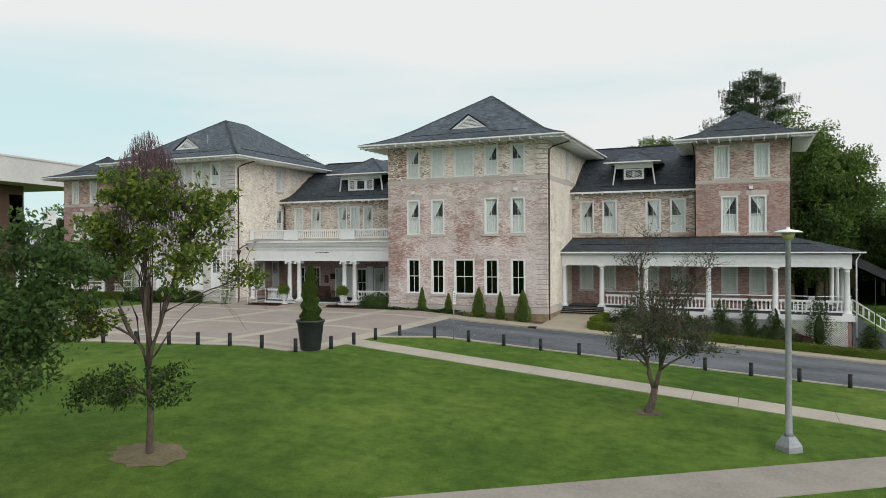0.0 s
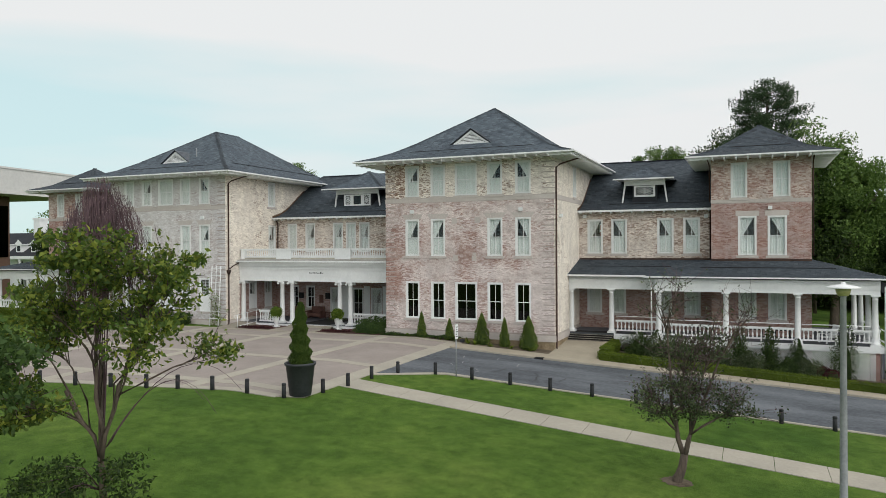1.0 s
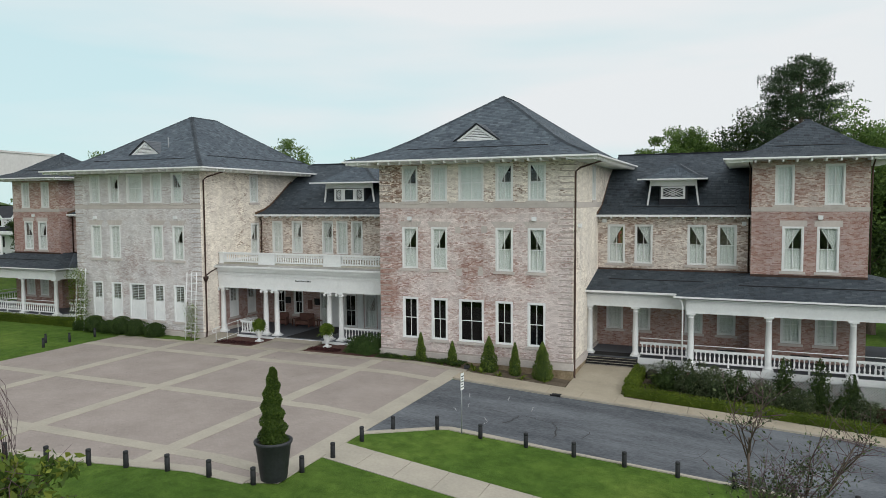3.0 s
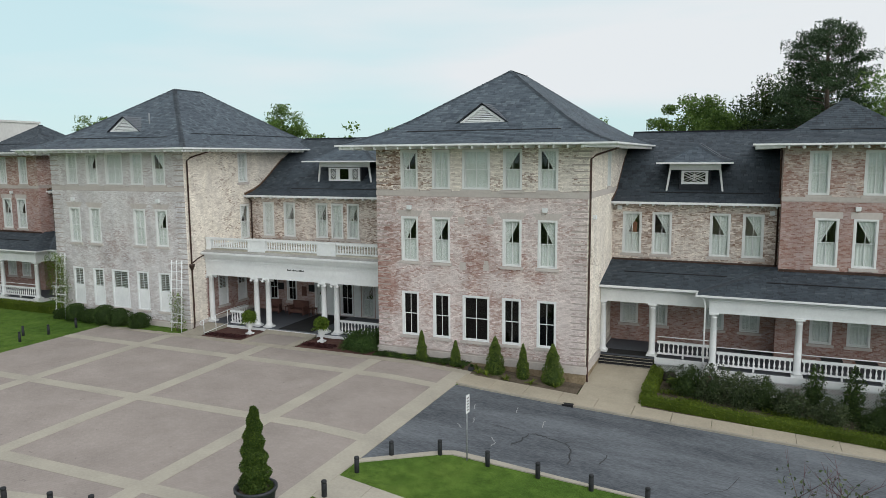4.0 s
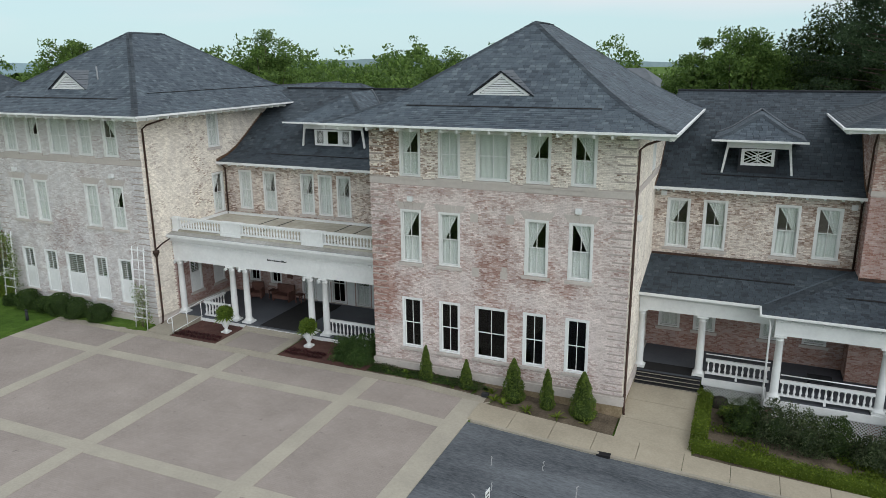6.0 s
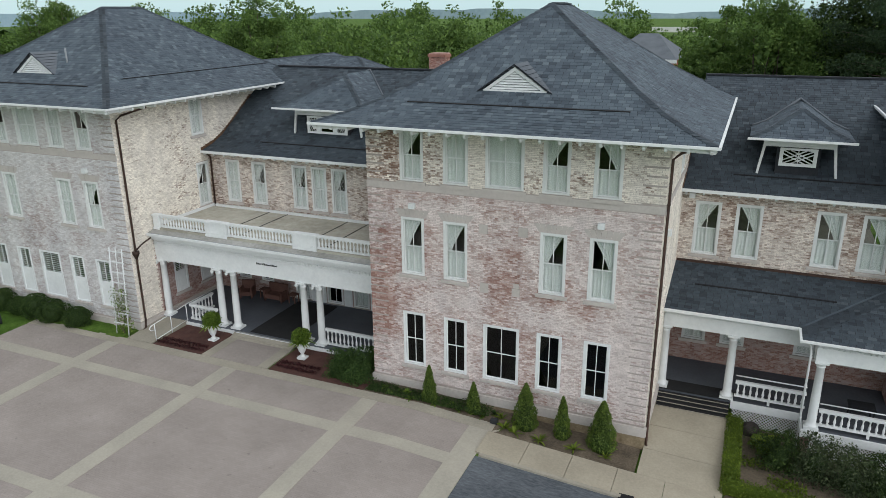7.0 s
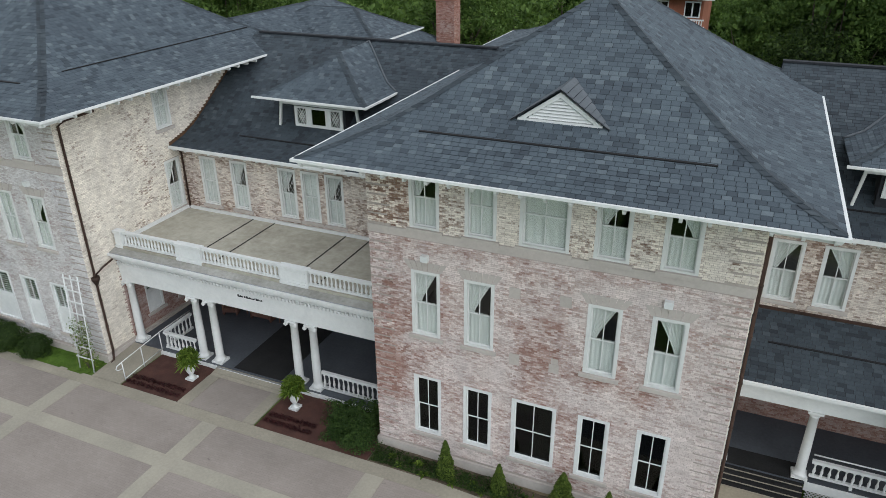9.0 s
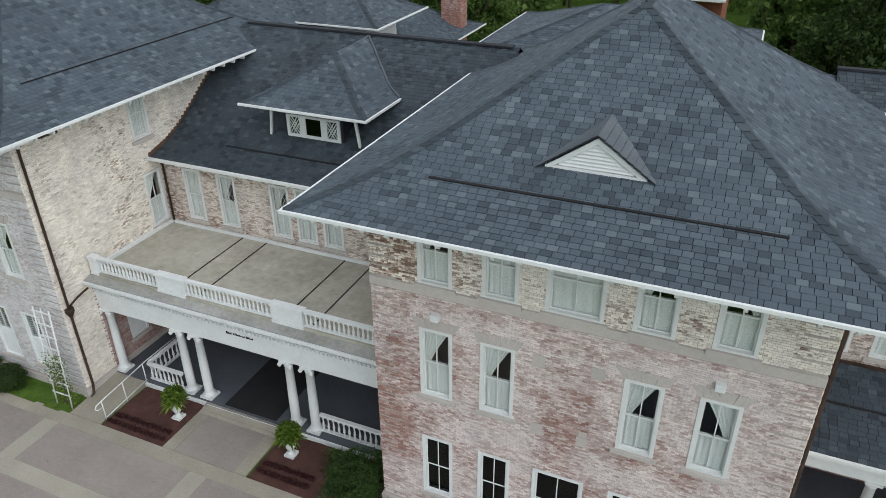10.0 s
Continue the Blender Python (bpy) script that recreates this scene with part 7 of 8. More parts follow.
def trellis(x0, x1, y, h, seed):
    gz = ground_z(x0, y)
    ob = thing("trellis", "tall white wooden garden trellis with a climbing plant", "trellis", "trellises", at=((x0 + x1) / 2, y, gz))
    xm = (x0 + x1) / 2
    for x in (x0, x1):
        bm = bmesh.new()
        tube(bm, ((x, y - 0.25, gz - 0.05), (x, y + 0.12, gz + h)), 0.032, 5)
        part("post", bm, M_WHITE, ob)
    bm = bmesh.new()
    tube(bm, ((xm, y - 0.1, gz + 1.6), (xm, y + 0.12, gz + h)), 0.024, 5)
    part("post", bm, M_WHITE, ob)
    n = 8
    for k in range(n):
        t = 0.14 + 0.82 * k / (n - 1)
        bm = bmesh.new()
        box(bm, x0 - 0.1, x1 + 0.1, y - 0.25 + 0.37 * t - 0.02, y - 0.25 + 0.37 * t + 0.02, gz + h * t - 0.028, gz + h * t + 0.028)
        part("rung", bm, M_WHITE, ob)
    return ob


def climber(x, y, h, w, n, seed):
    rng = np.random.default_rng(seed)
    pr = random.Random(seed)
    gz = ground_z(x, y)
    ob = thing("climbing_plant", "green climbing rose on a white trellis", "plant", "climbers", at=(x, y, gz))
    bm = bmesh.new()
    ends = []
    for k in range(7):
        p = Vector((x + pr.uniform(-0.2, 0.2), y, gz))
        pts = [p]
        for j in range(6):
            p = p + Vector((pr.uniform(-0.22, 0.22) * w, pr.uniform(-0.04, 0.04), h / 6 * pr.uniform(0.7, 1.1)))
            pts.append(p)
            ends.append(tuple(p))
        tube(bm, pts, 0.014, 4, 0.005)
    part("stem", bm, M_BARK, ob)
    part("foliage", leaf_mesh("foliage", spread(rng, ends, n, (0.2 * w, 0.12, 0.22)), 0.10, M_LEAF_FERN, rng), None, ob)


trellis(-40.85, -39.98, 47.95, 4.85, 1)
climber(-40.3, 47.85, 2.7, 0.9, 22, 4)
trellis(AX + 13.6, AX + 14.5, 47.95, 4.85, 2)
climber(AX + 14.0, 47.85, 4.9, 1.5, 70, 6)

# ---- round the entrance ----
entry_walk = thing("entrance_walk", "paved walk with concrete edges to the entrance", "path", kind="structure")
gz0 = -0.25
for a, b in ((-34.85, -34.3), (-31.4, -30.85)):
    bm = bmesh.new()
    box(bm, a, b, 47.46, 50.14, gz0 - 0.1, gz0 + 0.06)
    part("edge_slab", bm, M_CONCRETE, entry_walk)
bm = bmesh.new()
box(bm, -34.295, -31.405, 47.46, 49.6, gz0 - 0.1, gz0 + 0.045)
part("paver_panel", bm, M_PAVER, entry_walk, "clay paver panel")
bm = bmesh.new()
v = box(bm, -34.8, -30.9, 49.6, 50.14, gz0 - 0.1, gz0 + 0.07)
for k in (6, 7):
    v[k].co.z = -0.03
part("threshold_ramp", bm, M_CONCRETE, entry_walk)
bm = bmesh.new()
box(bm, -34.75, -30.7, 50.02, 50.055, -0.03, 0.005)
part("metal_edge", bm, M_GALV, entry_walk)
bm = bmesh.new()
v = box(bm, -39.85, -38.15, 47.46, 50.14, gz0 - 0.1, gz0 + 0.06)
for k in (6, 7):
    v[k].co.z = -0.01
tagged(part("access_ramp", bm, M_CONCRETE, None, "concrete access ramp to the porch"), category="ramp", kind="structure")
rail = thing("handrail", "white tubular metal handrail along the ramp", "handrail", at=(-38.12, 48.5, -0.1))
bm = bmesh.new()
tube(bm, ((-38.12, 47.78, 0.45), (-38.12, 47.5, 0.50), (-38.12, 47.42, 0.62), (-38.12, 47.5, 0.74), (-38.12, 47.8, 0.78), (-38.12, 50.3, 0.98), (-38.12, 52.3, 1.0)), 0.026, 8)
part("top_rail", bm, M_WHITE, rail)
bm = bmesh.new()
tube(bm, ((-38.12, 47.75, -0.12), (-38.12, 50.2, 0.06)), 0.022, 8)
part("bottom_rail", bm, M_WHITE, rail)
for y, z1 in ((47.78, 0.78), (48.95, 0.87), (50.15, 0.96)):
    bm = bmesh.new()
    tube(bm, ((-38.12, y, -0.22), (-38.12, y, z1)), 0.024, 8)
    part("post", bm, M_WHITE, rail)


def urn(x, y, seed):
    z = ground_z(x, y) + 0.05
    ob = thing("urn", "white stone pedestal urn in the mulch bed", "urn", "entrance urns", at=(x, y, z))
    bm = bmesh.new()
    box(bm, x - 0.21, x + 0.21, y - 0.21, y + 0.21, z - 0.05, z + 0.09)
    part("foot", bm, M_WHITE, ob)
    bm = bmesh.new()
    lathe(bm, x, y, [(0.15, z + 0.09), (0.16, z + 0.13), (0.08, z + 0.2), (0.09, z + 0.26), (0.17, z + 0.4), (0.235, z + 0.62), (0.25, z + 0.82), (0.29, z + 0.86), (0.29, z + 0.9), (0.22, z + 0.91)], 18)
    part("bowl", bm, M_WHITE, ob)
    fern = rosette("fern", "lush green fern in a white urn", x, y, 150, 0.78, M_LEAF_FERN, seed, 0.14, 0.86, 0.85)
    rng = np.random.default_rng(seed)
    d = rng.normal(size=(1500, 3))
    d /= np.linalg.norm(d, axis=1, keepdims=True)
    d *= rng.uniform(0.5, 1.0, 1500)[:, None] * np.array((0.50, 0.50, 0.42))
    part("fronds", leaf_mesh("fronds", d + np.array((x, y, z + 1.2)), 0.15, M_LEAF_FERN, rng, 0.3, 0.4), None, fern)
    return ob


urn(-35.4, 49.05, 301)
urn(-29.85, 49.1, 302)
# rows of small dark red bedding plants
rg = np.random.default_rng(9)
for j, (xa, xb, ya) in enumerate(((-37.9, -35.1, 47.75), (-37.9, -35.1, 48.15), (-30.5, -28.4, 47.9), (-30.5, -28.4, 48.3))):
    pts = []
    for k in range(11):
        pts.append((xa + (xb - xa) * k / 10, ya, -0.12))
    tagged(part("bedding_plants", leaf_mesh("bedding_plants", spread(rg, pts, 60, (0.07, 0.07, 0.04)), 0.07, M_LEAF_RED, rg, 0.6), None, None, "row of small dark red bedding plants in mulch"), category="flowers", kind="stuff")


def armchair(x, y, turn, wide=0.8):
    m = pose(x, y, 0.0, 0, 0, turn)
    ob = thing("armchair", "red-brown wicker armchair on the porch", "chair", "porch chairs", at=(x, y, 0))
    for nm, q in (("seat", (-wide / 2 + 0.12, wide / 2 - 0.12, -0.36, 0.3, 0.18, 0.45)), ("backrest", (-wide / 2, wide / 2, 0.28, 0.42, 0.05, 0.98)), ("armrest", (-wide / 2, -wide / 2 + 0.12, -0.36, 0.28, 0.05, 0.66)), ("armrest", (wide / 2 - 0.12, wide / 2, -0.36, 0.28, 0.05, 0.66))):
        bm = bmesh.new()
        box(bm, *q, m=m)
        bmesh.ops.bevel(bm, geom=list(bm.edges), offset=0.03, segments=2, affect="EDGES")
        part(nm, bm, M_WICKER, ob)
    for sx in (-1, 1):
        for sy in (-0.3, 0.34):
            bm = bmesh.new()
            box(bm, sx * (wide / 2 - 0.07) - 0.025, sx * (wide / 2 - 0.07) + 0.025, sy - 0.025, sy + 0.025, 0.001, 0.06, m=m)
            part("leg", bm, M_WICKER, ob)


armchair(-35.3, 54.5, 0, 1.3)
armchair(-37.2, 54.3, 20)
armchair(-26.6, 53.6, 60)
armchair(-27.8, 54.6, 10)
for x, y in ((-34.1, 54.6), (-36.2, 54.7), (-26.3, 52.4)):
    tb = thing("side_table", "small square wooden side table on the porch", "table", "porch tables", at=(x, y, 0))
    bm = bmesh.new()
    box(bm, x - 0.25, x + 0.25, y - 0.25, y + 0.25, 0.5, 0.54)
    part("tabletop", bm, M_WICKER, tb)
    for sx in (-0.2, 0.2):
        for sy in (-0.2, 0.2):
            bm = bmesh.new()
            box(bm, x + sx - 0.025, x + sx + 0.025, y + sy - 0.025, y + sy + 0.025, 0.001, 0.5)
            part("leg", bm, M_WICKER, tb)
for x in (-37.3, -34.6):
    fr = thing("picture", "small dark framed panel on the porch wall", "picture", at=(x, 55.26, 1.9))
    bm = bmesh.new()
    box(bm, x - 0.25, x + 0.25, 55.24, 55.275, 1.6, 2.1)
    part("panel", bm, M_DARKSLOT, fr)

# veranda furniture
for x in (-4.9, -1.0, 0.6):
    tb = thing("patio_table", "dark low table on the veranda", "table", "veranda tables", at=(x, 52.9, 0))
    bm = bmesh.new()
    box(bm, x - 0.5, x + 0.5, 52.5, 53.3, 0.62, 0.68)
    part("tabletop", bm, M_IRON, tb)
    for sx in (-0.42, 0.42):
        for sy in (52.58, 53.22):
            bm = bmesh.new()
            box(bm, x + sx - 0.03, x + sx + 0.03, sy - 0.03, sy + 0.03, 0.001, 0.62)
            part("leg", bm, M_IRON, tb)
ac = thing("garden_chair", "white slatted wooden garden chair on the veranda", "chair", at=(3.1, 52.3, 0))
mm = pose(3.1, 52.3, 0, 0, 0, -60)
for k in range(5):
    bm = bmesh.new()
    box(bm, -0.3 + 0.12 * k, -0.2 + 0.12 * k, -0.02, 0.02, 0, 0.85, m=mm @ pose(0, 0.3, 0.3, -20))
    part("back_slat", bm, M_WHITE, ac)
    bm = bmesh.new()
    box(bm, -0.3, 0.3, -0.3 + 0.12 * k, -0.2 + 0.12 * k, 0.34, 0.37, m=mm)
    part("seat_slat", bm, M_WHITE, ac)
for s in (-0.36, 0.36):
    bm = bmesh.new()
    box(bm, s - 0.07, s + 0.07, -0.4, 0.4, 0.55, 0.58, m=mm)
    part("armrest", bm, M_WHITE, ac)
    for yy in (-0.34, 0.34):
        bm = bmesh.new()
        box(bm, s - 0.03, s + 0.03, yy - 0.04, yy + 0.04, 0.001, 0.55, m=mm)
        part("leg", bm, M_WHITE, ac)
aw = thing("awning", "dark canvas awning over the side stair", "awning", at=(8, 54, -2))
bm = bmesh.new()
for y0, y1 in ((52.6, 55.2),):
    vs = [bm.verts.new(p) for p in ((5.9, y0, 3.2), (9.6, y0, 1.3), (9.6, (y0 + y1) / 2, 1.9), (5.9, (y0 + y1) / 2, 3.9), (9.6, y1, 1.3), (5.9, y1, 3.2))]
    bm.faces.new((vs[0], vs[1], vs[2], vs[3])), bm.faces.new((vs[3], vs[2], vs[4], vs[5]))
    for k in range(14):
        t0, t1 = k / 14, (k + 1) / 14
        a, b = Vector((5.9, y0, 3.2)).lerp(Vector((9.6, y0, 1.3)), t0), Vector((5.9, y0, 3.2)).lerp(Vector((9.6, y0, 1.3)), t1)
        c = (a + b) / 2 - Vector((0, 0, 0.22))
        bm.faces.new([bm.verts.new(p) for p in (a, b, b - Vector((0, 0, 0.1)), c, a - Vector((0, 0, 0.1)))])
bmesh.ops.solidify(bm, geom=list(bm.faces), thickness=0.012)
part("canopy", bm, M_IRON, aw, "dark scalloped canvas")
for x, y, zt in ((9.5, 52.7, 1.3), (9.5, 55.1, 1.3), (7.2, 52.7, 2.5)):
    bm = bmesh.new()
    tube(bm, ((x, y, ground_z(x, y) - 0.05), (x, y, zt)), 0.03, 6)
    part("post", bm, M_IRON, aw)
st = thing("side_stair", "grey painted side stair with white rail", "stairs", at=(7.5, 54, -2))
for k in range(10):
    bm = bmesh.new()
    box(bm, 5.98 + 0.29 * k, 5.98 + 0.29 * (k + 1), 52.9, 54.9, -2.4, -0.02 - 0.2 * (k + 1))
    part("step", bm, M_DECK, st)
for y in (52.85, 54.95):
    bm = bmesh.new()
    tube(bm, ((6.0, y, 0.9), (8.9, y, -1.1)), 0.045, 6)
    tube(bm, ((6.0, y, 0.2), (8.9, y, -1.75)), 0.04, 6)
    part("stair_rail", bm, M_WHITE, st)
    for k in range(9):
        x = 6.2 + 0.32 * k
        bm = bmesh.new()
        tube(bm, ((x, y, 0.2 - (x - 6.0) * 0.67), (x, y, 0.9 - (x - 6.0) * 0.69)), 0.03, 5)
        part("baluster", bm, M_WHITE, st)

# ---- behind: rear roofs and chimney ----
R_PROFILE = ((1.5, 0.34), (12.0, 0.56))
rear = thing("rear_wing", "rear brick wing with low slate-grey hipped roofs", "building", at=(-38, 70, -0.25))
for x0, x1, y0, y1, z in ((-52.7, -37.1, 64.2, 85.9, 8.2), (-28.5, -17.0, 66.5, 76.0, 11.4)):
    for m, ln in ((facing(x0, y0, 0, 0), x1 - x0), (pose(x1, y0, 0, 0, 0, 90), y1 - y0), (pose(x1, y1, 0, 0, 0, 180), x1 - x0), (pose(x0, y1, 0, 0, 0, -90), y1 - y0)):
        wall(rear, m, ln, -1.3, z - 0.05, [])
    hip_roof(rear, x0 - 1.1, x1 + 1.1, y0 - (6.5 if x0 < -40 else 1.1), y1 + 1.1, z, R_PROFILE if x0 < -40 else ((1.5, 0.25), (12.0, 0.36)), name="rear_roof")
chim = thing("chimney", "square red brick chimney behind the ridge", "chimney", at=(-37.5, 84.2, 8))
for m, ln in ((facing(-38.25, 83.6, 0, 0), 1.55), (pose(-36.7, 83.6, 0, 0, 0, 90), 1.3), (pose(-36.7, 84.9, 0, 0, 0, 180), 1.55), (pose(-38.25, 84.9, 0, 0, 0, -90), 1.3)):
    wall(chim, m, ln, -0.3, 12.35, [], thick=0.1, brick=M_BRICK_CHIM, name="chimney_side")
bm = bmesh.new()
box(bm, -38.33, -36.62, 83.52, 84.98, 12.25, 12.5)
box(bm, -38.25, -36.7, 83.6, 84.9, 12.5, 12.6)
part("chimney_cap", bm, M_BRICK_CHIM, chim)
bm = bmesh.new()
box(bm, -36.0, -28.5, 64.0, 73.0, -0.3, 8.8)
part("rear_block", bm, M_MORTAR, rear)
hip_roof(rear, -47.0, -36.45, 70.1, 77.05, 11.26, ((0.7, 0.3), (6.0, 0.50)), name="monitor_roof")
bm = bmesh.new()
box(bm, -46.0, -38.0, 71.6, 75.6, 8.0, 11.2)
part("monitor", bm, M_WHITE, rear, "white monitor under a small hipped roof")

# ---- neighbours ----
conc = thing("concrete_building", "modern pale concrete building with a deep flat roof fascia", "building", at=(-90, 60, 0))
mc = Matrix.Translation((-84.3, 72.8, 0)) @ Matrix.Rotation(radians(97.2), 4, "Z")
M_PALE = two_scale("pale_concrete", (0.50, 0.495, 0.485), (0.62, 0.615, 0.60), 0.12, 3, 0.85)
bm = bmesh.new()
box(bm, -60, 0, 0, 30, 12.6, 15.6, m=mc)
box(bm, -60.1, 0.1, -0.1, 30.1, 15.6, 15.83, m=mc)
part("roof_fascia", bm, M_PALE, conc)
bm = bmesh.new()
box(bm, -58, -8.0, 4.0, 28, -1, 12.6, m=mc)
part("wall", bm, two_scale("brown_brick", (0.09, 0.055, 0.04), (0.15, 0.09, 0.065), 0.3, 5, 0.9), conc, "dark brown brick wall")
bm = bmesh.new()
box(bm, -7.95, -7.88, 4.3, 7.5, 5.0, 11.8, m=mc)
box(bm, -10.2, -8.3, 3.9, 3.98, 5.0, 11.4, m=mc)
part("window", bm, M_GLASS_DARK, conc)

white_house = thing("white_house", "long white house with grey roof, dormers and columns", "house", at=(-128, 105, 0))
bm = bmesh.new()
box(bm, -150, -110, 104, 116, -1, 7.6)
part("wall", bm, M_WHITE, white_house)
bm = bmesh.new()
vs = [bm.verts.new(p) for p in ((-151, 102.8, 7.5), (-109, 102.8, 7.5), (-109, 110, 12.4), (-151, 110, 12.4), (-109, 117.2, 7.5), (-151, 117.2, 7.5))]
bm.faces.new((vs[0], vs[1], vs[2], vs[3])), bm.faces.new((vs[3], vs[2], vs[4], vs[5])), bm.faces.new((vs[1], vs[4], vs[2])), bm.faces.new((vs[0], vs[3], vs[5]))
part("roof", bm, M_ROOFBASE, white_house)
for k in range(9):
    x = -148 + 4.4 * k
    bm = bmesh.new()
    box(bm, x - 0.8, x + 0.8, 103.6, 108, 8.3, 9.8)
    v = box(bm, x - 1.1, x + 1.1, 103.4, 109, 9.8, 10.0)
    bm.faces.new([bm.verts.new(p) for p in ((x - 1.1, 103.5, 10.0), (x + 1.1, 103.5, 10.0), (x, 103.5, 10.9))])
    dm = part("dormer", bm, M_WHITE, white_house)
    bm = bmesh.new()
    box(bm, x - 0.45, x + 0.45, 103.55, 103.59, 8.5, 9.6)
    part("pane", bm, M_GLASS_DARK, dm)
    bm = bmesh.new()
    box(bm, x - 0.7, x + 0.7, 103.9, 103.98, 4.3, 6.4)
    box(bm, x - 0.7, x + 0.7, 103.9, 103.98, 0.8, 3.2)
    part("window", bm, M_GLASS_DARK, white_house)
    bm = bmesh.new()
    lathe(bm, x + 2.2, 102.2, [(0.28, -0.9), (0.25, 7.0)], 10)
    part("column", bm, M_WHITE, white_house)
bm = bmesh.new()
box(bm, -151, -109, 101.8, 104, 6.9, 7.5)
part("porch_beam", bm, M_WHITE, white_house)
for x in (-141, -118, -110.5):
    bm = bmesh.new()
    box(bm, x - 0.9, x + 0.9, 109, 111, 10, 15.2)
    box(bm, x - 1.05, x + 1.05, 108.85, 111.15, 15.2, 15.6)
    part("chimney", bm, M_WHITE, white_house)

white_house.location.z -= 3.0
tree("broadleaf_tree", "broadleaf tree in full green leaf beyond the white house", -120, 124, 14.5, 4.2, 4.0, M_LEAF_WOOD, 90, 110, 0.5, 513, 0.35)
bh = thing("brick_house", "red brick house with grey roof and white balcony behind the trees", "house", at=(-24, 108, -2))
bm = bmesh.new()
box(bm, -25.5, -19.6, 105, 116, -2, 10.9)
part("wall", bm, two_scale("red_brick_far", (0.20, 0.075, 0.045), (0.29, 0.115, 0.07), 0.6, 9, 0.9), bh)
bm = bmesh.new()
vs = [bm.verts.new(p) for p in ((-26.5, 104, 11.1), (-18.6, 104, 11.1), (-21.5, 110.5, 13.6), (-23.6, 110.5, 13.6), (-18.6, 117, 11.1), (-26.5, 117, 11.1))]
bm.faces.new((vs[0], vs[1], vs[2], vs[3])), bm.faces.new((vs[3], vs[2], vs[4], vs[5])), bm.faces.new((vs[1], vs[4], vs[2])), bm.faces.new((vs[0], vs[3], vs[5]))
part("roof", bm, M_VENTROOF, bh)
bm = bmesh.new()
box(bm, -26.5, -18.6, 103.9, 104.05, 10.75, 11.12)
part("fascia", bm, M_WHITE, bh)
for x in (-23.6, -20.6):
    bm = bmesh.new()
    box(bm, x - 0.75, x + 0.75, 104.9, 104.98, 9.0, 10.5)
    wd = part("window", bm, M_WHITE, bh, "white-framed window")
    for sx in (-0.36, 0.36):
        bm = bmesh.new()
        box(bm, x + sx - 0.28, x + sx + 0.28, 104.86, 104.89, 9.12, 10.38)
        part("pane", bm, M_GLASS_DARK, wd)
bm = bmesh.new()
for k in range(24):
    box(bm, -24.6 + 0.22 * k, -24.5 + 0.22 * k, 103.3, 103.38, 8.2, 8.95)
box(bm, -24.7, -19.3, 103.28, 103.4, 8.95, 9.07)
box(bm, -24.7, -19.3, 103.2, 104.99, 8.0, 8.2)
part("balcony", bm, M_WHITE, bh, "white balcony with rail")

# ---- trees behind ----
tree("broadleaf_tree", "tall broadleaf tree in full green leaf behind the building", 6.0, 79.5, 19.0, 4.7, 3.0, M_LEAF_WOOD, 180, 202, 0.27, 501, 0.4)
tree("broadleaf_tree", "tall broadleaf tree in full green leaf behind the building", 13.5, 80, 9.8, 4.6, 1.0, M_LEAF_DARK, 138, 191, 0.26, 502, 0.35)
tree("broadleaf_tree", "tall broadleaf tree in full green leaf behind the building", 23, 74, 7.5, 4.5, 0.3, M_LEAF_DARK, 126, 179, 0.26, 503, 0.3)
tree("broadleaf_tree", "broadleaf tree in full green leaf behind the building", -9.0, 88, 18.3, 4.0, 3.0, M_LEAF_WOOD, 180, 200, 0.27, 504, 0.35)
tree("broadleaf_tree", "broadleaf tree in full green leaf behind the building", -14.3, 89, 15.8, 3.0, 3.0, M_LEAF_WOOD, 120, 200, 0.27, 505, 0.3)
tree("broadleaf_tree", "broadleaf tree behind the building, shade darkened into its leaves", -2.6, 89, 20.3, 5.2, 2.0, M_LEAF_DARK, 210, 200, 0.27, 506, 0.35)
tree("broadleaf_tree", "broadleaf tree behind the building, shade darkened into its leaves", 3.5, 78, 13.5, 5.5, 1.0, M_LEAF_DARK, 138, 191, 0.26, 507, 0.35)
tree("broadleaf_tree", "broadleaf tree behind the building, shade darkened into its leaves", -9.0, 84, 12.5, 4.8, 1.0, M_LEAF_DARK, 126, 191, 0.26, 508, 0.3)
tree("broadleaf_tree", "broadleaf tree in full green leaf behind the building", -62.5, 90, 16.8, 4.3, 4.0, M_LEAF_WOOD, 138, 179, 0.29, 509, 0.35)
tree("broadleaf_tree", "broadleaf tree in full green leaf behind the building", -96, 92, 18.0, 4.0, 5.0, M_LEAF_WOOD, 126, 166, 0.32, 510, 0.35)
tree("broadleaf_tree", "broadleaf tree in full green leaf behind the building", -39.5, 93, 15.2, 4.4, 4.0, M_LEAF_WOOD, 138, 179, 0.32, 511, 0.35)
tree("broadleaf_tree", "broadleaf tree in full green leaf behind the building", -102, 84, 9.5, 4.0, 1.0, M_LEAF_DARK, 103, 153, 0.32, 512, 0.3)

# the tall pine: bare lower trunk, layered tufts of needles
rg = np.random.default_rng(600)
pine = thing("pine_tree", "tall pine with layered dark needle tufts behind the building", "tree", "trees behind the building", at=(1.6, 83.5, ground_z(1.6, 83.5)))
bm = bmesh.new()
pz = ground_z(1.6, 83.5)
tube(bm, ((1.6, 83.5, pz - 0.2), (1.4, 83.5, 8), (0.5, 83.4, 16), (0.3, 83.5, 22.3)), 0.42, 9, 0.08)
tufts = []
prr = random.Random(61)
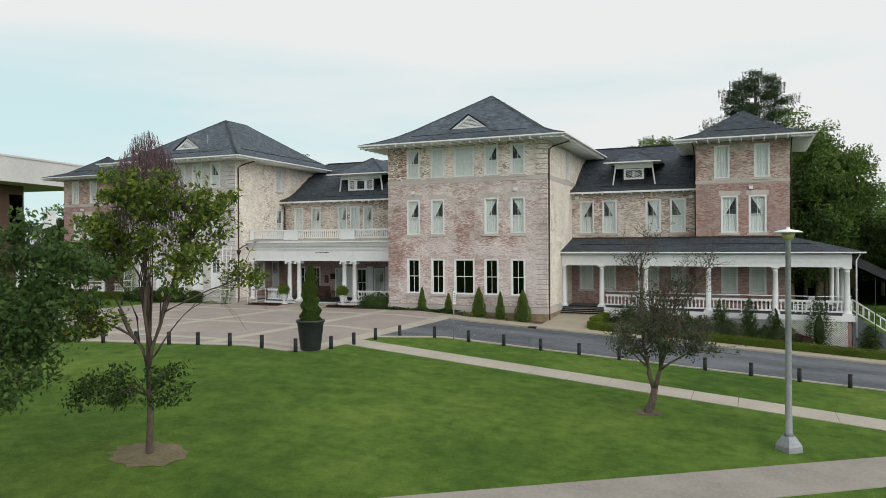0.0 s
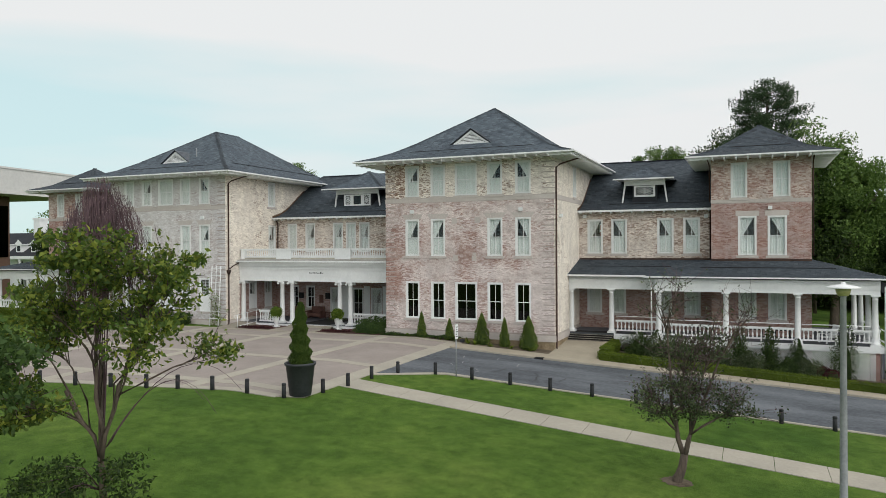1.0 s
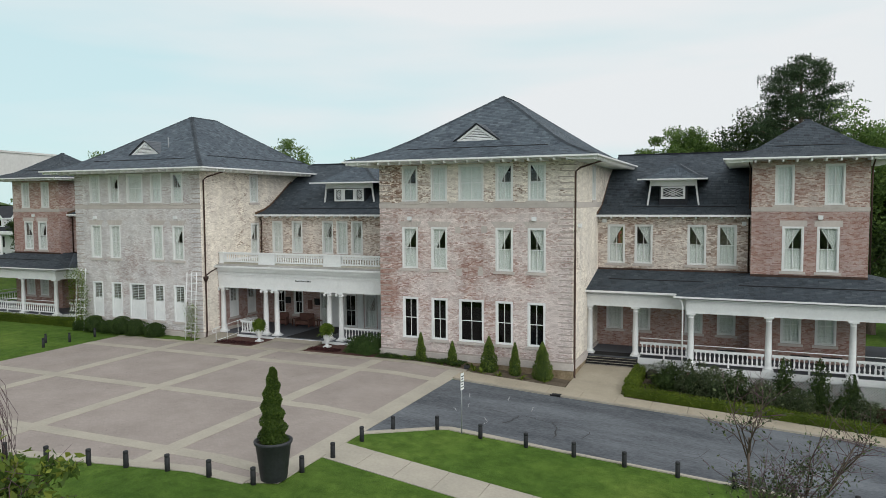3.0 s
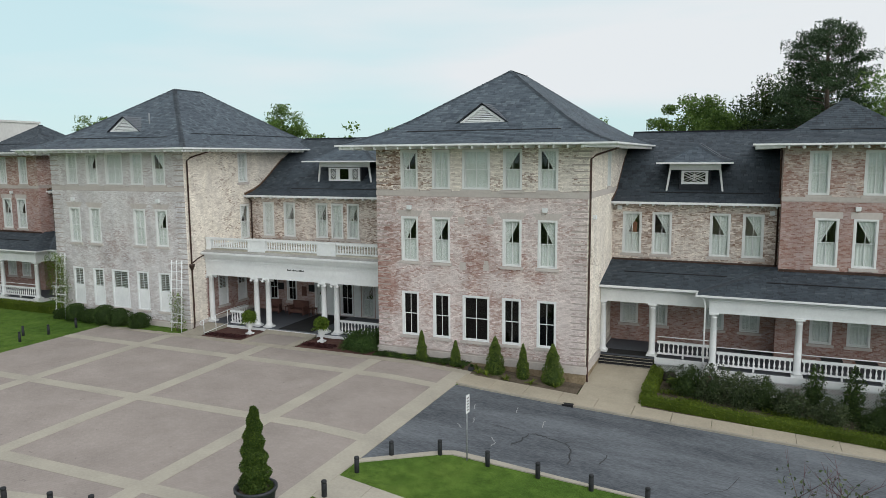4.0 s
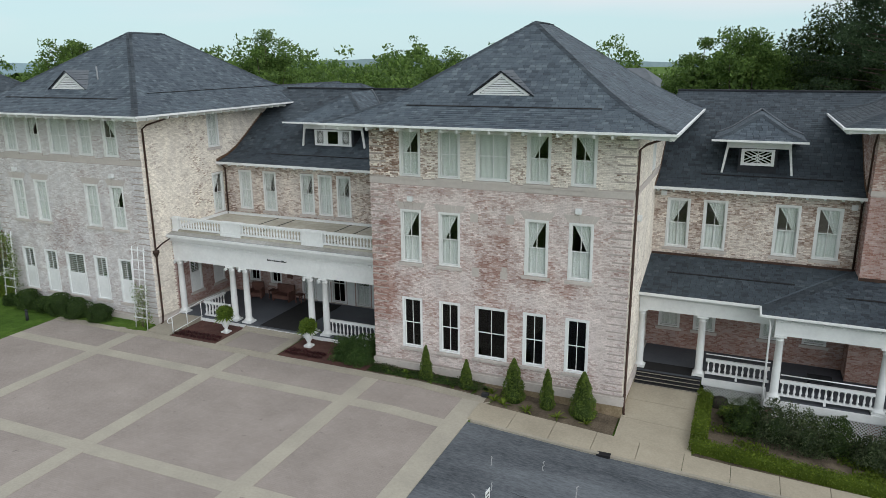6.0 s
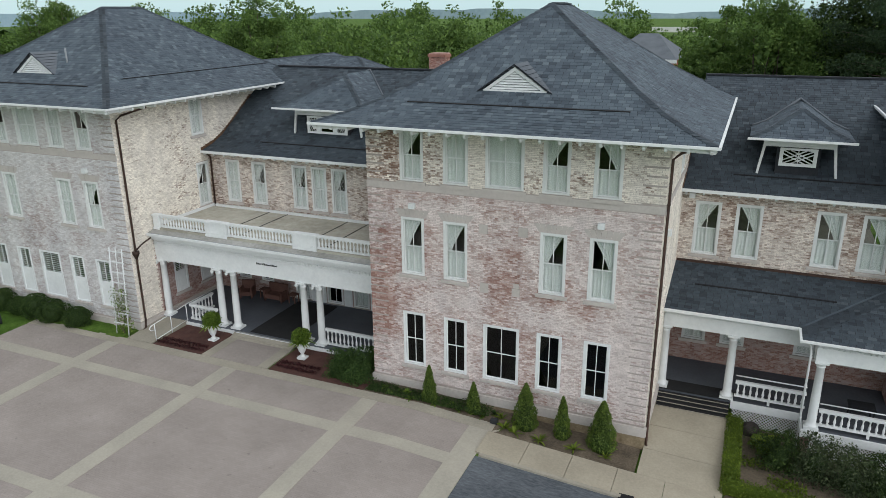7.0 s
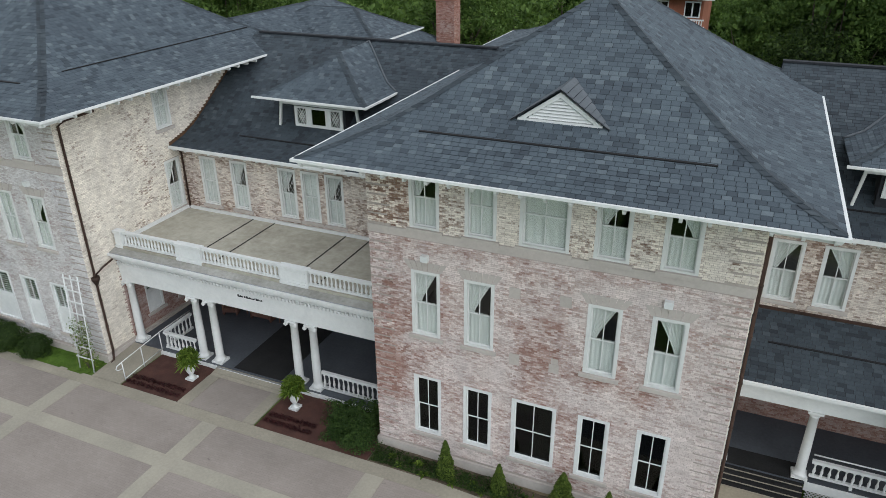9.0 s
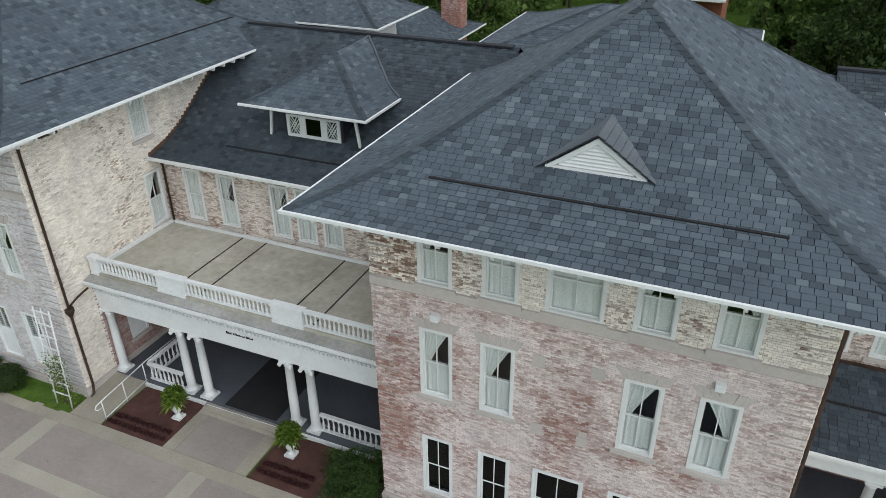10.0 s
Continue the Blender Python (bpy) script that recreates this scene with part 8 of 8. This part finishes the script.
for k in range(64):
    f = k / 63
    z = 10.5 + 11.9 * f
    a = k * 2.4 + prr.uniform(-0.5, 0.5)
    ln = (1.7 + 5.0 * (1 - f) ** 0.72) * prr.uniform(0.55, 1.08)
    p = Vector((0.1 + 0.5 * f, 83.5, z - 0.9))
    q = p + Vector((math.cos(a) * ln * 0.55, math.sin(a) * ln * 0.55, 0.35))
    e = p + Vector((math.cos(a) * ln, math.sin(a) * ln, 0.9))
    tube(bm, (p, q, e), 0.06, 5, 0.02)
    for j in range(3 if ln > 2 else 2):
        c = q.lerp(e, (j + 0.3) / 2.4) + Vector((prr.gauss(0, 0.3), prr.gauss(0, 0.3), prr.uniform(0.0, 0.3)))
        tufts.append((tuple(c), prr.uniform(0.42, 0.75)))
part("trunk", bm, M_BARK, pine)
needles = np.concatenate([np.array(c) + rg.normal(size=(int(420 * w), 3)).clip(-1.5, 1.5) * np.array((w * 0.85, w * 0.85, w * 0.42)) for c, w in tufts])
part("crown", leaf_mesh("crown", needles, 0.27, M_LEAF_PINE, rg, 0.24), None, pine)

# woodland behind, and the far country
rg = np.random.default_rng(700)
pts, bmw = [], bmesh.new()
for row, (yy, hh) in enumerate(((98, 12.8), (108, 13.8), (120, 14.8), (136, 16.0), (158, 17.2))):
    x = -190.0 + 7 * row
    while x < (70 if row > 0 else -44):
        r = rg.uniform(4.2, 6.4)
        h = hh * rg.uniform(0.82, 1.06) - (2.2 + 0.03 * (x + 25) if x > -25 else 0.0)
        if x > -36 and x < -14 and yy < 125:
            x += r * 1.5
            continue
        if x < -100 and yy < 125:
            x += r * 1.5
            continue
        c = clumps(rg, 80, (x, yy + rg.uniform(-3, 3), h * 0.56), (r, r, h * 0.46), 0.5)
        pts.append(spread(rg, c, 34, (0.72, 0.72, 0.50)))
        tube(bmw, ((x, yy, -4), (x, yy, h * 0.6)), 0.3, 5, 0.1)
        x += r * 1.45
woods = thing("woodland", "dense green woodland behind the building", "woods", kind="stuff")
part("foliage", leaf_mesh("foliage", np.concatenate(pts), 0.60, M_LEAF_WOOD, rg, 0.6), None, woods, kind="stuff")
part("trunks", bmw, M_BARK, woods, kind="stuff")
M_FAR = two_scale("far_trees", (0.030, 0.058, 0.022), (0.075, 0.115, 0.040), 0.05, 0.35, 1.0, 0.6, dist=1.0)
# distance haze is mixed into the hill colour
M_HILL = two_scale("haze_tinted_hill", (0.20, 0.275, 0.31), (0.27, 0.345, 0.38), 0.01, 0.08, 1.0, 0.2)
verts, faces = [], []
nx, ny = 120, 46
for j in range(ny):
    yy = 172 + (j / (ny - 1)) ** 1.7 * 900
    for i in range(nx):
        xx = -1.15 * yy - 60 + i / (nx - 1) * (1.9 * yy + 200)
        base = 9.0 - min(26.0, (yy - 172) * 0.06)
        bump_h = 4.5 * noise.noise(Vector((xx * 0.06, yy * 0.06, 1.0))) + 3.0 * noise.noise(Vector((xx * 0.17, yy * 0.17, 5.0)))
        verts.append((xx, yy, base + bump_h))
for j in range(ny - 1):
    for i in range(nx - 1):
        k = j * nx + i
        faces.append((k, k + 1, k + nx + 1, k + nx))
tagged(part("far_woods", mesh_np("far_woods", verts, faces, M_FAR), None, None, "far wooded valley beyond the building"), category="woods", kind="stuff")
verts, faces = [], []
n = 90
for i in range(n):
    xx = -3200 + 4600 * i / (n - 1)
    top = 8 + 20 * noise.noise(Vector((xx * 0.0016, 0.3, 0))) + 9 * noise.noise(Vector((xx * 0.009, 2.0, 0)))
    verts += [(xx, 2300, -80), (xx, 2320, top)]
for i in range(n - 1):
    faces.append((2 * i, 2 * i + 2, 2 * i + 3, 2 * i + 1))
tagged(part("backdrop", mesh_np("backdrop", verts, faces, M_HILL), None, None, "hills on the horizon, blue-green haze in their colour"), category="hills", kind="structure")
for i, (x, y, w, h) in enumerate(((-150, 900, 30, 7), (-215, 960, 26, 6), (-60, 880, 36, 6), (-120, 1040, 60, 12), (40, 950, 24, 8))):
    tb = thing("far_building", "small pale building in the far valley", "building", "far town", at=(x, y, -25))
    bm = bmesh.new()
    box(bm, x - w / 2, x + w / 2, y, y + 14, -30, -20 + h)
    part("wall", bm, M_PALE, tb)

# ---- single bricks of the tower's front ----
if BRICKS_APART:
    bm = bmesh.new()
    box(bm, 0, 0.203, 0, 0.03, 0, 0.060)
    brick_mesh = mesh_of("brick", bm, brick_material("single_brick", 0.63, (0.64, 0.57, 0.56), object_random=True, patches=PATCHES_A, soft=0.27))
    for owner, place in BRICKS_APART:
        o = part("brick", brick_mesh, None, owner)
        o.location = place

# ---- single shingle tabs along the tower's front eave ----
TAB = {}
M_TAB = shingle_material("single_shingle", True)
for owner, place, tilt, wdt in TABS_APART:
    key = round(wdt, 2)
    if key not in TAB:
        bm = bmesh.new()
        v = box(bm, -wdt / 2, wdt / 2, 0.0, 0.202, -0.004, 0.006)
        for k in (4, 5):
            v[k].co.z = 0.022
        TAB[key] = mesh_of("shingle", bm, M_TAB)
    o = part("shingle", TAB[key], None, owner)
    o.location, o.rotation_euler = place, (tilt, 0, 0)

# ---- sealed cracks and pale scuffs on the drive ----
M_SEAL = two_scale("crack_sealer", (0.018, 0.020, 0.023), (0.04, 0.042, 0.046), 2.0, 14, 0.6)
M_SCUFF = two_scale("pale_scuff", (0.22, 0.23, 0.235), (0.34, 0.345, 0.35), 2.0, 14, 0.9)


def road_line(points, wide, mat, name, label, seed):
    """A ragged thin line that lies on the drive."""
    pr = random.Random(seed)
    bm = bmesh.new()
    fine = []
    for a, b in zip(points, points[1:]):
        for k in range(5):
            t = k / 5
            fine.append(Vector((a[0] + (b[0] - a[0]) * t + pr.gauss(0, 0.03), a[1] + (b[1] - a[1]) * t + pr.gauss(0, 0.03), 0)))
    fine.append(Vector((*points[-1], 0)))
    prev = None
    for i, p in enumerate(fine):
        d = (fine[min(i + 1, len(fine) - 1)] - fine[max(i - 1, 0)]).normalized()
        n = Vector((-d.y, d.x, 0)) * wide * pr.uniform(0.5, 1.2)
        cur = [bm.verts.new(Vector((w.x, w.y, ground_z(w.x, w.y) + 0.018))) for w in (p - n, p + n)]
        if prev:
            bm.faces.new((prev[0], cur[0], cur[1], prev[1]))
        prev = cur
    part(name, bm, mat, road, label)


for i, (pts, w) in enumerate((
        (((-14.2, 39.3), (-13.9, 39.9), (-13.85, 40.7), (-13.6, 40.95), (-13.0, 40.8), (-12.2, 40.6), (-11.95, 40.4), (-11.7, 39.7), (-11.6, 38.6)), 0.035),
        (((-12.2, 40.6), (-11.8, 40.95)), 0.025), (((-15.7, 41.0), (-15.0, 40.95), (-14.4, 40.75)), 0.02), (((-10.3, 40.35), (-10.45, 39.3)), 0.03),
        (((-6.5, 38.6), (-5.6, 39.6), (-5.2, 41.0)), 0.02), (((1.0, 40.5), (2.4, 41.2), (3.2, 40.6), (4.4, 40.9)), 0.022))):
    road_line(pts, w, M_SEAL, "crack", "dark sealed crack in the asphalt", 31 + i)
for i, pts in enumerate((((-17.2, 42.9), (-17.0, 42.3)), ((-16.6, 41.3), (-16.45, 40.7)), ((-17.0, 40.3), (-16.7, 39.9)), ((-15.2, 43.6), (-15.05, 42.9)), ((-15.25, 39.6), (-14.8, 39.2), (-14.9, 38.7)), ((-13.6, 42.6), (-13.5, 41.8)))):
    road_line(pts, 0.022, M_SCUFF, "scuff", "pale scuff on the asphalt", 51 + i)
